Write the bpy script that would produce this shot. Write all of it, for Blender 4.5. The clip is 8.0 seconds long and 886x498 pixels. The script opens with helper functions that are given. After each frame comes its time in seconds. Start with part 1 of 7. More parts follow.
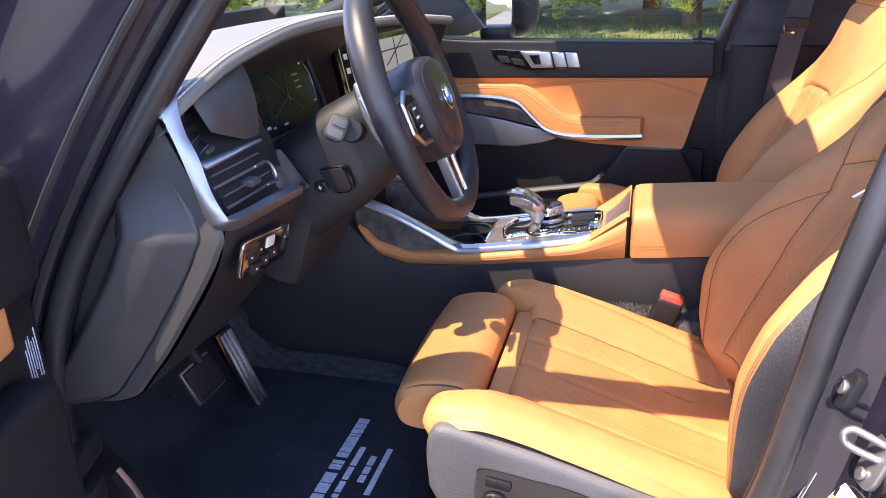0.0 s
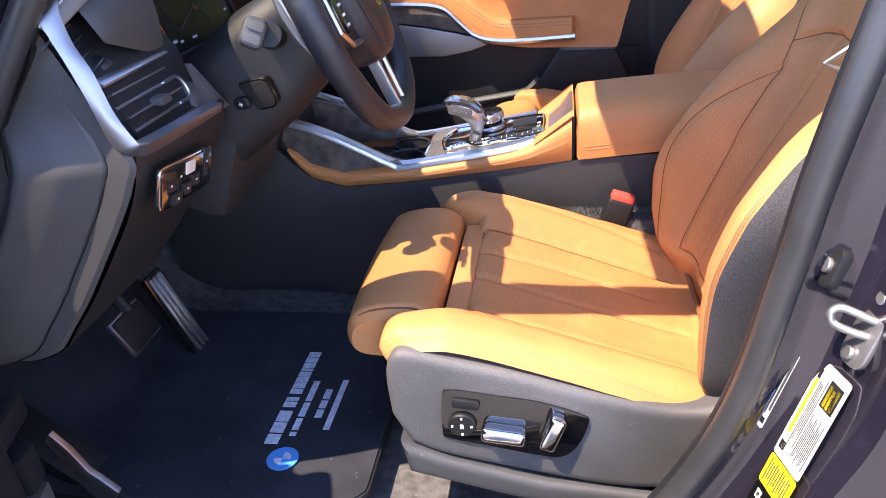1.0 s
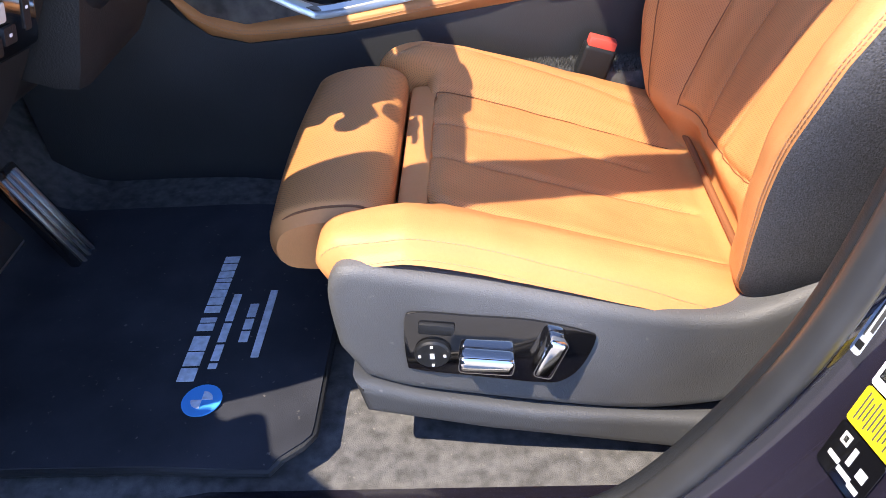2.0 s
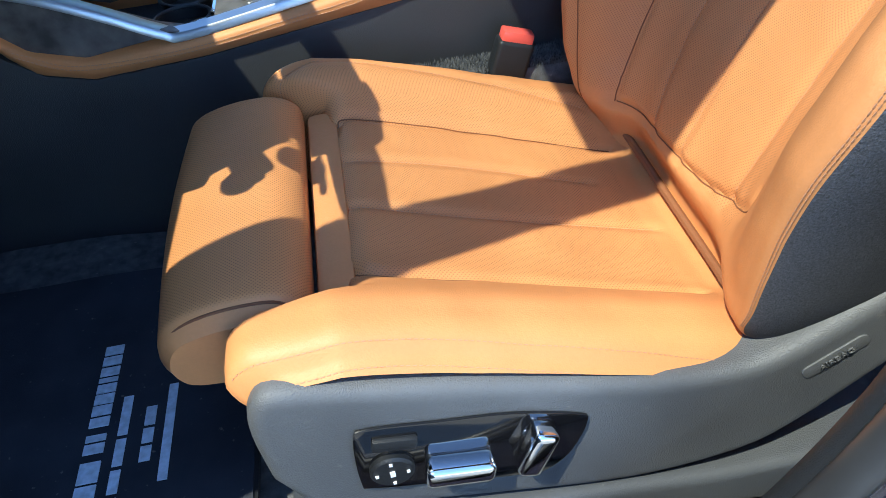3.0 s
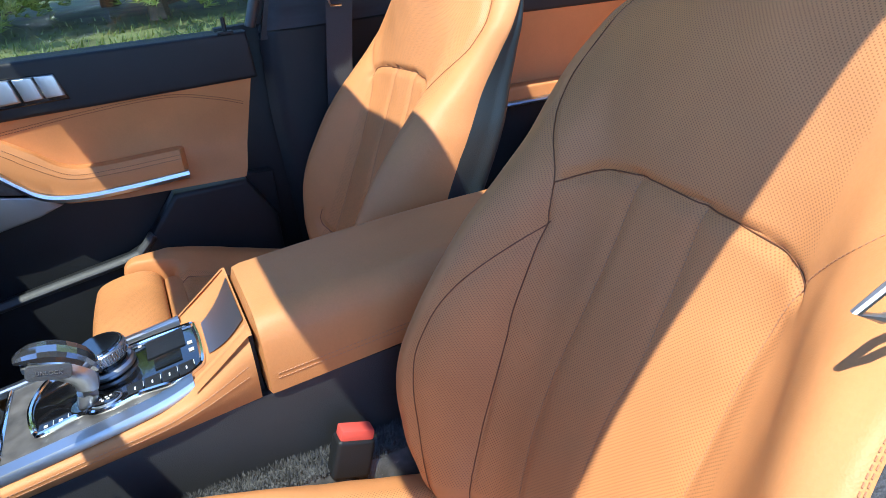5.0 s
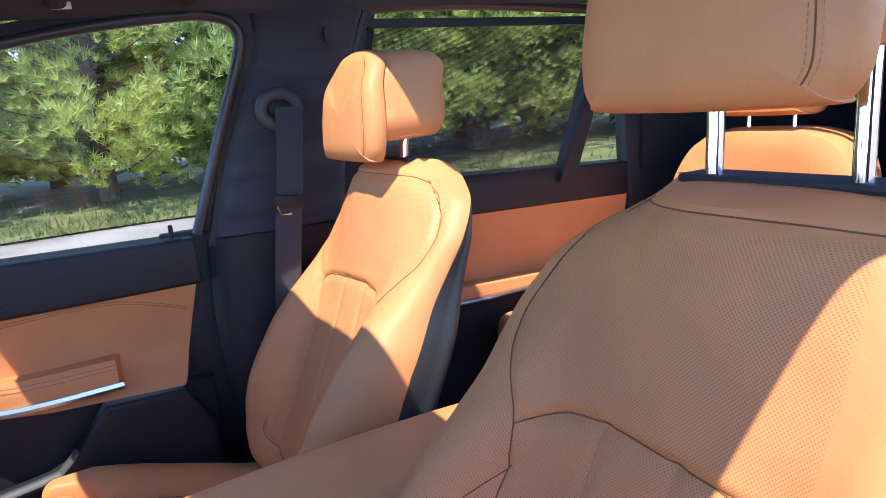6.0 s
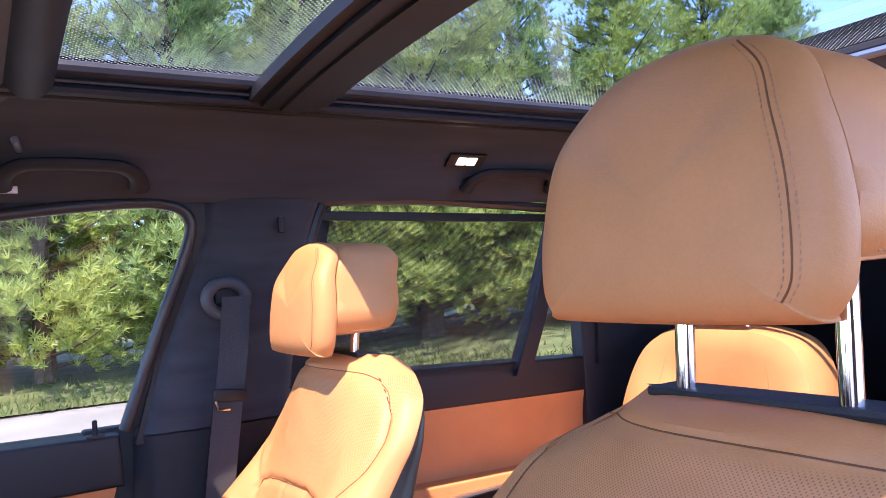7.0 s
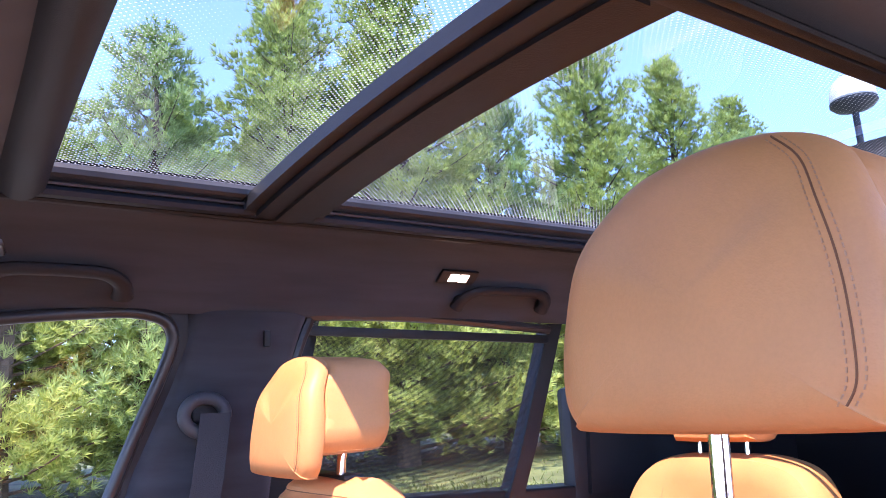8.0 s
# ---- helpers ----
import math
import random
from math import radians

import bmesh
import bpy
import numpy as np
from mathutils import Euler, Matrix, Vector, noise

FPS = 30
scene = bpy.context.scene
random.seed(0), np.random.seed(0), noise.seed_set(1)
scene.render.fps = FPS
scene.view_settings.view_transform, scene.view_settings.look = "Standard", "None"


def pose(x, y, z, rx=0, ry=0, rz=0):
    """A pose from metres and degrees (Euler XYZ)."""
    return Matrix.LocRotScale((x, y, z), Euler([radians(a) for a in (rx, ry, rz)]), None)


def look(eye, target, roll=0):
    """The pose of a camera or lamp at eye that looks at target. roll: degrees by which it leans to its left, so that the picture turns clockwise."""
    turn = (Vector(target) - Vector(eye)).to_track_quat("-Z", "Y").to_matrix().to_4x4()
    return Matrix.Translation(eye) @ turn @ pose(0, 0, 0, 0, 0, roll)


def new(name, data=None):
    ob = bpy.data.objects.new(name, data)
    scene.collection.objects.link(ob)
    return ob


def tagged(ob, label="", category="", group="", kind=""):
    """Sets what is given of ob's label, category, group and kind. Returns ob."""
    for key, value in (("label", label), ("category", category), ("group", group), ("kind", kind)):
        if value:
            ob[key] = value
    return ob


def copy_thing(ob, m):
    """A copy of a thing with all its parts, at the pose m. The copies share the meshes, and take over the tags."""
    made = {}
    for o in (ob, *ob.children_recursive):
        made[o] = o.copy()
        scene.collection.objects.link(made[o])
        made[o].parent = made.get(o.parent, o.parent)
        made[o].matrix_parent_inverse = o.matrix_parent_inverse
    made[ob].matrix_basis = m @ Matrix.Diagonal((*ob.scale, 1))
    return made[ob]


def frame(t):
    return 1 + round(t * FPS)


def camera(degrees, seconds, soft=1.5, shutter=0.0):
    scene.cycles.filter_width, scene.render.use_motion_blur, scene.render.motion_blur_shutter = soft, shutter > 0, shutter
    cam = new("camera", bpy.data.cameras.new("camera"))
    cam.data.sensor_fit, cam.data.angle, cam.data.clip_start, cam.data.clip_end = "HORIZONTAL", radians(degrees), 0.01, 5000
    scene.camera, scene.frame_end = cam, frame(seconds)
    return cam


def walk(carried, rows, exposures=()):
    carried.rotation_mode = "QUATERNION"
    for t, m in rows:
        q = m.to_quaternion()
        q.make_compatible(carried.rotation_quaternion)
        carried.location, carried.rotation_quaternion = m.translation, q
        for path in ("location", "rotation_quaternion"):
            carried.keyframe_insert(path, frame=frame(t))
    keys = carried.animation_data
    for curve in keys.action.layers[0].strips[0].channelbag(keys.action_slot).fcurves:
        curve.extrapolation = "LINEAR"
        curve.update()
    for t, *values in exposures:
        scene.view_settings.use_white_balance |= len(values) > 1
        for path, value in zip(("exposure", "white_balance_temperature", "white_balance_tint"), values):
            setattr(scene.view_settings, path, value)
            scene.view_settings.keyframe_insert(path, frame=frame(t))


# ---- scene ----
cam = camera(61.8, 8.0, soft=0.7)
PATH = [
    (0, (0.204, -1.38, 1.391), (-0.295, 0.417, 0.669), -2.0),
    (0.5, (0.188, -1.368, 1.389), (-0.195, 0.441, 0.629), -3.4),
    (1, (0.173, -1.324, 1.346), (-0.148, 0.427, 0.435), -4.9),
    (1.5, (0.147, -1.228, 1.288), (-0.097, 0.436, 0.206), -5.5),
    (1.7, (0.131, -1.178, 1.271), (-0.069, 0.442, 0.115), -5.3),
    (2.8, (0.076, -0.966, 1.217), (0.156, 0.531, -0.106), -6.4),
    (3, (0.079, -0.938, 1.227), (0.214, 0.557, -0.095), -7.0),
    (3.5, (0.091, -0.883, 1.255), (0.376, 0.65, 0.002), -6.9),
    (4, (0.099, -0.854, 1.277), (0.532, 0.746, 0.158), -6.2),
    (4.5, (0.112, -0.831, 1.31), (0.671, 0.819, 0.328), -6.0),
    (5, (0.137, -0.799, 1.343), (0.802, 0.899, 0.521), -6.2),
    (5.2, (0.153, -0.784, 1.361), (0.852, 0.931, 0.604), -6.5),
    (6.3, (0.16, -0.747, 1.401), (1.114, 0.993, 1.151), -4.6),
    (6.5, (0.171, -0.739, 1.405), (1.155, 0.995, 1.251), -4.2),
    (7, (0.185, -0.71, 1.407), (1.233, 0.991, 1.494), -3.8),
    (7.5, (0.182, -0.686, 1.408), (1.265, 0.971, 1.694), -3.3),
    (8, (0.178, -0.667, 1.393), (1.27, 0.955, 1.813), -3.0),
]
walk(cam, [(t, look(eye, target, roll)) for t, eye, target, roll in PATH], exposures=((0.0, 2.82, 7800, 29), (1.5, 2.78, 7400, 28), (3.0, 2.18, 6050, 4), (4.5, 2.10, 5750, 4), (5.2, 2.28, 6000, 13), (6.5, 2.55, 6600, 32), (8.0, 3.0, 6650, 38)))

# ---- light ----
SUN = Vector((-0.385, -0.38, 1.0)).normalized()
world = bpy.data.worlds.new("sky")
scene.world = world
world.use_nodes = True
wn = world.node_tree.nodes
sky = wn.new("ShaderNodeTexSky")
sky.sky_type, sky.sun_disc = "NISHITA", False
sky.sun_elevation = math.asin(SUN.z)
sky.sun_rotation = math.atan2(SUN.x, SUN.y)
sky.air_density, sky.dust_density, sky.ozone_density, sky.altitude = 0.85, 0.1, 5.0, 1600.0
world.node_tree.links.new(sky.outputs[0], wn["Background"].inputs[0])
wn["Background"].inputs[1].default_value = 0.172
sun = new("sun", bpy.data.lights.new("sun", "SUN"))
sun.data.energy, sun.data.angle, sun.data.color = 1.85, radians(0.53), (1.0, 0.945, 0.77)
sun.matrix_world = look(SUN * 30, (0, 0, 0))

# ---- materials ----
def mat(name, colour, rough=0.5, metal=0.0, vary=0.12, scale=6.0, bump=0.0, bump_scale=400.0, spec=0.5, coat=0.0, sheen=0.0, second=None, spots=0.0, stretch=None):
    """A surface with broad unevenness of colour and gloss, and a fine relief."""
    m = bpy.data.materials.new(name)
    m.use_nodes = True
    n, l = m.node_tree.nodes, m.node_tree.links
    b = n["Principled BSDF"]
    co = n.new("ShaderNodeTexCoord")
    big = n.new("ShaderNodeTexNoise")
    big.inputs["Scale"].default_value, big.inputs["Detail"].default_value = scale, 5.0
    if stretch:
        mp0 = n.new("ShaderNodeMapping")
        mp0.inputs["Scale"].default_value = stretch
        l.new(co.outputs["Object"], mp0.inputs[0])
        l.new(mp0.outputs[0], big.inputs["Vector"])
    else:
        l.new(co.outputs["Object"], big.inputs["Vector"])
    ramp = n.new("ShaderNodeValToRGB")
    c2 = second or tuple(c * (1 - vary) for c in colour)
    c1 = colour if second else tuple(min(1.0, c * (1 + vary)) for c in colour)
    ramp.color_ramp.elements[0].position, ramp.color_ramp.elements[0].color = 0.32, (*c2, 1)
    ramp.color_ramp.elements[1].position, ramp.color_ramp.elements[1].color = 0.68, (*c1, 1)
    l.new(big.outputs["Fac"], ramp.inputs[0])
    out = ramp.outputs[0]
    if spots:
        sp = n.new("ShaderNodeTexNoise")
        sp.inputs["Scale"].default_value, sp.inputs["Detail"].default_value = 130.0, 3.0
        l.new(co.outputs["Object"], sp.inputs["Vector"])
        sr = n.new("ShaderNodeMapRange")
        sr.inputs["From Min"].default_value, sr.inputs["From Max"].default_value = 0.68, 0.76
        sr.inputs["To Max"].default_value = spots
        l.new(sp.outputs["Fac"], sr.inputs["Value"])
        mx = n.new("ShaderNodeMixRGB")
        mx.inputs[2].default_value = (0.45, 0.42, 0.38, 1)
        l.new(sr.outputs[0], mx.inputs[0])
        l.new(out, mx.inputs[1])
        out = mx.outputs[0]
    l.new(out, b.inputs["Base Color"])
    rr = n.new("ShaderNodeMapRange")
    rr.inputs["To Min"].default_value, rr.inputs["To Max"].default_value = max(0.0, rough - 0.08), min(1.0, rough + 0.08)
    l.new(big.outputs["Fac"], rr.inputs["Value"])
    l.new(rr.outputs[0], b.inputs["Roughness"])
    b.inputs["Metallic"].default_value = metal
    b.inputs["Specular IOR Level"].default_value = spec
    b.inputs["Coat Weight"].default_value = coat
    b.inputs["Coat Roughness"].default_value = 0.05
    b.inputs["Sheen Weight"].default_value = sheen
    if bump:
        fine = n.new("ShaderNodeTexNoise")
        fine.inputs["Scale"].default_value, fine.inputs["Detail"].default_value = bump_scale, 3.0
        l.new(co.outputs["Object"], fine.inputs["Vector"])
        bp = n.new("ShaderNodeBump")
        bp.inputs["Strength"].default_value, bp.inputs["Distance"].default_value = bump, 0.0008
        l.new(fine.outputs["Fac"], bp.inputs["Height"])
        l.new(bp.outputs[0], b.inputs["Normal"])
    return m


def leather(name, colour):
    """Grained hide; rows of small punched holes where the mesh's own 'perf' layer says so, laid out in the mesh's 'flat' coordinates."""
    m = mat(name, colour, rough=0.50, vary=0.08, scale=9.0, spec=0.32)
    n, l = m.node_tree.nodes, m.node_tree.links
    b = n["Principled BSDF"]
    co = n.new("ShaderNodeTexCoord")
    grain = n.new("ShaderNodeTexVoronoi")
    grain.inputs["Scale"].default_value = 700.0
    l.new(co.outputs["Object"], grain.inputs["Vector"])
    crease = n.new("ShaderNodeTexNoise")
    crease.inputs["Scale"].default_value, crease.inputs["Detail"].default_value = 28.0, 4.0
    l.new(co.outputs["Object"], crease.inputs["Vector"])
    uv = n.new("ShaderNodeUVMap")
    uv.uv_map = "flat"
    mp = n.new("ShaderNodeMapping")
    mp.inputs["Rotation"].default_value = (0, 0, radians(45))
    mp.inputs["Scale"].default_value = (400, 400, 400)
    l.new(uv.outputs[0], mp.inputs[0])
    fr = n.new("ShaderNodeVectorMath")
    fr.operation = "FRACTION"
    l.new(mp.outputs[0], fr.inputs[0])
    sub = n.new("ShaderNodeVectorMath")
    sub.operation = "SUBTRACT"
    sub.inputs[1].default_value = (0.5, 0.5, 0.0)
    l.new(fr.outputs[0], sub.inputs[0])
    flat = n.new("ShaderNodeVectorMath")
    flat.operation = "MULTIPLY"
    flat.inputs[1].default_value = (1, 1, 0)
    l.new(sub.outputs[0], flat.inputs[0])
    ln = n.new("ShaderNodeVectorMath")
    ln.operation = "LENGTH"
    l.new(flat.outputs[0], ln.inputs[0])
    hole = n.new("ShaderNodeMapRange")
    hole.inputs["From Min"].default_value, hole.inputs["From Max"].default_value = 0.17, 0.27
    hole.inputs["To Min"].default_value, hole.inputs["To Max"].default_value = 1.0, 0.0
    l.new(ln.outputs["Value"], hole.inputs["Value"])
    at = n.new("ShaderNodeAttribute")
    at.attribute_name = "perf"
    on = n.new("ShaderNodeMath")
    on.operation = "MULTIPLY"
    l.new(hole.outputs[0], on.inputs[0])
    l.new(at.outputs["Fac"], on.inputs[1])
    old = b.inputs["Base Color"].links[0].from_socket
    dark = n.new("ShaderNodeMixRGB")
    dark.inputs[2].default_value = (0.05, 0.02, 0.008, 1)
    fac = n.new("ShaderNodeMath")
    fac.operation = "MULTIPLY"
    fac.inputs[1].default_value = 0.50
    l.new(on.outputs[0], fac.inputs[0])
    l.new(fac.outputs[0], dark.inputs[0])
    l.new(old, dark.inputs[1])
    fleck = n.new("ShaderNodeTexNoise")
    fleck.inputs["Scale"].default_value, fleck.inputs["Detail"].default_value = 320.0, 2.0
    l.new(co.outputs["Object"], fleck.inputs["Vector"])
    tone = n.new("ShaderNodeMapRange")
    tone.inputs["From Min"].default_value, tone.inputs["From Max"].default_value = 0.35, 0.65
    tone.inputs["To Min"].default_value, tone.inputs["To Max"].default_value = 0.975, 1.012
    l.new(fleck.outputs["Fac"], tone.inputs["Value"])
    mul = n.new("ShaderNodeVectorMath")
    mul.operation = "SCALE"
    l.new(dark.outputs[0], mul.inputs[0])
    l.new(tone.outputs[0], mul.inputs["Scale"])
    l.new(mul.outputs[0], b.inputs["Base Color"])
    b1 = n.new("ShaderNodeBump")
    b1.inputs["Strength"].default_value, b1.inputs["Distance"].default_value = 0.25, 0.004
    l.new(crease.outputs["Fac"], b1.inputs["Height"])
    b2 = n.new("ShaderNodeBump")
    b2.inputs["Strength"].default_value, b2.inputs["Distance"].default_value = 0.30, 0.0004
    l.new(grain.outputs["Distance"], b2.inputs["Height"])
    l.new(b1.outputs[0], b2.inputs["Normal"])
    l.new(b2.outputs[0], b.inputs["Normal"])
    return m


def glass(name, tint, rough=0.0, clear=0.92):
    m = bpy.data.materials.new(name)
    m.use_nodes = True
    n, l = m.node_tree.nodes, m.node_tree.links
    n.remove(n["Principled BSDF"])
    tr = n.new("ShaderNodeBsdfTransparent")
    tr.inputs[0].default_value = (*tint, 1)
    gl = n.new("ShaderNodeBsdfGlossy")
    gl.inputs["Roughness"].default_value = rough
    lw = n.new("ShaderNodeLayerWeight")
    pw = n.new("ShaderNodeMath")
    pw.operation = "POWER"
    pw.inputs[1].default_value = 5.0
    l.new(lw.outputs["Facing"], pw.inputs[0])
    fz = n.new("ShaderNodeMath")
    fz.operation = "MULTIPLY_ADD"
    fz.inputs[1].default_value, fz.inputs[2].default_value = 0.75, 0.035
    l.new(pw.outputs[0], fz.inputs[0])
    mx = n.new("ShaderNodeMixShader")
    l.new(fz.outputs[0], mx.inputs[0])
    l.new(tr.outputs[0], mx.inputs[1])
    l.new(gl.outputs[0], mx.inputs[2])
    l.new(mx.outputs[0], n["Material Output"].inputs[0])
    return m


def screen_cloth(name, colour, cell, hole):
    """A fine black net: square holes in an opaque weave, in the mesh's flat coordinates."""
    m = mat(name, colour, rough=0.8)
    n, l = m.node_tree.nodes, m.node_tree.links
    uv = n.new("ShaderNodeUVMap")
    uv.uv_map = "flat"
    mp = n.new("ShaderNodeMapping")
    mp.inputs["Scale"].default_value = (1 / cell, 1 / cell, 1)
    mp.inputs["Rotation"].default_value = (0, 0, radians(8))
    l.new(uv.outputs[0], mp.inputs[0])
    fr = n.new("ShaderNodeVectorMath")
    fr.operation = "FRACTION"
    l.new(mp.outputs[0], fr.inputs[0])
    sx = n.new("ShaderNodeSeparateXYZ")
    l.new(fr.outputs[0], sx.inputs[0])
    fs = []
    for k in (0, 1):
        g = n.new("ShaderNodeMath")
        g.operation = "LESS_THAN"
        g.inputs[1].default_value = hole
        l.new(sx.outputs[k], g.inputs[0])
        fs.append(g)
    both = n.new("ShaderNodeMath")
    both.operation = "MULTIPLY"
    l.new(fs[0].outputs[0], both.inputs[0])
    l.new(fs[1].outputs[0], both.inputs[1])
    tr = n.new("ShaderNodeBsdfTransparent")
    mx = n.new("ShaderNodeMixShader")
    l.new(both.outputs[0], mx.inputs[0])
    l.new(n["Principled BSDF"].outputs[0], mx.inputs[1])
    l.new(tr.outputs[0], mx.inputs[2])
    l.new(mx.outputs[0], n["Material Output"].inputs[0])
    return m


def glow(name, colour, strength):
    m = bpy.data.materials.new(name)
    m.use_nodes = True
    b = m.node_tree.nodes["Principled BSDF"]
    b.inputs["Base Color"].default_value = (*colour, 1)
    b.inputs["Emission Color"].default_value = (*colour, 1)
    b.inputs["Emission Strength"].default_value = strength
    b.inputs["Roughness"].default_value = 0.3
    return m


TAN = leather("cognac_leather", (0.585, 0.248, 0.090))
THREAD = mat("tan_thread", (0.47, 0.23, 0.115), rough=0.7)
SEAM = mat("seam_thread", (0.19, 0.070, 0.024), rough=0.75)
GREY = mat("grained_grey_plastic", (0.058, 0.062, 0.068), rough=0.5, vary=0.15, bump=0.7, bump_scale=700, spots=0.12)
BLACK = mat("soft_black_plastic", (0.012, 0.0135, 0.016), rough=0.5, vary=0.2, bump=0.5, bump_scale=800, spec=0.4)
CONSOLE = mat("grained_console_plastic", (0.026, 0.027, 0.030), rough=0.5, vary=0.15, bump=0.6, bump_scale=700)
VALANCE = mat("grained_valance_plastic", (0.095, 0.099, 0.104), rough=0.5, vary=0.2, bump=0.9, bump_scale=800, spots=0.14)
SHELLM = mat("dark_teal_shell_plastic", (0.018, 0.027, 0.030), rough=0.5, vary=0.15, bump=0.4, bump_scale=700)
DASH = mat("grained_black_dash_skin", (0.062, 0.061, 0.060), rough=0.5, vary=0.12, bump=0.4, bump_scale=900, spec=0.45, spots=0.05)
# upper skin: base colour raised well above DASH to look sunlit
DASHTOP = mat("sunlit_dash_leather", (0.19, 0.19, 0.18), rough=0.5, vary=0.06, bump=0.8, bump_scale=600, spec=0.6)
KNEE = mat("grained_brown_black_panel", (0.022, 0.022, 0.023), rough=0.5, vary=0.12, bump=0.9, bump_scale=520, spec=0.3)
SUEDE = mat("anthracite_suede", (0.036, 0.039, 0.047), rough=0.95, vary=0.30, scale=4.0, stretch=(1.0, 6.0, 7.0), bump=0.4, bump_scale=900, sheen=0.25)
RUBBER = mat("black_rubber", (0.032, 0.033, 0.035), rough=0.34, vary=0.2, scale=14)
PIANO = mat("gloss_black", (0.006, 0.006, 0.007), rough=0.08, vary=0.2, coat=1.0)
CHROME = mat("chrome", (0.82, 0.83, 0.85), rough=0.08, metal=1.0, vary=0.03)
SATIN = mat("satin_aluminium", (0.56, 0.58, 0.61), rough=0.33, metal=1.0, vary=0.05)
VENTMETAL = mat("brushed_grey_aluminium", (0.33, 0.35, 0.38), rough=0.42, metal=1.0, vary=0.08)
DARKTRIM = mat("dark_ash_grain_trim", (0.105, 0.098, 0.094), rough=0.38, vary=0.5, scale=38, coat=0.2)
CARPET = mat("dark_carpet", (0.100, 0.101, 0.104), rough=1.0, vary=0.35, scale=60, bump=1.0, bump_scale=900, spec=0.1, spots=0.25)
MATCLOTH = mat("black_mat_cloth", (0.028, 0.031, 0.040), rough=0.95, vary=0.25, scale=12, bump=0.5, bump_scale=900, spec=0.15, spots=0.18)
PAINT = mat("dark_aubergine_car_paint", (0.016, 0.014, 0.024), rough=0.20, vary=0.15, coat=1.0, spots=0.03)
NET = mat("black_knit_fabric", (0.060, 0.062, 0.070), rough=0.85, vary=0.40, scale=650, bump=1.0, bump_scale=700, spots=0.06)
BELT = mat("grey_webbing", (0.036, 0.041, 0.049), rough=0.8, vary=0.1, bump=0.8, bump_scale=600)
WHITE = mat("white_print", (0.78, 0.79, 0.80), rough=0.6, vary=0.05)
MATPRINT = mat("pale_mat_print", (0.50, 0.56, 0.66), rough=0.9, vary=0.2, scale=120)
YELLOW = mat("yellow_label", (0.85, 0.66, 0.02), rough=0.4, vary=0.04)
BLUE = mat("light_blue_print", (0.03, 0.30, 0.75), rough=0.7, vary=0.1)
RED = mat("red_button", (0.72, 0.10, 0.075), rough=0.35, vary=0.06)
STEEL = mat("zinc_plated_steel", (0.42, 0.42, 0.41), rough=0.38, metal=0.85, vary=0.15, scale=40)
CREAM = mat("cream_plastic", (0.74, 0.70, 0.62), rough=0.4, vary=0.04)
CLEAR = glass("clear_glass", (0.79, 0.84, 0.83))
SCREEN = glass("laminated_windscreen", (0.84, 0.87, 0.85))
TINT = glass("roof_glass", (0.44, 0.56, 0.65))


def fritted(m):
    """Fired-on pale dots that shrink away from the pane's rim (layer 'rim': 1 at the rim, 0 inside)."""
    n, l = m.node_tree.nodes, m.node_tree.links
    uv = n.new("ShaderNodeUVMap")
    uv.uv_map = "flat"
    mp = n.new("ShaderNodeMapping")
    mp.inputs["Rotation"].default_value = (0, 0, radians(45))
    mp.inputs["Scale"].default_value = (170, 170, 1)
    l.new(uv.outputs[0], mp.inputs[0])
    fr = n.new("ShaderNodeVectorMath")
    fr.operation = "FRACTION"
    l.new(mp.outputs[0], fr.inputs[0])
    sb = n.new("ShaderNodeVectorMath")
    sb.operation = "DISTANCE"
    sb.inputs[1].default_value = (0.5, 0.5, 0.0)
    l.new(fr.outputs[0], sb.inputs[0])
    at = n.new("ShaderNodeAttribute")
    at.attribute_name = "rim"
    rad = n.new("ShaderNodeMapRange")
    rad.inputs["To Min"].default_value, rad.inputs["To Max"].default_value = 0.03, 0.26
    l.new(at.outputs["Fac"], rad.inputs["Value"])
    lt = n.new("ShaderNodeMath")
    lt.operation = "LESS_THAN"
    l.new(sb.outputs["Value"], lt.inputs[0])
    l.new(rad.outputs[0], lt.inputs[1])
    df = n.new("ShaderNodeBsdfTranslucent")
    df.inputs[0].default_value = (0.20, 0.22, 0.215, 1)
    mx = n.new("ShaderNodeMixShader")
    old = n["Material Output"].inputs[0].links[0].from_socket
    l.new(lt.outputs[0], mx.inputs[0])
    l.new(old, mx.inputs[1])
    l.new(df.outputs[0], mx.inputs[2])
    l.new(mx.outputs[0], n["Material Output"].inputs[0])


fritted(TINT)
CRYSTAL = mat("cut_crystal", (0.27, 0.28, 0.31), rough=0.03, metal=0.85, vary=0.05, coat=1.0)
KNURL = mat("knurled_metal", (0.62, 0.64, 0.67), rough=0.25, metal=1.0, vary=0.1)
SHADE = screen_cloth("black_sunshade_net", (0.012, 0.012, 0.012), 0.0026, 0.73)
DISPLAY = mat("dark_display", (0.010, 0.011, 0.011), rough=0.25, vary=0.2, spec=0.12)
MAPFACE = glow("lit_map_display", (0.24, 0.28, 0.25), 0.10)
LAMPFACE = glow("warm_lit_lens", (1.0, 0.86, 0.68), 1.4)
MIRROR = mat("mirror_glass", (0.62, 0.64, 0.65), rough=0.01, metal=1.0, vary=0.0)

WEAVE = mat("woven_grey_belt", (0.085, 0.088, 0.095), rough=0.75, vary=0.45, scale=260, stretch=(1.0, 1.0, 0.55), bump=1.0, bump_scale=500)

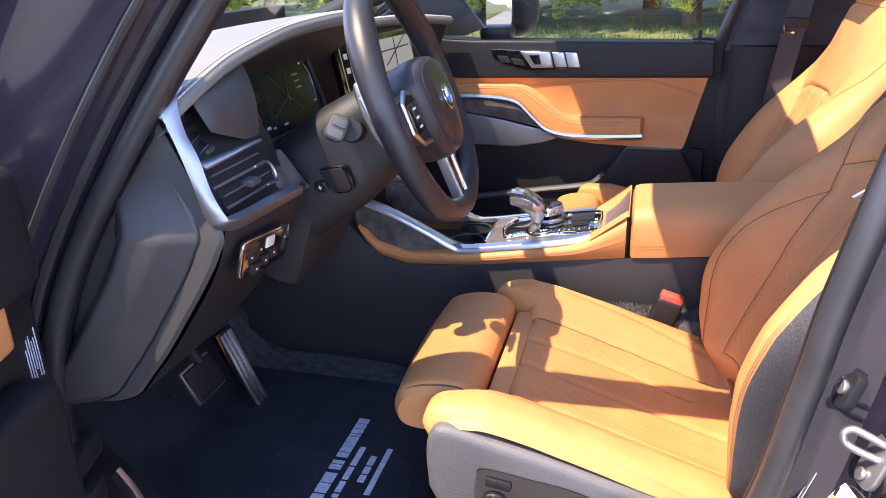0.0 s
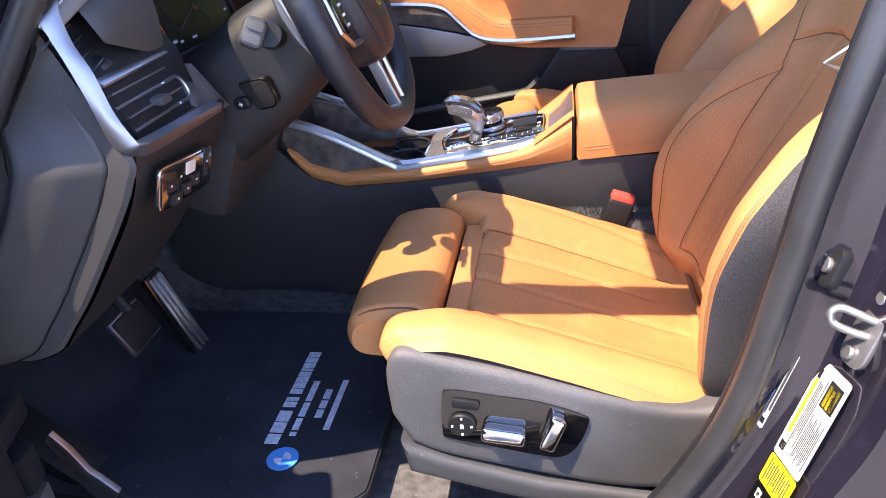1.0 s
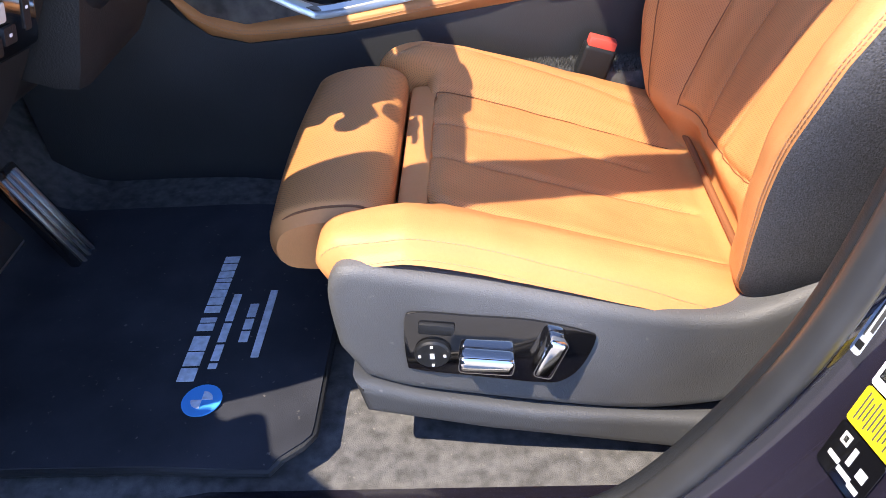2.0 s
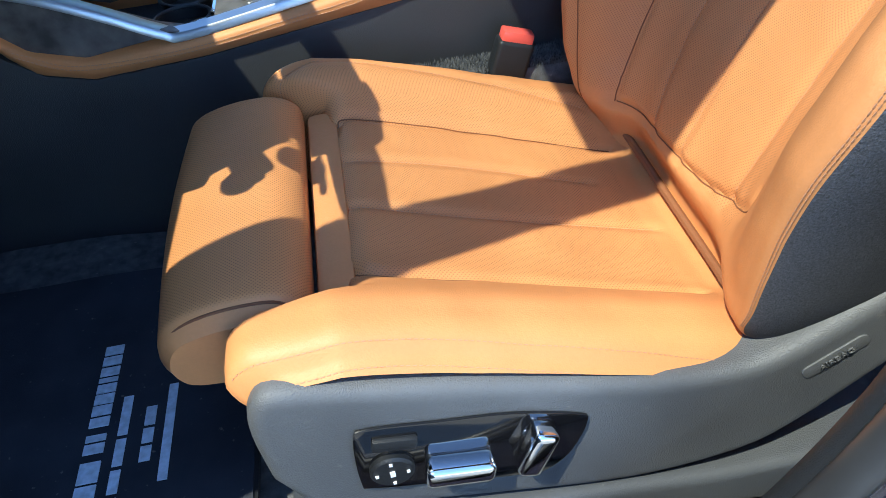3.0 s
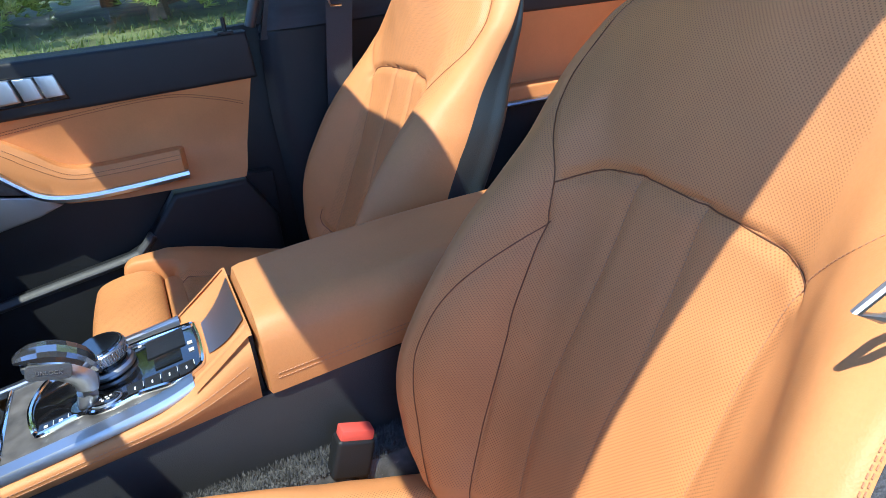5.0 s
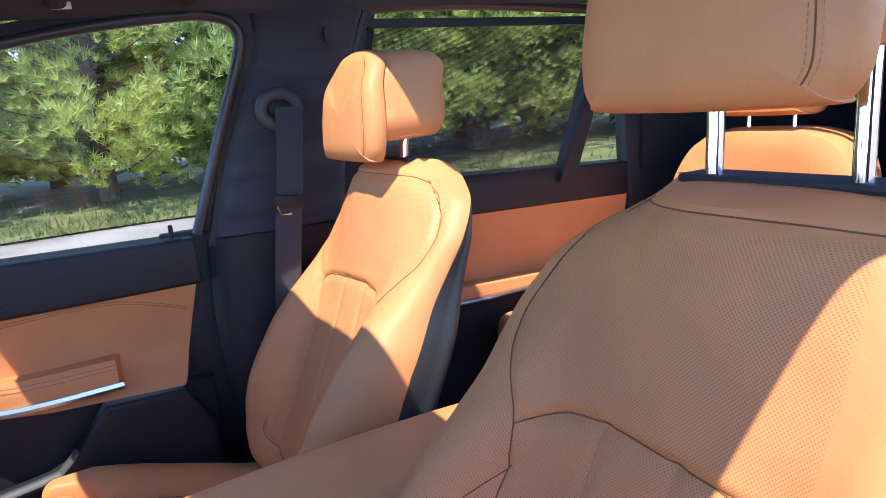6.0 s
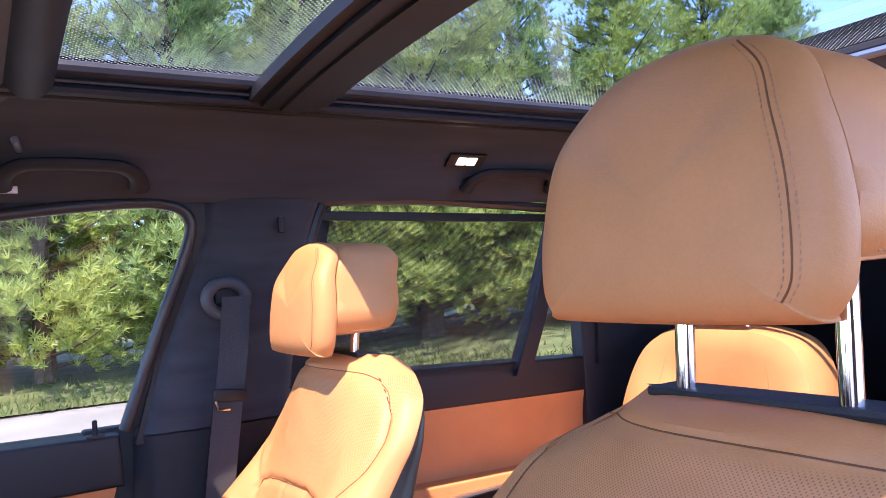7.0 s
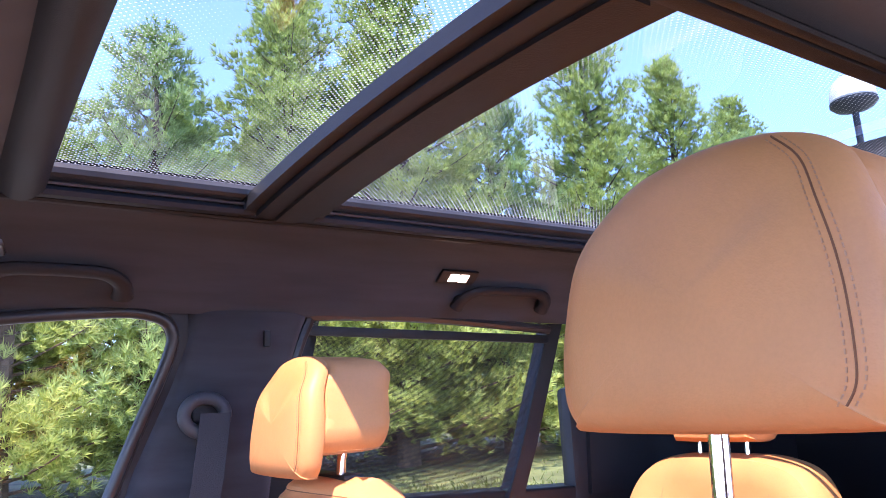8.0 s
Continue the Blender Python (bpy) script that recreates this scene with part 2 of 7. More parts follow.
# ---- shapes ----
def finish(name, bm, material, parent=None, label="", smooth=True, flat=None):
    bmesh.ops.recalc_face_normals(bm, faces=bm.faces)
    me = bpy.data.meshes.new(name)
    if smooth:
        for f in bm.faces:
            f.smooth = True
    bm.to_mesh(me)
    bm.free()
    me.materials.append(material)
    if smooth:
        me.set_sharp_from_angle(angle=radians(smooth if smooth > 1 else 38))
    ob = new(name, me)
    if parent is not None:
        ob.parent = parent
    if label:
        ob["label"] = label
    return ob


def part(name, bm, material, parent, label="", smooth=True):
    return finish(name, bm, material, parent, label, smooth)


def thing(name, label, category, group="", kind="", at=(0, 0, 0)):
    ob = new(name)
    ob.empty_display_size = 0.05
    ob.location = at
    return tagged(ob, label, category, group, kind)


def solid(name, bm, material, label, category="", group="", kind="", smooth=True):
    return tagged(finish(name, bm, material, None, "", smooth), label, category, group, kind)


def box(c, s, bevel=0.004, turn=(0, 0, 0), seg=2, bm=None):
    """A box with its middle at c, sides s, rounded edges, turned by degrees."""
    bm = bm or bmesh.new()
    r = bmesh.ops.create_cube(bm, size=1.0)
    vs = r["verts"]
    bmesh.ops.scale(bm, vec=s, verts=vs)
    if bevel:
        es = list({e for v in vs for e in v.link_edges})
        r = bmesh.ops.bevel(bm, geom=es, offset=min(bevel, min(s) * 0.49), segments=seg, affect="EDGES", profile=0.6)
        vs = list({v for f in r["faces"] for v in f.verts} | {v for v in vs if v.is_valid})
        todo, seen = list(vs), set(vs)
        while todo:
            for e in todo.pop().link_edges:
                for w in e.verts:
                    if w not in seen:
                        seen.add(w)
                        todo.append(w)
        vs = list(seen)
    bmesh.ops.transform(bm, matrix=pose(*c, *turn), verts=vs)
    return bm


def curve(pts, n=8, closed=False):
    """Points of a smooth curve through pts (Catmull-Rom), n steps a span."""
    p = [Vector(q) for q in pts]
    k, out = len(p), []
    for i in range(k if closed else k - 1):
        if closed:
            a, b, c, d = p[i - 1], p[i], p[(i + 1) % k], p[(i + 2) % k]
        else:
            a, b, c, d = p[max(i - 1, 0)], p[i], p[i + 1], p[min(i + 2, k - 1)]
        for j in range(n):
            t = j / n
            out.append(0.5 * (2 * b + (c - a) * t + (2 * a - 5 * b + 4 * c - d) * t * t + (3 * b - a - 3 * c + d) * t ** 3))
    if not closed:
        out.append(p[-1])
    return out


def tube(pts, r, n=8, closed=False, bm=None, flat=1.0, caps=True):
    """A round rod along pts; r a number or a function of 0..1; flat squeezes it."""
    bm = bm or bmesh.new()
    p = [Vector(q) for q in pts]
    m, rings = len(p), []
    up = None
    for i in range(m):
        a, b = (p[i - 1], p[(i + 1) % m]) if closed else (p[max(i - 1, 0)], p[min(i + 1, m - 1)])
        d = (b - a).normalized()
        if up is None:
            up = d.orthogonal().normalized() if abs(d.z) > 0.9 else Vector((0, 0, 1))
        side = d.cross(up).normalized()
        up = side.cross(d).normalized()
        rad = r(i / max(m - 1, 1)) if callable(r) else r
        rings.append([bm.verts.new(p[i] + rad * (math.cos(q) * side + flat * math.sin(q) * up)) for q in (2 * math.pi * k / n for k in range(n))])
    for i in range(m if closed else m - 1):
        A, B = rings[i], rings[(i + 1) % m]
        for k in range(n):
            bm.faces.new((A[k], A[(k + 1) % n], B[(k + 1) % n], B[k]))
    if caps and not closed:
        bm.faces.new(rings[0][::-1])
        bm.faces.new(rings[-1])
    return bm


def loft(rings, bm=None, caps=True, closed=True):
    """A skin over rings of equal point counts."""
    bm = bm or bmesh.new()
    R = [[bm.verts.new(q) for q in ring] for ring in rings]
    n = len(R[0])
    for A, B in zip(R, R[1:]):
        for k in range(n if closed else n - 1):
            bm.faces.new((A[k], A[(k + 1) % n], B[(k + 1) % n], B[k]))
    if caps:
        bm.faces.new(R[0][::-1])
        bm.faces.new(R[-1])
    return bm


def prism(poly, axis, a, b, bevel=0.0, bm=None, seg=2):
    """An outline in the plane across 'axis' pulled from a to b. The outline's two numbers are the other two axes in order."""
    bm = bm or bmesh.new()
    put = {"x": lambda u, v, w: (w, u, v), "y": lambda u, v, w: (u, w, v), "z": lambda u, v, w: (u, v, w)}[axis]
    A = [bm.verts.new(put(u, v, a)) for u, v in poly]
    B = [bm.verts.new(put(u, v, b)) for u, v in poly]
    n = len(poly)
    fs = [bm.faces.new(A[::-1]), bm.faces.new(B)]
    for k in range(n):
        fs.append(bm.faces.new((A[k], A[(k + 1) % n], B[(k + 1) % n], B[k])))
    if bevel:
        es = list(set(fs[0].edges) | set(fs[1].edges))
        bmesh.ops.recalc_face_normals(bm, faces=fs)
        bmesh.ops.bevel(bm, geom=es, offset=bevel, segments=seg, affect="EDGES", profile=0.6)
    return bm


def sheet(fn, nu, nv, bm=None, thick=0.0):
    """A grid surface fn(u, v), u and v from 0 to 1."""
    bm = bm or bmesh.new()
    g = [[bm.verts.new(fn(i / nu, j / nv)) for j in range(nv + 1)] for i in range(nu + 1)]
    fs = [bm.faces.new((g[i][j], g[i + 1][j], g[i + 1][j + 1], g[i][j + 1])) for i in range(nu) for j in range(nv)]
    if thick:
        bmesh.ops.recalc_face_normals(bm, faces=fs)
        bmesh.ops.solidify(bm, geom=fs, thickness=thick)
    return bm


def rounded(w, h, r, n=5, c=(0, 0)):
    """The outline of a rectangle with round corners."""
    pts = []
    for sx, sy, a in ((1, 1, 0), (-1, 1, 90), (-1, -1, 180), (1, -1, 270)):
        for k in range(n + 1):
            q = radians(a + 90 * k / n)
            pts.append((c[0] + sx * (w / 2 - r) + r * math.cos(q), c[1] + sy * (h / 2 - r) + r * math.sin(q)))
    return pts


def wheel_of(c, axis, r, w, n=24, bevel=0.0, bm=None):
    """A short cylinder about an axis."""
    bm = bm or bmesh.new()
    ax = Vector(axis).normalized()
    s = ax.orthogonal().normalized()
    t = ax.cross(s)
    prof = [(-w / 2, r - bevel), (-w / 2 + bevel, r), (w / 2 - bevel, r), (w / 2, r - bevel)] if bevel else [(-w / 2, r), (w / 2, r)]
    return loft([[Vector(c) + ax * d + q * (math.cos(k * 2 * math.pi / n) * s + math.sin(k * 2 * math.pi / n) * t) for k in range(n)] for d, q in prof], bm)


def lerp_table(tab, x):
    if x <= tab[0][0]:
        return tab[0][1]
    for (a, p), (b, q) in zip(tab, tab[1:]):
        if x <= b:
            t = (x - a) / (b - a)
            t = t * t * (3 - 2 * t) if len(tab) > 2 else t
            return p + (q - p) * t
    return tab[-1][1]


def line_table(tab, x):
    if x <= tab[0][0]:
        return tab[0][1]
    for (a, p), (b, q) in zip(tab, tab[1:]):
        if x <= b:
            return p + (q - p) * (x - a) / (b - a)
    return tab[-1][1]


def stitches(path, r, step, dash, bm=None):
    """Short threads along a path: one thread every step metres, dash long."""
    bm = bm or bmesh.new()
    p = [Vector(q) for q in path]
    acc, i, pts = 0.0, 0, []
    total = sum((b - a).length for a, b in zip(p, p[1:]))

    def at(d):
        for a, b in zip(p, p[1:]):
            w = (b - a).length
            if d <= w:
                return a.lerp(b, d / w if w else 0)
            d -= w
        return p[-1].copy()
    d = 0.0
    while d + dash < total:
        tube([at(d), at(d + dash)], r, 4, bm=bm)
        d += step
    return bm


def smooth_table(tab, x):
    """A smooth curve through (x, value) pairs."""
    if x <= tab[0][0]:
        return tab[0][1]
    if x >= tab[-1][0]:
        return tab[-1][1]
    k = next(i for i in range(len(tab) - 1) if x <= tab[i + 1][0])

    def slope(i):
        a, b = tab[max(i - 1, 0)], tab[min(i + 1, len(tab) - 1)]
        return (b[1] - a[1]) / (b[0] - a[0])
    (x0, p), (x1, q) = tab[k], tab[k + 1]
    w = x1 - x0
    t = (x - x0) / w
    return (2 * t ** 3 - 3 * t * t + 1) * p + (t ** 3 - 2 * t * t + t) * w * slope(k) + (3 * t * t - 2 * t ** 3) * q + (t ** 3 - t * t) * w * slope(k + 1)


def smoothstep(a, b, x):
    t = min(1.0, max(0.0, (x - a) / (b - a)))
    return t * t * (3 - 2 * t)


def lettering(words, size, depth=0.0006):
    """Raised letters in the plane of x and y, centred, as a mesh."""
    cu = bpy.data.curves.new("letters", "FONT")
    cu.body, cu.size, cu.extrude, cu.resolution_u = words, size, depth, 3
    cu.align_x, cu.align_y = "CENTER", "CENTER"
    ob = new("letters", cu)
    me = bpy.data.meshes.new_from_object(ob.evaluated_get(bpy.context.evaluated_depsgraph_get()))
    bm = bmesh.new()
    bm.from_mesh(me)
    bpy.data.objects.remove(ob)
    bpy.data.meshes.remove(me)
    bpy.data.curves.remove(cu)
    return bm

# ---- seats ----
from mathutils.bvhtree import BVHTree


def hide(fn, nu, nv, perf=None):
    """A grid of leather fn(u, v) with flat coordinates in metres and a layer for the punched rows."""
    bm = bmesh.new()
    uvl = bm.loops.layers.uv.new("flat")
    pl = bm.verts.layers.float.new("perf")
    P = [[Vector(fn(i / nu, j / nv)) for j in range(nv + 1)] for i in range(nu + 1)]
    g, flat = [], {}
    for i in range(nu + 1):
        row = []
        for j in range(nv + 1):
            v = bm.verts.new(P[i][j])
            v[pl] = perf(P[i][j]) if perf else 0.0
            a = sum((P[k + 1][j] - P[k][j]).length for k in range(nu // 2, i)) if i > nu // 2 else -sum((P[k + 1][j] - P[k][j]).length for k in range(i, nu // 2))
            flat[v] = a
            row.append(v)
        g.append(row)
    along = {}
    for i in range(nu + 1):
        d = 0.0
        for j in range(nv + 1):
            if j:
                d += (P[nu // 2][j] - P[nu // 2][j - 1]).length
            along[g[i][j]] = d
    for i in range(nu):
        for j in range(nv):
            f = bm.faces.new((g[i][j], g[i + 1][j], g[i + 1][j + 1], g[i][j + 1]))
            for lp in f.loops:
                lp[uvl].uv = (flat[lp.vert], along[lp.vert])
    return bm


def laid(bm, pts, way, lift=0.0004, n=10):
    """A smooth path through pts, dropped along 'way' on to the mesh."""
    tree = BVHTree.FromBMesh(bm)
    d = Vector(way).normalized()
    out = []
    for p in curve(pts, n):
        hit = tree.ray_cast(p - d * 0.5, d)
        if hit[0] is not None:
            out.append(hit[0] - d * lift)
    return out


CUSH_Z = [(-0.07, 0.838), (0.03, 0.832), (0.15, 0.795), (0.36, 0.728)]
BACK_X = [(0.68, 0.330), (0.80, 0.376), (0.92, 0.432), (1.06, 0.497), (1.11, 0.517), (1.20, 0.546), (1.32, 0.578)]
BACK_WI = [(0.68, 0.150), (0.74, 0.185), (0.79, 0.215), (0.83, 0.244), (0.90, 0.264), (0.98, 0.266), (1.05, 0.262), (1.09, 0.252), (1.126, 0.245), (1.16, 0.243), (1.20, 0.242), (1.25, 0.222), (1.28, 0.186), (1.295, 0.158)]
BACK_WO = [(0.68, 0.185), (0.74, 0.212), (0.80, 0.236), (0.84, 0.245), (0.90, 0.258), (0.955, 0.272), (1.00, 0.282), (1.04, 0.283), (1.10, 0.266), (1.14, 0.250), (1.19, 0.244), (1.25, 0.230), (1.295, 0.190)]
BACK_BI = [(0.68, 0.020), (0.78, 0.046), (0.83, 0.070), (0.90, 0.096), (0.96, 0.094), (1.04, 0.072), (1.09, 0.048), (1.13, 0.026), (1.20, 0.008), (1.32, 0.0)]
BACK_BO = [(0.68, 0.018), (0.76, 0.030), (0.80, 0.046), (0.84, 0.068), (0.90, 0.100), (0.96, 0.126), (1.04, 0.138), (1.10, 0.122), (1.14, 0.080), (1.20, 0.026), (1.26, 0.006), (1.32, 0.0)]
BACK_S = [(1.02, 0.0), (1.10, 0.018), (1.18, 0.052), (1.25, 0.078), (1.30, 0.085)]
RING_I = [(0, 0), (0.22, 0.0), (0.42, 0.004), (0.55, 0.22), (0.68, 0.72), (0.79, 1.0), (0.89, 0.92), (0.965, 0.50)]
RING_O = [(0, 0), (0.20, 0.0), (0.38, 0.012), (0.52, 0.20), (0.66, 0.58), (0.79, 0.90), (0.89, 1.0), (0.965, 0.90)]


def groove(p, lines, depth=0.004, width=0.006):
    s = 0.0
    for ln in lines:
        for a, b in zip(ln, ln[1:]):
            ab = (b[0] - a[0], b[1] - a[1])
            q = ab[0] ** 2 + ab[1] ** 2
            t = max(0.0, min(1.0, ((p[0] - a[0]) * ab[0] + (p[1] - a[1]) * ab[1]) / q))
            e = (p[0] - a[0] - t * ab[0]) ** 2 + (p[1] - a[1] - t * ab[1]) ** 2
            if e < 9 * width * width:
                s = max(s, math.exp(-e / (width * width)))
    return s * depth


CUSH_SEAMS = [
    [(0.040, 0.100), (0.046, 0.118), (0.060, 0.125), (0.16, 0.124), (0.345, 0.112)],
    [(0.040, -0.108), (0.050, -0.118), (0.070, -0.124), (0.18, -0.128), (0.345, -0.136)],
]
CUSH_FINE = [
    [(-0.012, 0.168), (0.000, 0.184), (0.020, 0.199), (0.05, 0.205), (0.16, 0.196), (0.33, 0.164)],
    [(0.05, 0.052), (0.16, 0.055), (0.30, 0.045)],
    [(0.045, -0.022), (0.16, -0.030), (0.345, -0.030)],
]
CUSH_PIPE = [[(-0.046, -0.226), (0.0, -0.226), (0.07, -0.224), (0.15, -0.226), (0.25, -0.230), (0.345, -0.236)]]


def cushion(y0, m):
    def fn(u, v):
        w = 2 * u - 1
        side = max(0.0, (abs(w) - 0.88) / 0.12)
        y = (0.246 if w > 0 else 0.235) * max(-1.0, min(1.0, w / 0.88))
        a = abs(y)
        horn = smoothstep(0.150, 0.182, a)
        x0 = 0.034 - (0.066 if y > 0 else 0.088) * horn + ((0.085 * smoothstep(0.178, 0.256, a) ** 1.5) if y > 0 else 0.05 * smoothstep(0.215, 0.252, a))
        front = max(0.0, (0.14 - v) / 0.14)
        t = max(0.0, (v - 0.14) / 0.86)
        x = x0 + (0.385 - x0) * (t ** 1.25)
        z = lerp_table(CUSH_Z[:2], x) if x < 0.03 else line_table(CUSH_Z, x)
        z += 0.030 * smoothstep(0.115, 0.185, a) * (0.55 + 0.45 * smoothstep(-0.06, 0.1, x)) - 0.006 * math.cos(min(a / 0.12, 1) * math.pi / 2)
        z -= 0.042 * smoothstep(0.195, 0.262, a) ** 1.4
        e = x - x0
        r = 0.030
        if e < r:
            z -= r * (1 - math.sqrt(max(0.0, 1 - ((r - e) / r) ** 2)))
        z -= groove((x, y), CUSH_SEAMS, 0.0065, 0.0055) + groove((x, y), CUSH_FINE, 0.0042, 0.006) + groove((x, y), CUSH_PIPE, 0.003, 0.005)
        z -= 0.0010 * noise.noise((x * 30, y * 30, 3.0))
        if front:
            z = z + (0.70 - z) * front
            x += 0.010 * math.sin(front * math.pi) + 0.06 * front ** 2 * smoothstep(0.15, 0.2, a)
            y *= 1 - 0.22 * front ** 0.6 * smoothstep(0.15, 0.2, a)
        if side:
            z = z + (0.70 - z) * side
            y *= 1 - 0.28 * side ** 0.5
        return (x, y0 + m * y, z)

    def perf(p):
        y = (p.y - y0) * m
        return 1.0 if -0.134 < y < 0.188 and -0.06 < p.x < 0.335 else 0.0
    return hide(fn, 150, 96, perf)


def back_ring(z, side="inner"):
    """Half of the backrest's cross-section at a height: width, depth (forward +)."""
    outer, far = side == "outer", side == "far"
    sw = smooth_table(BACK_S, z)
    w, b = smooth_table(BACK_WO if outer else BACK_WI, z) * (0.87 if far else 1), smooth_table(BACK_BO if outer else BACK_BI, z) * (0.65 if far else 1)
    if side == "console":
        sw *= 0.25 + 0.65 * smoothstep(1.13, 1.26, z)
        w *= 1.03 - 0.26 * smoothstep(1.23, 1.30, z)
    pts = [(f * w, (d * b if i > 1 else 0.0) - sw * f ** 2.6) for i, (f, d) in enumerate(RING_O if outer else RING_I)]
    lag = 0.35 * b if outer else 0.0
    pts += [(1.0 * w, lag - 0.012 - sw), (0.985 * w, 0.4 * lag - 0.060 - 0.4 * sw), (0.95 * w, -0.098), (0.72 * w, -0.112), (0.36 * w, -0.118), (0, -0.119)]
    return pts


def back_point(z, s, side="inner"):
    """A point of the half ring; s from 0 (middle front) to 1 (middle rear)."""
    p = back_ring(z, side)
    k = len(p) - 1
    q = min(s * k, k - 1e-6)
    i, t = int(q), q - int(q)
    a, b, c, d = p[max(i - 1, 0)], p[i], p[i + 1], p[min(i + 2, k)]
    if i == 0:
        a = (-p[1][0], p[1][1])
    return tuple(0.5 * (2 * b[j] + (c[j] - a[j]) * t + (2 * a[j] - 5 * b[j] + 4 * c[j] - d[j]) * t * t + (3 * b[j] - a[j] - 3 * c[j] + d[j]) * t ** 3) for j in (0, 1))


BACK_SEAMS = [  # across, height
    [(-0.138, 0.845), (-0.134, 0.824), (-0.112, 0.808), (-0.06, 0.794), (0.0, 0.786), (0.057, 0.782), (0.128, 0.783)],
    [(-0.122, 1.088), (-0.112, 1.102), (-0.080, 1.110), (-0.010, 1.116), (0.066, 1.118), (0.12, 1.112), (0.164, 1.094)],
    [(0.130, 0.782), (0.144, 0.84), (0.152, 0.92), (0.157, 0.98), (0.158, 1.037), (0.160, 1.075), (0.168, 1.105), (0.192, 1.135), (0.212, 1.165), (0.216, 1.20), (0.200, 1.243), (0.170, 1.271), (0.115, 1.289), (0.0, 1.294), (-0.115, 1.289), (-0.170, 1.271), (-0.200, 1.240), (-0.210, 1.19)],
]
BACK_FINE = [
    [(0.064, 0.786), (0.088, 0.86), (0.092, 0.93), (0.083, 0.995), (0.070, 1.116)],
    [(0.002, 0.79), (0.008, 0.915), (-0.005, 0.99), (-0.012, 1.114)],
    [(0.160, 0.74), (0.172, 0.785), (0.190, 0.84), (0.204, 0.895), (0.210, 0.94), (0.200, 0.995), (0.156, 1.058)],
    [(-0.092, 0.80), (-0.094, 0.90), (-0.096, 0.97), (-0.103, 1.04), (-0.122, 1.10), (-0.168, 1.150), (-0.210, 1.19)],
]
SIDE_A, SIDE_B = 9.1 / 13, 10.0 / 13
KNIT_A, KNIT_B = 6.9 / 13, 9.0 / 13


def back_fn(y0, m, s0, s1, seams=True):
    def fn(u, v):
        s = s0 + (s1 - s0) * u
        zt = 0.69 + (1.292 - 0.69) * min(v / 0.93, 1.0)
        roll = max(0.0, (v - 0.93) / 0.07)
        y, d = back_point(zt, abs(s), ("console" if m > 0 else "inner") if s > 0 else "outer" if m > 0 else "far")
        y *= 1 if s > 0 else -1
        if roll:
            k = math.sin(roll * math.pi / 2)
            y *= 1 - 0.30 * k
            d = d + (-0.055 - d) * (1 - math.sqrt(1 - k * k) if k < 1 else 1.0)
            zt += 0.022 * k
        z = zt
        x = smooth_table(BACK_X, z) - d
        if seams and d > -0.05:
            x += groove((y, z), BACK_SEAMS, 0.0055, 0.0050) + groove((y, z), BACK_FINE, 0.0038, 0.0065)
        x += 0.034 * smoothstep(0.795, 0.730, z) ** 1.4
        x += 0.0012 * noise.noise((y * 25, z * 25, 7.0))
        return (x, y0 + m * y, z)
    return fn


HEAD_H = [(0.0, 0.098), (0.004, 0.108), (0.020, 0.118), (0.050, 0.121), (0.078, 0.118), (0.110, 0.111), (0.142, 0.098), (0.162, 0.082), (0.175, 0.058), (0.181, 0.030)]
HEAD = [(w, z) for z, w in HEAD_H] + [(0.0, 0.183)] + [(-w, z) for z, w in reversed(HEAD_H)] + [(0.0, -0.0015)]


HEAD_SEAM = ((0.091, 0.014), (0.098, 0.030), (0.097, 0.072), (0.089, 0.112), (0.073, 0.148), (0.052, 0.170))


def pad(y0, x0, z0, rings, tilt, lift=0.0):
    """A stuffed pad: the headrest's outline shrunk and set back ring by ring; lift raises its underside."""
    o = curve([(y, z, 0) for y, z in HEAD], 6, closed=True)
    rs = []
    for dx, k in rings:
        rs.append([(x0 + dx + tilt * (0.080 + k * (q.y - 0.080)) + 0.016 * smoothstep(0.10, 0.17, q.y) ** 2 * k, y0 + k * q.x, z0 + 0.080 + k * (q.y - 0.080) + lift * smoothstep(0.10, 0.0, q.y)) for q in o])
    return loft(rs)


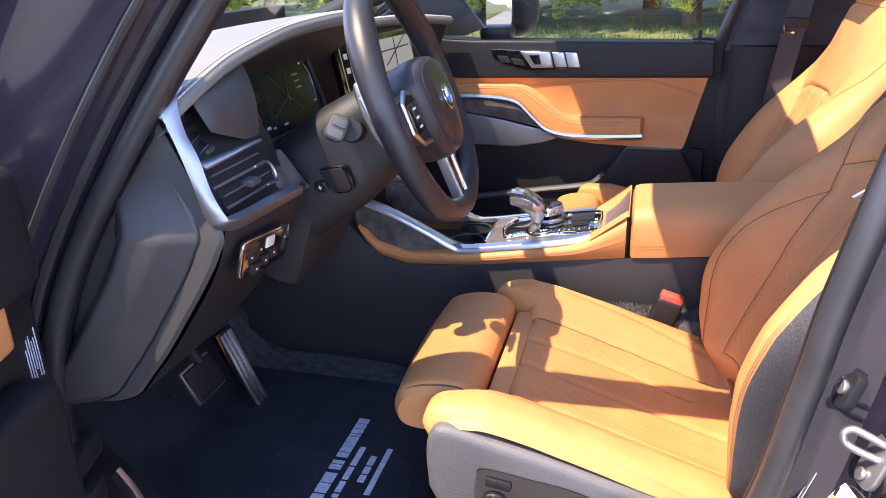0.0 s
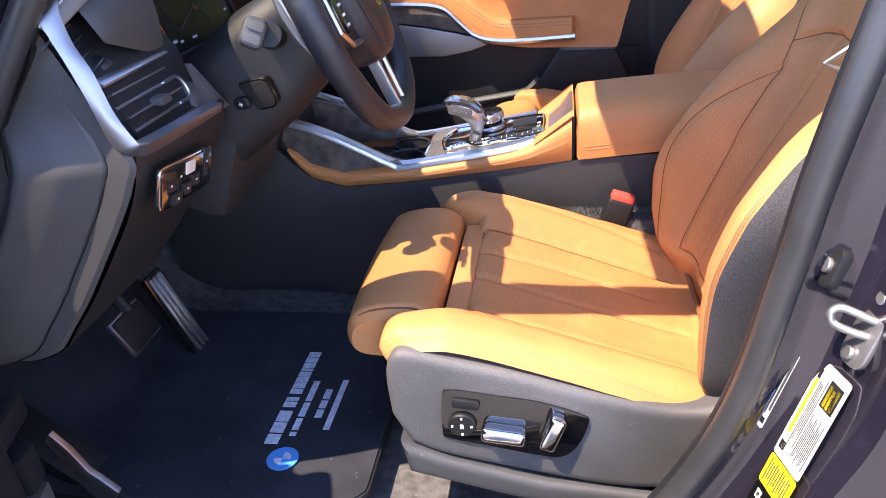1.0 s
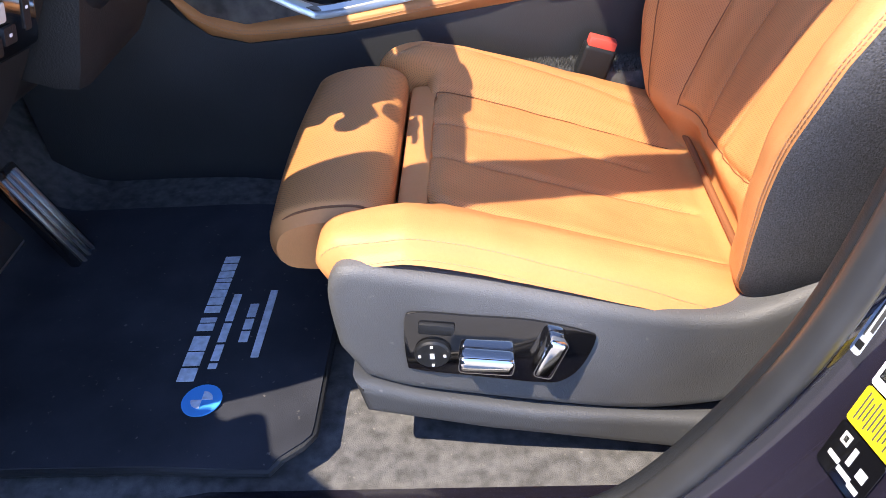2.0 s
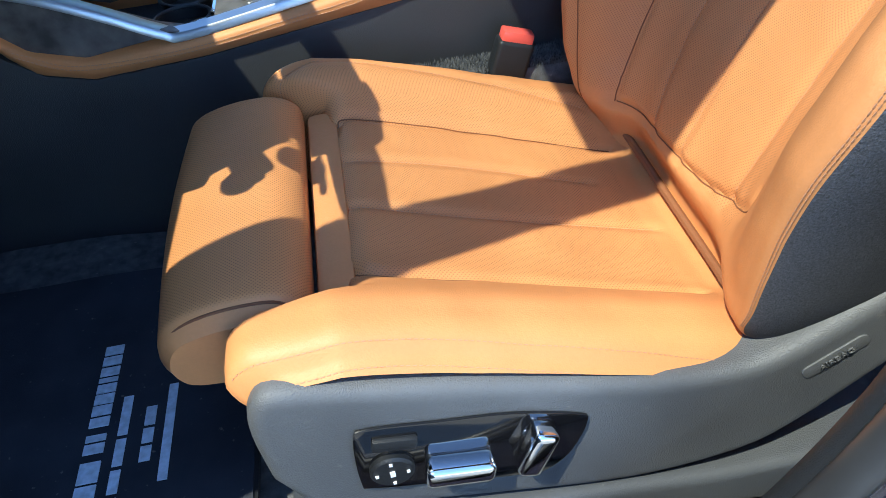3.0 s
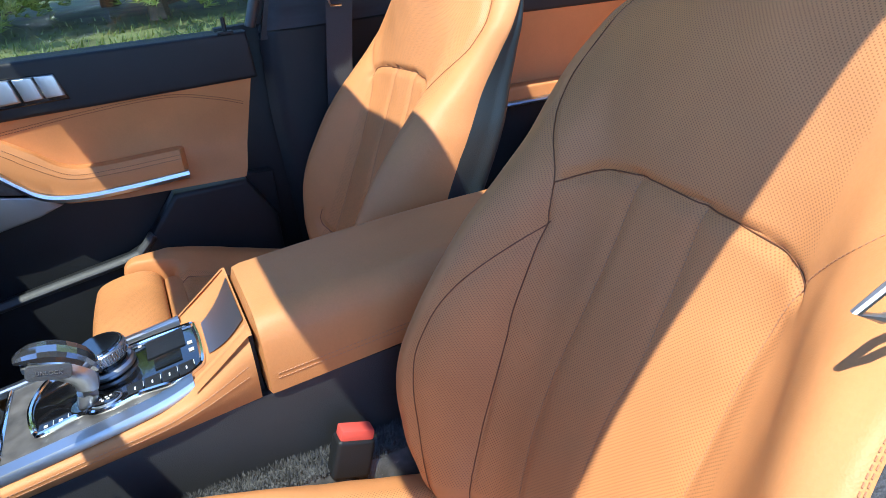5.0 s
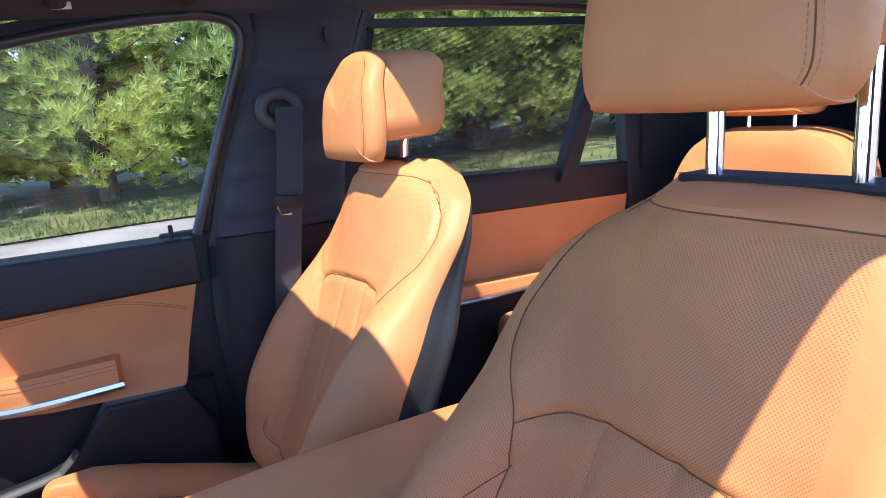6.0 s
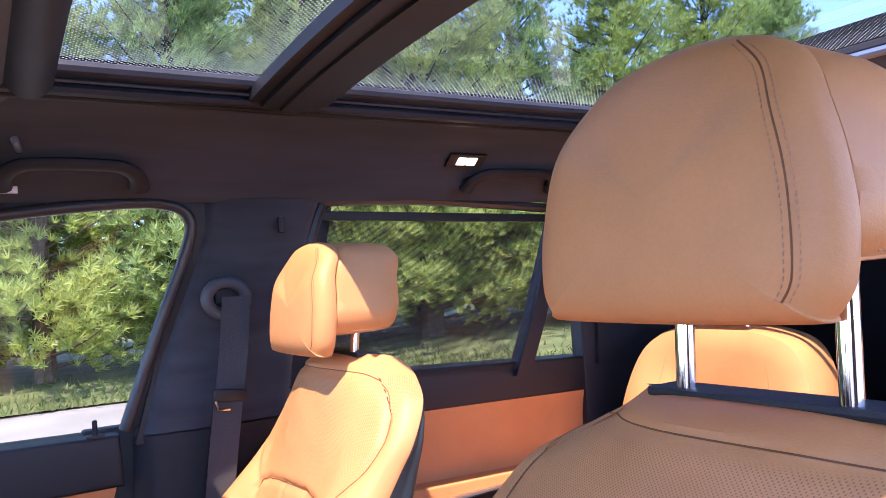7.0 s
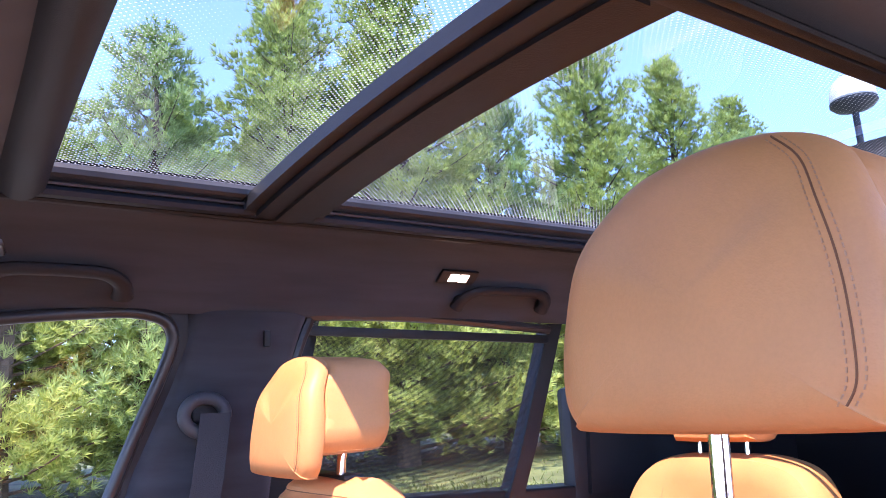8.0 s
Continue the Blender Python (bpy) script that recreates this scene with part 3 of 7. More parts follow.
def headrest(seat, y0, m, x0, z0, base, seam_side):
    """Two stuffed halves with a double seam, on two bright posts."""
    h = pad(y0, x0, z0, [(-0.001, 0.03), (-0.001, 0.40), (0.0, 0.58), (0.0015, 0.70), (0.0035, 0.79), (0.007, 0.87), (0.012, 0.94), (0.019, 0.975), (0.026, 0.985), (0.032, 0.983), (0.036, 0.97), (0.038, 0.935)], 0.10)
    lines = []
    for off in (-0.0040, 0.0040):
        lines.append(laid(h, [(0, y0 + seam_side * (a + off), z0 + b) for a, b in HEAD_SEAM], (1, 0, 0), 0.0005))
    mid = laid(h, [(0, y0 + seam_side * a, z0 + b) for a, b in HEAD_SEAM], (1, 0, 0), 0.0002)
    front = part("headrest_front", h, TAN, seat)
    part("piping", tube(mid, 0.0007, 6), SEAM, front, "brown seam")
    for pts in lines:
        tagged(part("stitching", stitches(pts, 0.00055, 0.0044, 0.0026), THREAD, front, "brown stitching"), kind="stuff")
    r = pad(y0, x0, z0, [(0.030, 0.6), (0.035, 0.90), (0.041, 0.955), (0.054, 0.970), (0.110, 0.960), (0.135, 0.93), (0.150, 0.84), (0.157, 0.6), (0.158, 0.03)], 0.10, 0.030)
    part("headrest_rear", r, TAN, seat)
    tagged(part("stitching", stitches([(x0 + 0.064 + 0.085 * i / 20, y0 + seam_side * 0.1130, z0 + 0.038) for i in range(21)], 0.00055, 0.0046, 0.0028), THREAD, seat, "brown stitching"), kind="stuff")
    yp = y0 - 0.012 * (m > 0)
    for s in (1, -1):
        part("headrest_post", tube(curve([(x0 + 0.090, yp + s * 0.062, base - 0.03), (x0 + 0.094, yp + s * 0.062, base + 0.03), (x0 + 0.100, yp + s * 0.062, z0 + 0.05)], 6), 0.0072, 16), CHROME, seat, "polished steel post")


def front_seat(y0, m, dx, dz, label, raise_head, switches):
    seat = thing("front_seat", label, "car seat", "front seats", at=(dx, 0, dz))
    c = cushion(y0, m)
    W = lambda ln: [(x, y0 + m * y, 0.8) for x, y in ln]
    seams = [laid(c, W(ln), (0, 0, -1)) for ln in CUSH_SEAMS]
    fine = [laid(c, W(ln), (0, 0, -1)) for ln in CUSH_FINE]
    pipe = [laid(c, [(x, y + m * k, z) for x, y, z in W(CUSH_PIPE[0])], (0, 0, -1)) for k in (-0.007, 0.007)]
    low = (0.040, 0, -0.038) if m < 0 else (0, 0, 0)
    body = part("cushion", c, TAN, seat, "perforated cognac leather cushion")
    for s in seams:
        part("piping", tube(s, 0.0007, 6), SEAM, body, "brown seam")
    for s in fine + pipe:
        tagged(part("stitching", stitches(s, 0.00052, 0.0046, 0.0028), THREAD, body, "brown stitching"), kind="stuff")
    # thigh support: a separate pad ahead of the cushion
    def thigh(u, v):
        y = -0.172 + 0.325 * u
        prof = curve([(0.004, 0.770, 0), (0.011, 0.82, 0), (0.006, 0.840, 0), (-0.018, 0.853, 0), (-0.060, 0.852, 0), (-0.096, 0.840, 0), (-0.110, 0.815, 0), (-0.108, 0.790, 0), (-0.092, 0.775, 0), (-0.04, 0.770, 0)], 6)
        q = prof[min(int(round(v * (len(prof) - 1))), len(prof) - 1)]
        edge = min(u, 1 - u)
        k = 1 - 0.30 * (1 - smoothstep(0.0, 0.055, edge)) ** 2
        cx, cz = -0.04, 0.800
        bow = 0.008 * math.sin(u * math.pi)
        return (cx + (q.x - cx) * (k * 0.4 + 0.6) - bow * smoothstep(0.02, -0.09, q.x), y0 + m * y, cz + (q.y - cz) * k)
    tb = hide(thigh, 60, 54, lambda p: 1.0 if p.z > 0.825 and abs((p.y - y0) * m + 0.01) < 0.15 else 0.0)
    for e in ((0,), (1,)):
        rim = [v for v in tb.verts if abs((v.co.y - y0) * m - (-0.172 + 0.325 * e[0])) < 1e-5]
        rim.sort(key=lambda v: math.atan2(v.co.z - 0.81, v.co.x + 0.04))
        f = tb.faces.new(rim)
        bmesh.ops.poke(tb, faces=[f])
    tp = part("thigh_support", tb, TAN, seat, "extended thigh pad in cognac leather")
    body.location = low
    tp.location = (low[0], 0, low[2] - 0.014) if m < 0 else low
    for e in (-0.163, 0.144):
        pr = curve([(0.002, 0.836, 0), (-0.018, 0.8475, 0), (-0.060, 0.8465, 0), (-0.092, 0.835, 0), (-0.104, 0.812, 0), (-0.102, 0.792, 0)], 8)
        part("piping", tube([(q.x, y0 + m * e, q.y + 0.001) for q in pr], 0.0013, 6), SEAM, tp, "brown seam")
    # the gap behind the thigh pad
    part("slide_cover", box((0.030, y0, 0.770), (0.034, 0.30, 0.10), 0.01), TAN, seat).location = low
    # a dark tube draws the shade where cushion and backrest meet
    part("crease_shade", tube(curve([(0.366, y0 - 0.150, 0.744), (0.371, y0 - 0.09, 0.737), (0.372, y0, 0.735), (0.371, y0 + 0.09, 0.737), (0.366, y0 + 0.150, 0.744)], 6), 0.0045, 8), SEAM, seat, "dark tube for the shade in the rear crease")
    # backrest
    sa = SIDE_A if m > 0 else 8.3 / 13
    fb = hide(back_fn(y0, m, -KNIT_A, sa), 160, 130, lambda p: 1.0 if -0.120 < (p.y - y0) * m < 0.215 and 0.79 < p.z < 1.285 else 0.0)
    B = lambda ln: [(0.2, y0 + m * y, z) for y, z in ln]
    s1 = [laid(fb, B(ln), (1, 0, 0)) for ln in BACK_SEAMS]
    s2 = [laid(fb, B(ln), (1, 0, 0)) for ln in BACK_FINE]
    edge = [back_fn(y0, m, -KNIT_A + 0.006 * k, 0, False)(0.0, i / 60) for k in (1, 2) for i in range(9, 48)]
    s3 = [[Vector(q) - Vector((0.0006, 0.0004 * m, 0)) for q in edge[:39]], [Vector(q) - Vector((0.0006, 0.0004 * m, 0)) for q in edge[39:]]]
    back = part("backrest", fb, TAN, seat, "perforated cognac leather backrest")
    for s in s1 + s2[2:3]:
        part("piping", tube(s, 0.0007, 6), SEAM, back, "brown seam")
    for s in s2[:2] + s2[3:] + s3:
        tagged(part("stitching", stitches(s, 0.00052, 0.0046, 0.0028), THREAD, back, "brown stitching"), kind="stuff")
    part("side_cover", hide(back_fn(y0, m, -KNIT_B, -KNIT_A, False), 30, 60), NET, seat, "black knitted side cover")
    part("side_rear", hide(back_fn(y0, m, -SIDE_B, -KNIT_B, False), 16, 60), TAN, seat, "cognac leather rear edge of the backrest")
    part("side_cover", hide(back_fn(y0, m, sa, SIDE_B, False), 24, 60), SHELLM, seat, "dark teal plastic side cover")
    def rear(u, v):
        a = back_fn(y0, m, SIDE_B, 1.0, False)(min(u * 2, 1.0), v) if u < 0.5 else back_fn(y0, m, -1.0, -SIDE_B, False)(min((u - 0.5) * 2, 1.0), v)
        return a
    part("back_shell", sheet(rear, 40, 40), SHELLM, seat, "dark plastic back shell")
    headrest(seat, y0 - 0.010 * (m > 0), m, 0.530, 1.370 - raise_head, 1.305, -1)
    part("post_plate", box((0.630, y0 - 0.022 * (m > 0), 1.313), (0.036, 0.185, 0.008), 0.004), BLACK, seat, "black plastic post guide")
    # outer valance with its switches
    poly = [(q.x, q.y) for q in curve([(-0.042, 0.738, 0), (-0.044, 0.790, 0), (-0.038, 0.822, 0), (-0.018, 0.836, 0), (0.037, 0.824, 0), (0.115, 0.806, 0), (0.20, 0.782, 0), (0.266, 0.766, 0), (0.312, 0.760, 0), (0.352, 0.765, 0), (0.40, 0.796, 0), (0.445, 0.828, 0), (0.50, 0.866, 0)], 4)]
    poly += [(0.52, 0.84), (0.50, 0.772), (0.455, 0.728)] + [(q.x, q.y) for q in curve([(0.41, 0.684, 0), (0.36, 0.648, 0), (0.29, 0.634, 0), (0.22, 0.636, 0), (0.114, 0.656, 0), (0.022, 0.676, 0), (-0.022, 0.696, 0)], 4)]
    ya, yb = sorted((y0 - m * 0.190, y0 - m * 0.243))
    val = part("valance", prism(poly, "y", ya, yb, 0.014, seg=4), VALANCE, seat, "grained grey plastic seat valance")
    poly = [(-0.034, 0.700), (-0.02, 0.692), (0.03, 0.672), (0.15, 0.642), (0.33, 0.622), (0.50, 0.620), (0.50, 0.540), (0.29, 0.578), (0.10, 0.616), (-0.026, 0.650)]
    ya, yb = sorted((y0 - m * 0.16, y0 - m * 0.250))
    rc_ = part("rail_cover", prism(poly, "y", ya, yb, 0.012, seg=4), GREY, seat, "dark grey plastic rail cover")
    part("seat_base", box((0.18, y0, 0.64), (0.34, 0.36, 0.14), 0.02), BLACK, seat)
    val.location = rc_.location = low
    if switches:
        o = curve([(0.023, 0.720, 0), (0.026, 0.776, 0), (0.038, 0.785, 0), (0.09, 0.778, 0), (0.145, 0.770, 0), (0.195, 0.753, 0), (0.203, 0.742, 0), (0.192, 0.708, 0), (0.176, 0.689, 0), (0.155, 0.685, 0), (0.09, 0.697, 0), (0.032, 0.709, 0)], 4, closed=True)
        yo = y0 - m * 0.2435
        plate = part("switch_panel", prism([(q.x, q.y) for q in o], "y", *sorted((yo, yo - m * 0.003)), 0.0012), PIANO, val, "gloss black switch panel")
        ys = yo - m * 0.005
        part("memory_button", box((0.055, ys, 0.766), (0.034, 0.006, 0.013), 0.003, (0, 8, 0)), BLACK, seat, "black memory button")
        part("lumbar_switch", wheel_of((0.049, ys, 0.734), (0, 1, 0), 0.0175, 0.008, 32, 0.002), BLACK, seat, "round black lumbar switch")
        for q in range(4):
            part("arrow_mark", box((0.049 + 0.012 * math.cos(q * math.pi / 2), ys - m * 0.0045, 0.734 + 0.012 * math.sin(q * math.pi / 2)), (0.0025, 0.0012, 0.0025), 0), WHITE, seat)
        part("seat_mark", box((0.049, ys - m * 0.0045, 0.734), (0.004, 0.0012, 0.006), 0), WHITE, seat)
        part("cushion_switch", box((0.100, ys - m * 0.006, 0.726), (0.054, 0.020, 0.020), 0.006, (0, 8, 0), 3), CHROME, seat, "satin silver cushion switch")
        part("backrest_switch", box((0.160, ys - m * 0.006, 0.732), (0.020, 0.020, 0.050), 0.006, (0, 20, 0), 3), CHROME, seat, "satin silver backrest switch")
        tag = part("airbag_tag", prism([(x, z) for x, z in rounded(0.056, 0.015, 0.006)], "y", 0, 0.002, 0.0006), VALANCE, val)
        tag.matrix_local = pose(0.402, y0 - 0.2445, 0.757, 0, -36, 0)
        word = part("embossed_word", lettering("AIRBAG", 0.0085), VALANCE, val, "", False)
        word.matrix_local = pose(0.402, y0 - 0.2462, 0.757, 0, -36, 0) @ pose(0, 0, 0, 90, 0, 0)
    return seat


driver = front_seat(-0.37, 1, 0.0, 0.0, "cognac perforated leather driver seat with grey plastic valance", 0.0, True)
passenger = front_seat(0.440, -1, 0.055, -0.012, "cognac perforated leather passenger seat, headrest low", 0.055, False)

# ---- centre console ----
CY = 0.035
con = thing("center_console", "leather-wrapped center console with dark trim and gear selector", "console")
low = [(-0.62, 0.58), (-0.62, 0.93), (-0.36, 0.905), (-0.325, 0.865), (-0.29, 0.838), (-0.237, 0.824), (-0.10, 0.832), (0.19, 0.868), (0.60, 0.895), (0.72, 0.88), (0.72, 0.58)]
part("console_side", prism(low, "y", CY - 0.098, CY + 0.098, 0.004), CONSOLE, con, "black plastic console flank")
LOW = [(-0.335, 0.900), (-0.325, 0.872), (-0.295, 0.842), (-0.237, 0.826), (-0.10, 0.833), (0.188, 0.868)]
UPP = [(-0.335, 0.905), (-0.320, 0.900), (-0.295, 0.876), (-0.237, 0.858), (-0.115, 0.860), (0.00, 0.877), (0.08, 0.890), (0.115, 0.900), (0.150, 0.926), (0.188, 0.955)]
for s in (-1, 1):
    def band(u, v):
        x = -0.335 + 0.523 * u
        a, b = line_table(LOW, x), line_table(UPP, x)
        q = v * math.pi
        return (x, CY + s * (0.099 + 0.009 * math.sin(q) - 0.016 * max(0, v - 0.75) * 4), a + (b - a) * v)
    h = hide(band, 70, 14)
    rows = [laid(h, [(x, CY + s * 0.3, line_table(LOW, x) + k * (line_table(UPP, x) - line_table(LOW, x))) for x in (-0.31, -0.26, -0.2, -0.1, 0.0, 0.1, 0.18)], (0, -s, 0)) for k in (0.45, 0.6)]
    lb = part("leather_band", h, TAN, con, "cognac leather band")
    for r in rows:
        tagged(part("stitching", stitches(r, 0.0006, 0.0045, 0.003), THREAD, lb, "brown stitching"), kind="stuff")
    rail = curve([(-0.34, 0.960, 0.090), (-0.27, 0.936, 0.090), (-0.20, 0.902, 0.089), (-0.145, 0.872, 0.088), (-0.115, 0.866, 0.088), (0.0, 0.883, 0.088), (0.08, 0.896, 0.085), (0.122, 0.906, 0.078)], 8)
    part("trim_strip", loft([[(q.x, CY + s * (q.z + dy), q.y + dz) for dy, dz in ((0.012, -0.010), (0.0115, -0.003), (0.009, 0.0005), (-0.005, 0.0035), (-0.008, 0.002), (-0.009, -0.006))] for q in rail]), SATIN, con, "wide satin aluminium strip")


def deck(u, v):
    x = -0.082 + 0.248 * u
    return (x, CY + (0.086 - 0.006 * u) * (2 * v - 1), 0.8685 + (x + 0.08) * 0.155 + 0.002 * math.sin(v * math.pi))


part("deck", sheet(deck, 20, 12, thick=0.012), DARKTRIM, con, "dark grained wood deck")
for s in (-1, 1):
    poly = [(-0.36, 0.955), (-0.27, 0.932), (-0.20, 0.899), (-0.145, 0.873), (-0.12, 0.866), (-0.237, 0.852), (-0.30, 0.870), (-0.34, 0.905)]
    part("front_flank", prism(poly, "y", *sorted((CY + s * 0.070, CY + s * 0.097)), 0.003), DARKTRIM, con, "dark grained wood flank")
# open tray with cup wells ahead of the deck
part("tray", box((-0.215, CY, 0.828), (0.26, 0.150, 0.03), 0.008), BLACK, con)
part("tray_front", box((-0.36, CY, 0.90), (0.05, 0.16, 0.12), 0.01), BLACK, con)
for k in (-0.034, 0.040):
    part("cup_rim", tube([(-0.128 + 0.036 * math.cos(a), CY + k + 0.036 * math.sin(a), 0.858) for a in (2 * math.pi * i / 32 for i in range(32))], 0.003, 8, closed=True), BLACK, con, "black cup holder ring")
    part("cup_wall", loft([[(-0.128 + r * math.cos(a), CY + k + r * math.sin(a), z) for a in (2 * math.pi * i / 24 for i in range(24))] for r, z in ((0.036, 0.858), (0.033, 0.83), (0.032, 0.80))], caps=False), BLACK, con)
part("tray_bar", box((-0.084, CY + 0.010, 0.8685), (0.006, 0.140, 0.007), 0.002), CHROME, con, "chrome bar")
sk_ = part("socket_plate", prism(rounded(0.030, 0.022, 0.005), "z", 0, 0.004, 0.001), PIANO, con, "gloss black socket plate")
sk_.matrix_local = pose(-0.098, CY - 0.072, 0.8615, 0, -8, 0)
for i in range(2):
    q_ = part("socket_mark", box((0.0, -0.004 + 0.008 * i, 0.0043), (0.012, 0.003, 0.0006), 0), WHITE, con)
    q_.matrix_local = pose(-0.098, CY - 0.072, 0.8615, 0, -8, 0)
# selector panel
PANEL = [(-0.094, 0.004), (-0.086, -0.050), (-0.074, -0.057), (-0.036, -0.051), (-0.020, -0.062), (0.004, -0.064), (0.030, -0.062), (0.068, -0.070), (0.090, -0.064), (0.101, -0.046), (0.101, 0.034), (0.084, 0.052), (-0.055, 0.060), (-0.080, 0.052)]
PO = [(q.x, q.y) for q in curve([(x, y, 0) for x, y in PANEL], 4, closed=True)]
pan = part("selector_panel", prism(PO, "z", 0, 0.006, 0.0015), PIANO, con, "gloss black selector panel")
tilt = pose(0.038, CY + 0.004, 0.8850, 0, -8.8, 0)
pan.matrix_local = tilt
ring = part("panel_frame", tube([(x, y, 0.0055) for x, y in PO], 0.0036, 8, closed=True), CHROME, con, "satin frame")
ring.matrix_local = tilt


def on_panel(name, bm, material, label=""):
    p = part(name, bm, material, con, label)
    p.matrix_local = tilt
    return p


def spine_loft(spine, sizes, off=0.0):
    """A skin of eight-sided sections along a bent spine; sizes: half width, half height; off lifts it off the spine."""
    p = curve(spine, 3)
    n = len(p)
    side = Vector((-0.06, 1.0, 0.0)).normalized()
    rings = []
    for i, q in enumerate(p):
        t = (p[min(i + 1, n - 1)] - p[max(i - 1, 0)]).normalized()
        upv = t.cross(side).normalized()
        if upv.x * 0.4 + upv.z < 0:
            upv = -upv
        k = i / (n - 1) * (len(sizes) - 1)
        j = min(int(k), len(sizes) - 2)
        w, h = (sizes[j][e] + (sizes[j + 1][e] - sizes[j][e]) * (k - j) for e in (0, 1))
        rings.append([q + upv * off + side * (w * a) + upv * (h * b) for a, b in ((1, 0.4), (0.72, 0.9), (0, 1.05), (-0.72, 0.9), (-1, 0.4), (-0.95, -0.5), (-0.55, -1), (0.55, -1), (0.95, -0.5))])
    return loft(rings)


on_panel("selector_boot", wheel_of((-0.031, -0.040, 0.008), (0, 0, 1), 0.016, 0.004, 28, 0.001), PIANO)
on_panel("selector_grip", spine_loft([(-0.063, -0.050, 0.083), (-0.049, -0.048, 0.080), (-0.031, -0.046, 0.071), (-0.018, -0.044, 0.056), (-0.017, -0.042, 0.036), (-0.025, -0.041, 0.016), (-0.031, -0.040, 0.003)], [(0.009, 0.005), (0.0170, 0.011), (0.0190, 0.016), (0.0180, 0.0165), (0.0140, 0.0125), (0.0110, 0.0100), (0.0105, 0.0095)]), SATIN, "satin selector grip and stem")
part("selector_crystal", spine_loft([(-0.066, -0.050, 0.084), (-0.052, -0.048, 0.083), (-0.033, -0.046, 0.076), (-0.016, -0.044, 0.060), (-0.008, -0.043, 0.040)], [(0.008, 0.003), (0.0175, 0.007), (0.0200, 0.0075), (0.0185, 0.007), (0.009, 0.003)], 0.010), CRYSTAL, con, "cut crystal selector top", False).matrix_local = tilt
UK = pose(-0.0385, -0.0660, 0.0740, 0, 25, 6)
uk = on_panel("unlock_key", prism(rounded(0.044, 0.017, 0.005), "y", -0.001, 0.004, 0.0008), VALANCE, "dark unlock key")
uk.matrix_local = tilt @ UK
ul = on_panel("key_word", lettering("UNLOCK", 0.0062, 0.0003), STEEL)
ul.matrix_local = tilt @ UK @ pose(0, -0.0014, 0, 90, 0, 0)
CX_, CY_ = -0.003, 0.023
on_panel("controller_base", wheel_of((CX_, CY_, 0.010), (0, 0, 1), 0.032, 0.010, 48, 0.003), SATIN, "satin controller ring")
on_panel("controller_neck", wheel_of((CX_, CY_, 0.018), (0, 0, 1), 0.026, 0.008, 48, 0.001), PIANO)
on_panel("controller_knob", wheel_of((CX_, CY_, 0.030), (0, 0, 1), 0.0290, 0.016, 48, 0.002), SATIN, "knurled rotary controller")
on_panel("controller_rim", wheel_of((CX_, CY_, 0.0388), (0, 0, 1), 0.0285, 0.0024, 48, 0.001), CHROME, "chrome rim")
on_panel("controller_top", wheel_of((CX_, CY_, 0.0402), (0, 0, 1), 0.0262, 0.0024, 48, 0.001), PIANO, "gloss black touch surface")
for i in range(60):
    a = 2 * math.pi * i / 60
    on_panel("knurl", box((CX_ + 0.0291 * math.cos(a), CY_ + 0.0291 * math.sin(a), 0.0300), (0.0018, 0.0015, 0.011), 0, (0, 0, math.degrees(a))), KNURL)
on_panel("start_button", loft([[(-0.008 + k * 0.016 * math.cos(a), -0.050 + k * 0.009 * math.sin(a), z) for a in (2 * math.pi * i / 28 for i in range(28))] for k, z in ((1, 0.004), (1, 0.009), (0.9, 0.0105))]), PIANO, "oval start button")
on_panel("start_ring", tube([(-0.008 + 0.0165 * math.cos(a), -0.050 + 0.0095 * math.sin(a), 0.008) for a in (2 * math.pi * i / 28 for i in range(28))], 0.0013, 6, closed=True), SATIN, "satin ring")
for dx, dz in ((-0.005, 0.002), (0.001, 0.002), (0.006, 0.002), (-0.003, -0.003), (0.003, -0.003)):
    on_panel("button_mark", box((-0.008 + dx, -0.050 + dz, 0.0110), (0.003, 0.0026, 0.0006), 0), WHITE)
for i in range(4):
    x = 0.024 + 0.0195 * i
    on_panel("mode_button", box((x, -0.050 - 0.001 * i, 0.0068), (0.0178, 0.024, 0.0025), 0.001), BLACK, "black function button")
    on_panel("button_mark", box((x, -0.052 - 0.001 * i, 0.0085), (0.0016, 0.0060, 0.0006), 0), WHITE)
    on_panel("button_mark", box((x + 0.0093, -0.050, 0.0085), (0.0006, 0.010, 0.0006), 0), WHITE)
for i in range(3):
    on_panel("button_mark", box((-0.074 + 0.016 * i, -0.047, 0.0066), (0.0042, 0.0042, 0.0006), 0), WHITE)
    on_panel("button_mark", box((-0.066 + 0.016 * i, -0.046, 0.0066), (0.0006, 0.010, 0.0006), 0), WHITE)
on_panel("tray_lid", box((0.064, 0.024, 0.0068), (0.046, 0.044, 0.0025), 0.002), BLACK, "black tray lid")
on_panel("tray_slot", box((0.064, -0.016, 0.0066), (0.032, 0.026, 0.0022), 0.002), DISPLAY)
for i in range(2):
    on_panel("button_mark", box((0.092, 0.002 - 0.018 * i, 0.0068), (0.006, 0.007, 0.0006), 0), WHITE)
    on_panel("button_mark", box((0.034 + 0.010 * i, 0.044 - 0.003 * i, 0.0068), (0.004, 0.005, 0.0006), 0), WHITE)
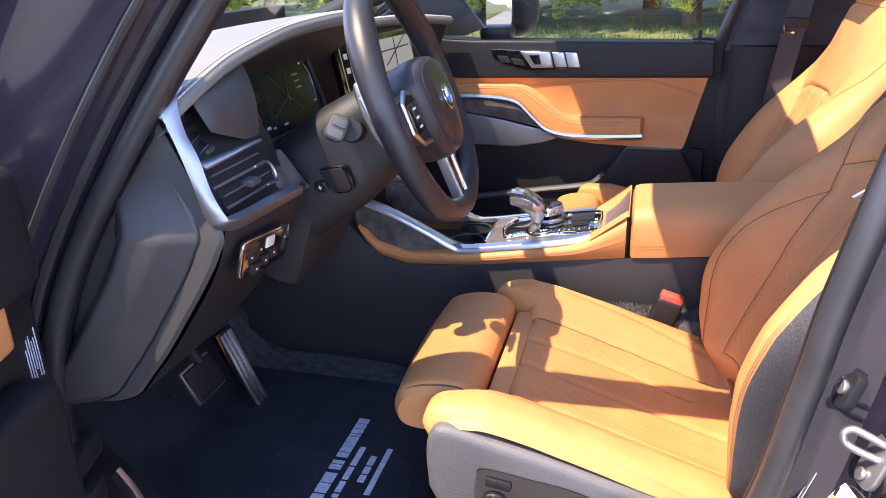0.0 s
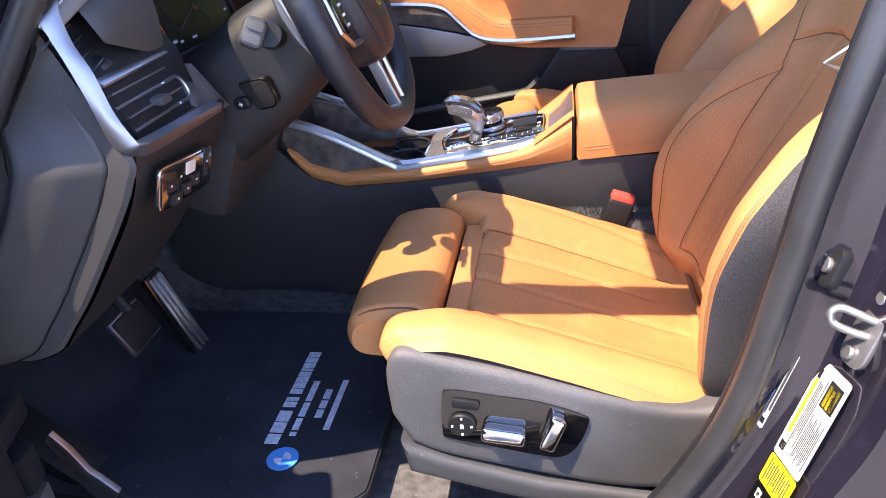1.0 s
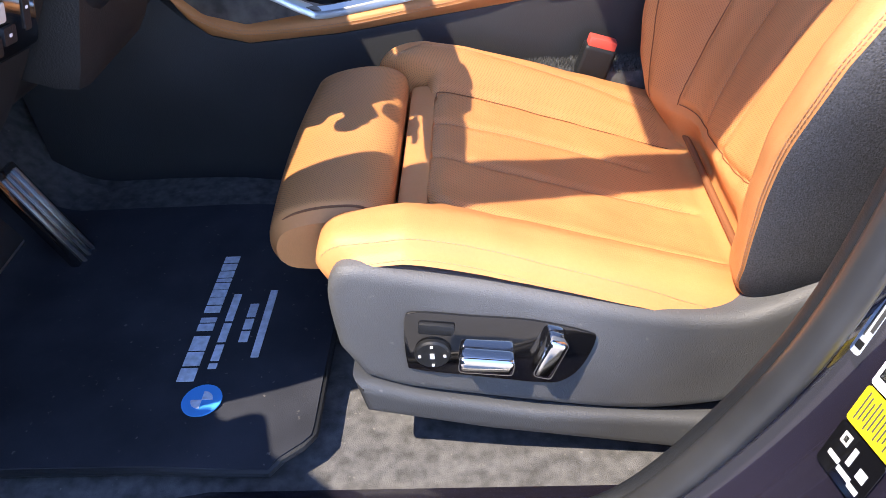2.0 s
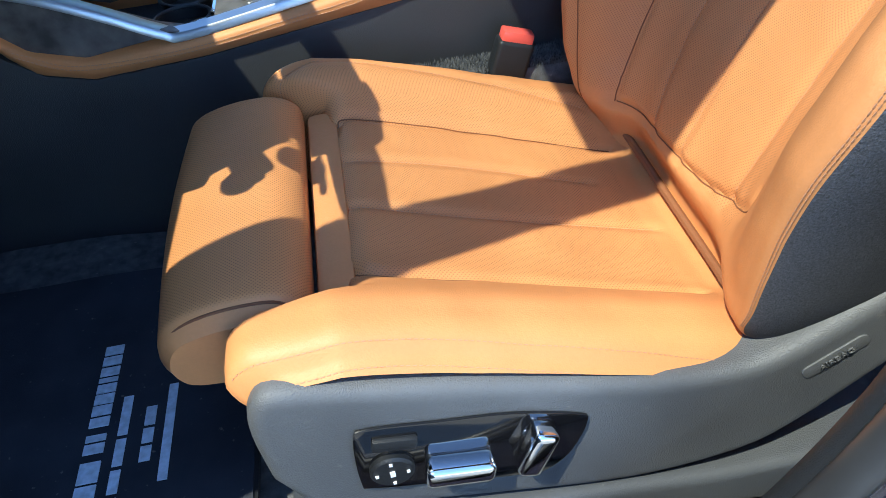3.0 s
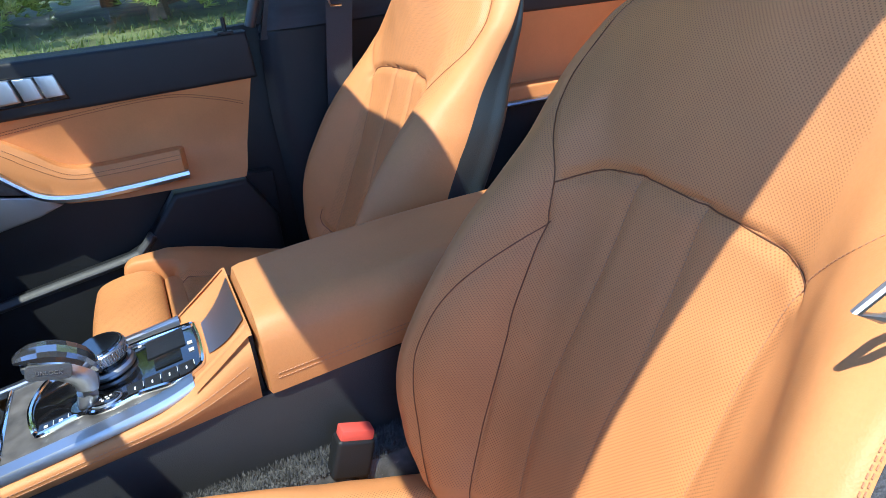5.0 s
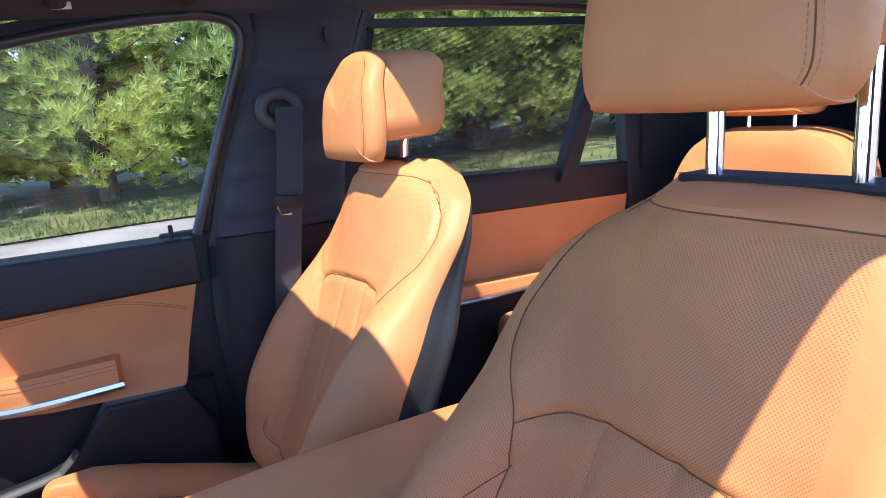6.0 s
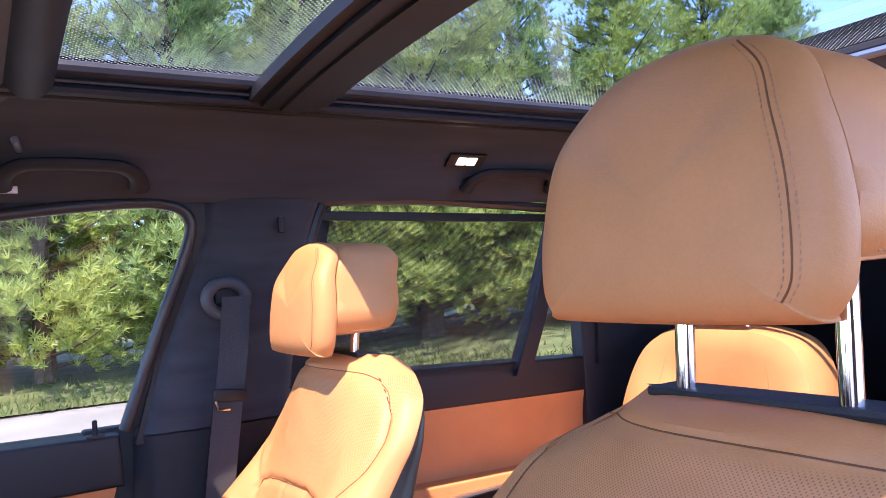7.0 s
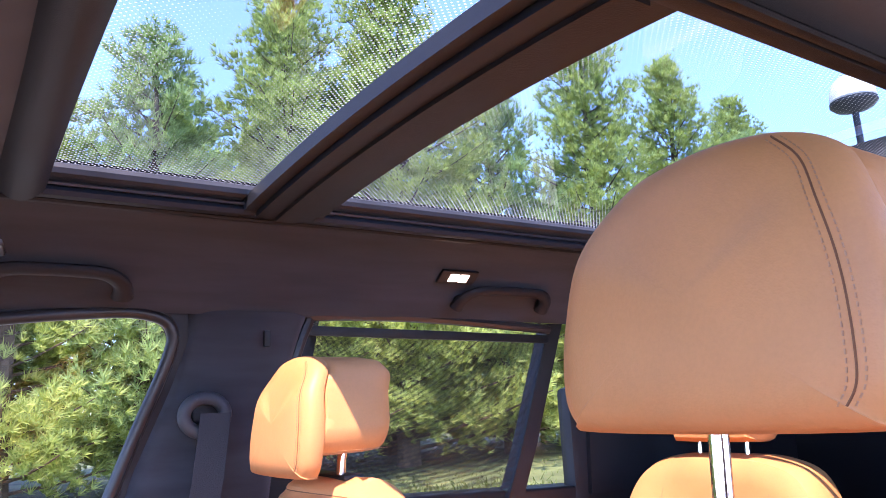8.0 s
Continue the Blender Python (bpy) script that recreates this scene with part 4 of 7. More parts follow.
# rear saddle that rises to the armrest, with a metal inlay
def saddle(u, v):
    """Dips in the middle towards the deck and climbs to the armrest's front edge."""
    x = 0.122 + 0.070 * u
    k = abs(2 * v - 1)
    zc = 0.9015 + 0.050 * u ** 2.0
    side = line_table(UPP, x) - 0.002
    return (x, CY + 0.101 * (2 * v - 1), zc + (side - zc) * smoothstep(0.50, 0.92, k) - 0.004 * smoothstep(0.9, 1.0, k))


def inlay(u, v):
    q = saddle(0.36 + 0.62 * u, 0.5 + (v - 0.5) * (0.40 + 0.22 * u))
    return (q[0] - 0.0014, q[1], q[2] + 0.0014)


part("collar", hide(saddle, 30, 60), TAN, con, "cognac leather saddle")
part("collar_insert", sheet(inlay, 14, 20), SATIN, con, "satin metal insert")
part("collar_back", box((0.190, CY, 0.900), (0.008, 0.17, 0.09), 0.003), BLACK, con)


def arm_ring(x, z1, z0, w, r=0.040):
    pts = []
    for cy, cz, a0 in ((w - r, z1 - r, 0), (-w + r, z1 - r, 90)):
        for k in range(7):
            a = radians(a0 + 15 * k)
            pts.append((x, CY + cy + r * math.cos(a), cz + r * math.sin(a)))
    pts += [(x, CY - w - 0.004, z0 + 0.03), (x, CY - w - 0.002, z0), (x, CY + w + 0.002, z0), (x, CY + w + 0.004, z0 + 0.03)]
    return pts


arm = thing("armrest", "cognac leather center armrest lid", "armrest")
rings = [arm_ring(0.196, 0.951, 0.874, 0.094), arm_ring(0.200, 0.961, 0.870, 0.100)] + [arm_ring(0.21 + 0.04 * i, 0.964 + 0.0035 * i - 0.0002 * i * i, 0.871 + 0.0035 * i, 0.101) for i in range(13)] + [arm_ring(0.72, 0.98, 0.91, 0.095)]
ab = loft(rings)
sr = [laid(ab, [(x, -1, 0.871 + k + 0.0875 * (x - 0.21)) for x in (0.21, 0.3, 0.4, 0.5, 0.6, 0.7)], (0, 1, 0)) for k in (0.018, 0.024)]
lid = part("armrest_lid", ab, TAN, arm)
for r in sr:
    tagged(part("stitching", stitches(r, 0.0006, 0.0045, 0.003), THREAD, arm, "brown stitching"), kind="stuff")

# ---- dashboard ----
dash = thing("dashboard", "black grained dashboard with stitched upper edge and metal vent frame", "dashboard")
EDGE = curve([(-0.290, -0.708, 1.248), (-0.282, -0.662, 1.270), (-0.280, -0.572, 1.296), (-0.280, -0.45, 1.313), (-0.278, -0.362, 1.320), (-0.270, -0.25, 1.323), (-0.268, -0.165, 1.320), (-0.300, -0.08, 1.300), (-0.355, 0.02, 1.288), (-0.370, 0.20, 1.283), (-0.36, 0.45, 1.272), (-0.33, 0.70, 1.25)], 8)


def top(u, v):
    q = EDGE[min(int(round(u * (len(EDGE) - 1))), len(EDGE) - 1)]
    xb, zb = -0.95 + 0.12 * abs(2 * u - 1) ** 2, 1.17
    t = v
    z = q.z + (zb - q.z) * t ** 1.3 + 0.012 * math.sin(t * math.pi)
    return (q.x + (xb - q.x) * t, q.y, z)


# top and lip wear the sun-lightened DASHTOP colour
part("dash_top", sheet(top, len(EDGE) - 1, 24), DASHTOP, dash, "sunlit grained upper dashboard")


def lip(u, v):
    q = EDGE[min(int(round(u * (len(EDGE) - 1))), len(EDGE) - 1)]
    a = v * math.pi * 0.9
    return (q.x + 0.010 * math.sin(a) - 0.02 * max(0, v - 0.6), q.y, q.z - 0.011 * (1 - math.cos(a)))


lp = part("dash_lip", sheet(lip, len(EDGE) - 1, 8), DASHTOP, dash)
b = stitches([(q.x + 0.004, q.y, q.z + 0.0008) for q in EDGE], 0.0011, 0.008, 0.0058)
stitches([(q.x - 0.004, q.y, q.z + 0.0012) for q in EDGE], 0.0011, 0.008, 0.0058, b)
part("dash_stitching", b, CREAM, dash, "pale double stitching")


def under(u, v):
    q = EDGE[min(int(round(u * (len(EDGE) - 1))), len(EDGE) - 1)]
    return (q.x - 0.012 + (-0.36 - q.x) * smoothstep(0, 0.7, v), q.y, q.z - 0.020 - 0.20 * v ** 1.4)


part("dash_face", sheet(under, len(EDGE) - 1, 12), BLACK, dash)
# driver's end: flank, knee panel, metal-framed vent
REAR = curve([(-0.302, -0.30, 1.258), (-0.272, 0, 1.190), (-0.238, 0, 1.122), (-0.246, 0, 1.092), (-0.268, 0, 1.055), (-0.304, 0, 1.003), (-0.337, 0, 0.957), (-0.366, 0, 0.922), (-0.392, 0, 0.892), (-0.420, 0, 0.880)], 6)
FOLD = [(0.0, -0.6985), (0.005, -0.7035), (0.0265, -0.7045), (0.0285, -0.6985), (0.0305, -0.7050), (0.066, -0.7210), (0.070, -0.7225), (0.104, -0.7310), (0.110, -0.7300), (0.130, -0.7060), (0.150, -0.7020), (0.45, -0.690)]


def flank(u, v):
    """The dashboard's end cover: two folded ridges along its rear edge, then a plain hollow forward."""
    q = REAR[min(int(round(v * (len(REAR) - 1))), len(REAR) - 1)]
    w = u ** 1.6
    fx, fz = -0.84, 1.262 - 0.40 * v
    k = (fx - q.x) * w
    run = math.hypot(k, (fz - q.z) * w)
    y = line_table(FOLD, run)
    plain = smoothstep(1.10, 1.18, q.z)
    return (q.x + k, y + (-0.700 + 0.025 * w - y) * plain, q.z + (fz - q.z) * w)


part("end_flank", sheet(flank, 190, len(REAR) - 1), DASH, dash, "grained side cover with folded ridges")


def knee(u, v):
    y = -0.6990 + 0.6670 * u
    pr = curve([(-0.234, 1.122, 0), (-0.243, 1.092, 0), (-0.262, 1.055, 0), (-0.298, 1.003, 0), (-0.332, 0.957, 0), (-0.362, 0.922, 0), (-0.392, 0.890, 0), (-0.450, 0.874, 0), (-0.62, 0.880, 0)], 5)
    q = pr[min(int(round(v * (len(pr) - 1))), len(pr) - 1)]
    back = 0.10 * smoothstep(-0.49, -0.44, y) * (1 - 0.6 * v)
    drop = 0.10 * smoothstep(-0.50, -0.42, y)
    return (q.x - back, y, q.y - drop * (1 - v) ** 2 - 0.02 * smoothstep(-0.5, -0.1, y))


part("knee_panel", sheet(knee, 60, 40), KNEE, dash, "brown-black knee panel")
OUTER = curve([(-0.306, -0.668, 1.260), (-0.300, -0.694, 1.261), (-0.288, -0.706, 1.256), (-0.280, -0.708, 1.238), (-0.270, -0.709, 1.212), (-0.260, -0.709, 1.178), (-0.252, -0.707, 1.140), (-0.241, -0.704, 1.125), (-0.232, -0.680, 1.117), (-0.228, -0.62, 1.115), (-0.222, -0.528, 1.114)], 6)
INNER = curve([(-0.286, -0.655, 1.272), (-0.276, -0.676, 1.274), (-0.275, -0.690, 1.262), (-0.267, -0.696, 1.232), (-0.254, -0.698, 1.204), (-0.243, -0.700, 1.166), (-0.229, -0.703, 1.142), (-0.222, -0.702, 1.135), (-0.2205, -0.680, 1.132), (-0.2195, -0.62, 1.129), (-0.219, -0.528, 1.124)], 6)


def band(u, v):
    """The vent's metal surround: a broad crowned strip down the side, narrowing along the foot, its inner lip turned in."""
    i = min(int(round(u * (len(OUTER) - 1))), len(OUTER) - 1)
    a, b = OUTER[i], INNER[i]
    if v < 0.12:
        return a + Vector((-0.003, 0.006, 0.0)) * (1 - v / 0.12)
    if v > 0.84:
        k = (v - 0.84) / 0.16
        return b + Vector((-0.014 * k, 0.006 * k, 0.002 * k))
    t = (v - 0.12) / 0.72
    return a.lerp(b, t) + Vector((0.0008, -0.0012, 0.0)) * math.sin(t * math.pi)


part("vent_frame", sheet(band, len(OUTER) - 1, 25), VENTMETAL, dash, "satin aluminium vent frame")
part("vent_well", prism([(-0.40, 1.10), (-0.245, 1.125), (-0.262, 1.19), (-0.320, 1.268), (-0.40, 1.26)], "y", -0.690, -0.520, 0.003), BLACK, dash)
for i in range(5):
    z = 1.129 + 0.0125 * i
    sl_ = part("vent_slat", box((-0.252 - 0.0045 * i, -0.606 - 0.004 * i, z), (0.022, 0.128, 0.0022), 0.0008, (0, 18, 2)), BLACK, dash, "thin vent slat")
    part("slat_edge", tube([(-0.2405 - 0.0045 * i, -0.668 - 0.004 * i, z - 0.003), (-0.2405 - 0.0045 * i, -0.548 - 0.004 * i, z - 0.003)], 0.0019 if i in (1, 3) else 0.0011, 6), SATIN, sl_, "satin slat edge")
part("slat_hoop", tube(curve([(-0.2440, -0.575, 1.1395), (-0.2440, -0.551, 1.1395), (-0.2485, -0.547, 1.152), (-0.2525, -0.556, 1.1640), (-0.2525, -0.585, 1.1640)], 5), 0.0020, 6), SATIN, dash, "satin hoop at the slats' end")
part("vent_wheel", box((-0.246, -0.610, 1.153), (0.016, 0.022, 0.009), 0.003), GREY, dash)
part("vent_box", tube([(-0.243, -0.672, 1.124), (-0.262, -0.676, 1.186), (-0.262, -0.545, 1.178), (-0.243, -0.540, 1.118)], 0.003, 6, closed=True), BLACK, dash)
for i in range(5):
    t = i / 4
    sl_ = part("vent_slat", box((-0.276 - 0.036 * t, -0.672 + 0.004 * t, 1.206 + 0.044 * t), (0.022, 0.044, 0.0024), 0.001, (14, 28, 12)), BLACK, dash)
    part("slat_edge", tube([(-0.266 - 0.036 * t, -0.694 + 0.004 * t, 1.196 + 0.044 * t), (-0.270 - 0.036 * t, -0.652 + 0.004 * t, 1.207 + 0.044 * t)], 0.0011, 6), SATIN, sl_, "satin slat edge")
part("vent_wheel", box((-0.276, -0.650, 1.200), (0.016, 0.024, 0.012), 0.004, (0, 25, 10)), GREY, dash)
part("vent_bridge", box((-0.263, -0.616, 1.190), (0.012, 0.140, 0.004), 0.0015, (0, 25, 2)), SATIN, dash, "satin bridge between the vents")


def hump(u, v):
    a = Vector((-0.286, -0.655, 1.264)).lerp(Vector((-0.296, -0.490, 1.290)), u)
    b = Vector((-0.262, -0.655, 1.222)).lerp(Vector((-0.270, -0.515, 1.176)), u)
    q = a.lerp(b, v)
    k = math.sin(v * math.pi) ** 0.7 * math.sin(u * math.pi) ** 0.5
    return q + Vector((0.016, -0.004, 0.010)) * k - Vector((0.040, 0, 0)) * smoothstep(0.80, 1.0, u)


part("vent_pad", sheet(hump, 16, 12), DASH, dash, "padded panel beside the display")
part("vent_end", sheet(lambda u, v: (-0.262 + 0.026 * v, -0.548 + (0.052 + 0.022 * v) * u, 1.176 - 0.012 * u - (0.054 + 0.004 * u) * v), 6, 6, thick=0.008), DARKTRIM, dash, "dark grained wood end piece")
# light switches
def on_knee(name, w, h, y, z, d, material, label="", r=0.004):
    p = part(name, prism(rounded(w, h, r), "x", 0, d, 0.0006), material, dash, label)
    p.matrix_local = pose(-0.2385, y, z, 0, 12, 0) @ pose(0, 0, 0, -8, 0, 0)
    return p


on_knee("light_panel_frame", 0.126, 0.047, -0.616, 1.068, 0.004, CHROME, "thin bright frame", 0.008)
on_knee("light_panel", 0.121, 0.042, -0.616, 1.068, 0.0055, PIANO, "gloss black light switch panel", 0.007)
for y, z, w, h in ((-0.655, 1.074, 0.020, 0.014), (-0.632, 1.076, 0.017, 0.014), (-0.588, 1.079, 0.017, 0.014), (-0.648, 1.057, 0.02, 0.013), (-0.624, 1.059, 0.017, 0.013), (-0.602, 1.061, 0.017, 0.013), (-0.570, 1.070, 0.010, 0.034)):
    on_knee("light_button", w, h, y, z, 0.007, BLACK, "", 0.002)
    on_knee("button_mark", 0.0042, 0.0026, y, z, 0.0074, WHITE, "", 0.001)
on_knee("light_knob", 0.022, 0.014, -0.610, 1.079, 0.009, CREAM, "pale lit light button", 0.002)
# instrument display
cl = part("instrument_display", prism(rounded(0.25, 0.115, 0.03), "x", -0.006, 0.002, 0.002), DISPLAY, dash, "dark digital instrument display")
cl.matrix_local = pose(-0.325, -0.36, 1.215, 0, -18, 0)
for y, z, w, h, mt in ((-0.082, 0.004, 0.006, 0.014, MATPRINT), (-0.072, -0.040, 0.010, 0.004, MATPRINT), (-0.056, -0.043, 0.007, 0.003, MATPRINT), (-0.020, -0.044, 0.012, 0.003, MATPRINT), (0.062, 0.020, 0.020, 0.0022, KNURL), (0.062, 0.010, 0.016, 0.0022, KNURL), (0.062, 0.000, 0.018, 0.0022, KNURL), (0.020, -0.012, 0.003, 0.004, RED), (-0.086, -0.022, 0.0016, 0.014, RED), (0.098, -0.028, 0.004, 0.003, MATPRINT), (-0.090, 0.036, 0.004, 0.003, MATPRINT), (0.090, 0.034, 0.004, 0.003, MATPRINT)):
    g = part("display_mark", box((0.0026, y, z), (0.0008, w, h), 0), mt, dash)
    g.matrix_local = pose(-0.325, -0.36, 1.215, 0, -18, 0)
for pts in (((-0.020, 0.030), (0.018, -0.008), (0.052, -0.034)), ((0.034, 0.034), (0.018, -0.008)), ((-0.045, -0.030), (0.018, -0.008))):
    g = part("map_line", tube([(0.0024, a_, b_) for a_, b_ in pts], 0.0007, 5), GREY, dash)
    g.matrix_local = pose(-0.325, -0.36, 1.215, 0, -18, 0)
g = part("display_rim", tube(curve([(0.0026, a_, b_) for a_, b_ in ((-0.104, -0.018), (-0.112, 0.016), (-0.092, 0.044), (-0.052, 0.048))], 5), 0.0009, 6), KNURL, dash)
g.matrix_local = pose(-0.325, -0.36, 1.215, 0, -18, 0)
g = part("display_rim", tube(curve([(0.0026, a_, b_) for a_, b_ in ((0.104, -0.030), (0.112, 0.010), (0.092, 0.044), (0.052, 0.048))], 5), 0.0009, 6), KNURL, dash)
g.matrix_local = pose(-0.325, -0.36, 1.215, 0, -18, 0)
fr = part("display_frame", tube([(0.002, a, b) for a, b in rounded(0.252, 0.117, 0.031, 6)], 0.004, 8, closed=True), BLACK, dash)
fr.matrix_local = pose(-0.325, -0.36, 1.215, 0, -18, 0)
sc = pose(-0.292, 0.012, 1.205, 0, -12, -8)
for nm, bm, mt, lb in (("screen_body", box((-0.008, 0, 0), (0.014, 0.31, 0.125), 0.006), PIANO, "gloss black screen surround"), ("screen_face", box((0, 0, 0.0), (0.0015, 0.285, 0.102), 0), MAPFACE, "lit map on the center screen"), ("screen_bar", box((0.001, -0.130, 0.0), (0.001, 0.024, 0.102), 0), DISPLAY, "")):
    p = part(nm, bm, mt, dash, lb)
    p.matrix_local = sc
for y0_, z0_, y1_, z1_ in ((-0.11, -0.02, 0.13, -0.005), (-0.03, -0.05, -0.02, 0.05), (0.06, -0.05, 0.07, 0.05), (-0.11, 0.025, 0.13, 0.03), (0.02, 0.0, 0.12, 0.05), (-0.08, -0.05, -0.07, 0.05)):
    p = part("map_line", tube([(0.0012, y0_, z0_), (0.0012, y1_, z1_)], 0.0012, 5), BLACK, dash)
    p.matrix_local = sc
for i in range(2):
    p = part("screen_icon", box((0.002, -0.130, 0.035 - 0.025 * i), (0.001, 0.012, 0.010), 0), WHITE, dash)
    p.matrix_local = sc
part("center_panel", box((-0.39, CY, 1.03), (0.16, 0.30, 0.22), 0.02, (0, 20, 0)), BLACK, dash, "black center panel")
part("center_vent", box((-0.315, CY, 1.115), (0.02, 0.26, 0.035), 0.004, (0, 15, 0)), SATIN, dash)

# ---- steering wheel ----
wheel = thing("steering_wheel", "black leather sports steering wheel with three spokes", "steering wheel")
WP = pose(-0.102, -0.372, 1.212, 0, 0, 4.0) @ Matrix(((0, -math.sin(radians(21)), math.cos(radians(21)), 0), (1, 0, 0, 0), (0, math.cos(radians(21)), math.sin(radians(21)), 0), (0, 0, 0, 1)))
# local: x to the car's right, y up the wheel, z to the driver


def on_wheel(name, bm, material, label="", parent=None):
    p = part(name, bm, material, parent or wheel, label)
    if parent is None:
        p.matrix_local = WP
    return p


def rim_r(a):
    grip = math.exp(-((math.degrees(a) - 35) / 22) ** 2) + math.exp(-((math.degrees(a) - 145) / 22) ** 2)
    return 0.0158 + 0.0022 * grip


LEATHERB = mat("smooth_black_leather", (0.022, 0.022, 0.025), rough=0.36, vary=0.15, bump=0.4, bump_scale=700)
N = 96
rb = bmesh.new()
rr = []
for i in range(N):
    a = 2 * math.pi * i / N
    R = 0.173 - (0.010 * smoothstep(0.75, 1.0, -math.sin(a)))
    w = rim_r(a)
    rr.append([((R + w * math.cos(q)) * math.cos(a), (R + w * math.cos(q)) * math.sin(a), 1.12 * w * math.sin(q)) for q in (2 * math.pi * k / 16 for k in range(16))])
rr.append(rr[0])
loft(rr, rb, caps=False)
bmesh.ops.remove_doubles(rb, verts=rb.verts, dist=1e-6)
on_wheel("rim", rb, LEATHERB, "black leather rim")
def on_hub(name, bm, material, label=""):
    """As on_wheel, a little below the rim's middle."""
    p = on_wheel(name, bm, material, label)
    p.matrix_local = WP @ pose(0, -0.016, 0)
    return p


hubo = curve([(-0.075, 0.045, 0), (-0.040, 0.068, 0), (0.040, 0.068, 0), (0.075, 0.045, 0), (0.074, 0.0, 0), (0.060, -0.045, 0), (0.030, -0.070, 0), (-0.030, -0.070, 0), (-0.060, -0.045, 0), (-0.074, 0.0, 0)], 6, closed=True)
on_hub("airbag_cover", loft([[(k * q.x, k * q.y, z) for q in hubo] for z, k in ((-0.035, 0.92), (-0.005, 1.0), (0.014, 1.0), (0.026, 0.94), (0.033, 0.80), (0.036, 0.45), (0.037, 0.03))]), LEATHERB, "black stitched airbag cover")
b = stitches([(0.86 * q.x, 0.86 * q.y, 0.0312) for q in hubo] + [(0.86 * hubo[0].x, 0.86 * hubo[0].y, 0.0312)], 0.0006, 0.005, 0.0032)
on_hub("stitching", b, GREY)
on_hub("emblem", wheel_of((0, 0.006, 0.0385), (0, 0, 1), 0.0195, 0.003, 36, 0.0008), CHROME, "round blue, white and chrome emblem")
on_hub("emblem_disc", wheel_of((0, 0.006, 0.0398), (0, 0, 1), 0.017, 0.002, 36), PIANO)
for k in range(4):
    fan = [(0, 0.006)] + [(0.0115 * math.cos(a), 0.006 + 0.0115 * math.sin(a)) for a in (radians(90 * k + 15 * j) for j in range(7))]
    on_hub("emblem_quarter", prism(fan, "z", 0.0405, 0.0418), WHITE if k % 2 else BLUE)
for s in (-1, 1):
    on_hub("side_spoke", prism([(s * 0.06, 0.040), (s * 0.168, 0.030), (s * 0.168, -0.022), (s * 0.060, -0.040)], "z", -0.006, 0.012, 0.004), BLACK, "black side spoke")
    on_hub("spoke_trim", tube([(s * 0.066, 0.030, 0.013), (s * 0.110, 0.040, 0.013), (s * 0.136, 0.028, 0.013), (s * 0.138, -0.010, 0.013), (s * 0.112, -0.030, 0.013), (s * 0.070, -0.034, 0.013)], 0.0035, 8), SATIN, "satin spoke trim")
    on_hub("spoke_keys", prism(rounded(0.050, 0.042, 0.008, 4, (s * 0.106, 0.004)), "z", 0.012, 0.017, 0.001), PIANO, "gloss black keys")
    for j in range(3):
        on_hub("key_mark", box((s * 0.106, 0.016 - 0.012 * j, 0.0176), (0.012, 0.003, 0.0008), 0), WHITE)
    on_hub("shift_paddle", box((s * 0.112, 0.020, -0.030), (0.055, 0.085, 0.006), 0.003, (0, 0, s * -12)), SATIN, "satin shift paddle")
    on_hub("low_spoke", prism([(s * 0.016, -0.060), (s * 0.026, -0.060), (s * 0.021, -0.146), (s * 0.015, -0.147)], "z", -0.006, 0.010, 0.002), SATIN, "satin lower spoke")
on_hub("low_spoke_inlay", prism([(-0.016, -0.060), (0.016, -0.060), (0.016, -0.148), (-0.016, -0.148)], "z", -0.008, 0.008, 0.002), PIANO, "gloss black spoke inlay")
on_hub("badge", box((0.006, -0.138, 0.0085), (0.016, 0.007, 0.001), 0), SATIN)
on_hub("hub", wheel_of((0, 0, -0.045), (0, 0, 1), 0.055, 0.06, 32, 0.008), BLACK)
# column with its stalks
part("shift_paddle", prism([(q.x, q.y) for q in curve([(-0.158, 1.248, 0), (-0.140, 1.246, 0), (-0.122, 1.215, 0), (-0.108, 1.172, 0), (-0.106, 1.158, 0), (-0.118, 1.162, 0), (-0.138, 1.186, 0), (-0.152, 1.218, 0)], 4, closed=True)], "y", -0.482, -0.474, 0.003, seg=3), SATIN, wheel, "satin shift paddle")
col = thing("steering_column", "black steering column shroud with stalks", "steering column")
rings = []
for d, w, h in ((-0.04, 0.060, 0.055), (-0.06, 0.072, 0.066), (-0.12, 0.080, 0.075), (-0.24, 0.085, 0.075)):
    rings.append([WP @ Vector((x * 1.0, y - 0.012 + 0.25 * (d + 0.04), d)) for x, y in rounded(2 * w, 2 * h, 0.04, 6)])
part("shroud", loft(rings), BLACK, col, "black column shroud")


def on_col(name, bm, material, label=""):
    p = part(name, bm, material, col, label)
    p.matrix_local = WP
    return p


on_col("stalk", tube(curve([(-0.060, -0.004, -0.080), (-0.085, 0.000, -0.078), (-0.108, 0.004, -0.072), (-0.122, 0.006, -0.068)], 5), lambda t: 0.0125 + 0.004 * math.sin(t * 2.6), 16), BLACK, "black stalk")
tip_ = part("stalk_tip", loft([[(k * x, k * y, z) for x, y in rounded(0.028, 0.036, 0.009, 5)] for z, k in ((-0.010, 0.62), (-0.004, 0.86), (0.004, 1.0), (0.011, 0.98), (0.016, 0.86), (0.018, 0.60))]), GREY, col, "grey stalk tip")
tip_.matrix_local = pose(-0.176, -0.503, 1.196, 0, 0, 0) @ Vector((0, 0, 1)).rotation_difference(Vector((0.45, -0.86, 0.24))).to_matrix().to_4x4()
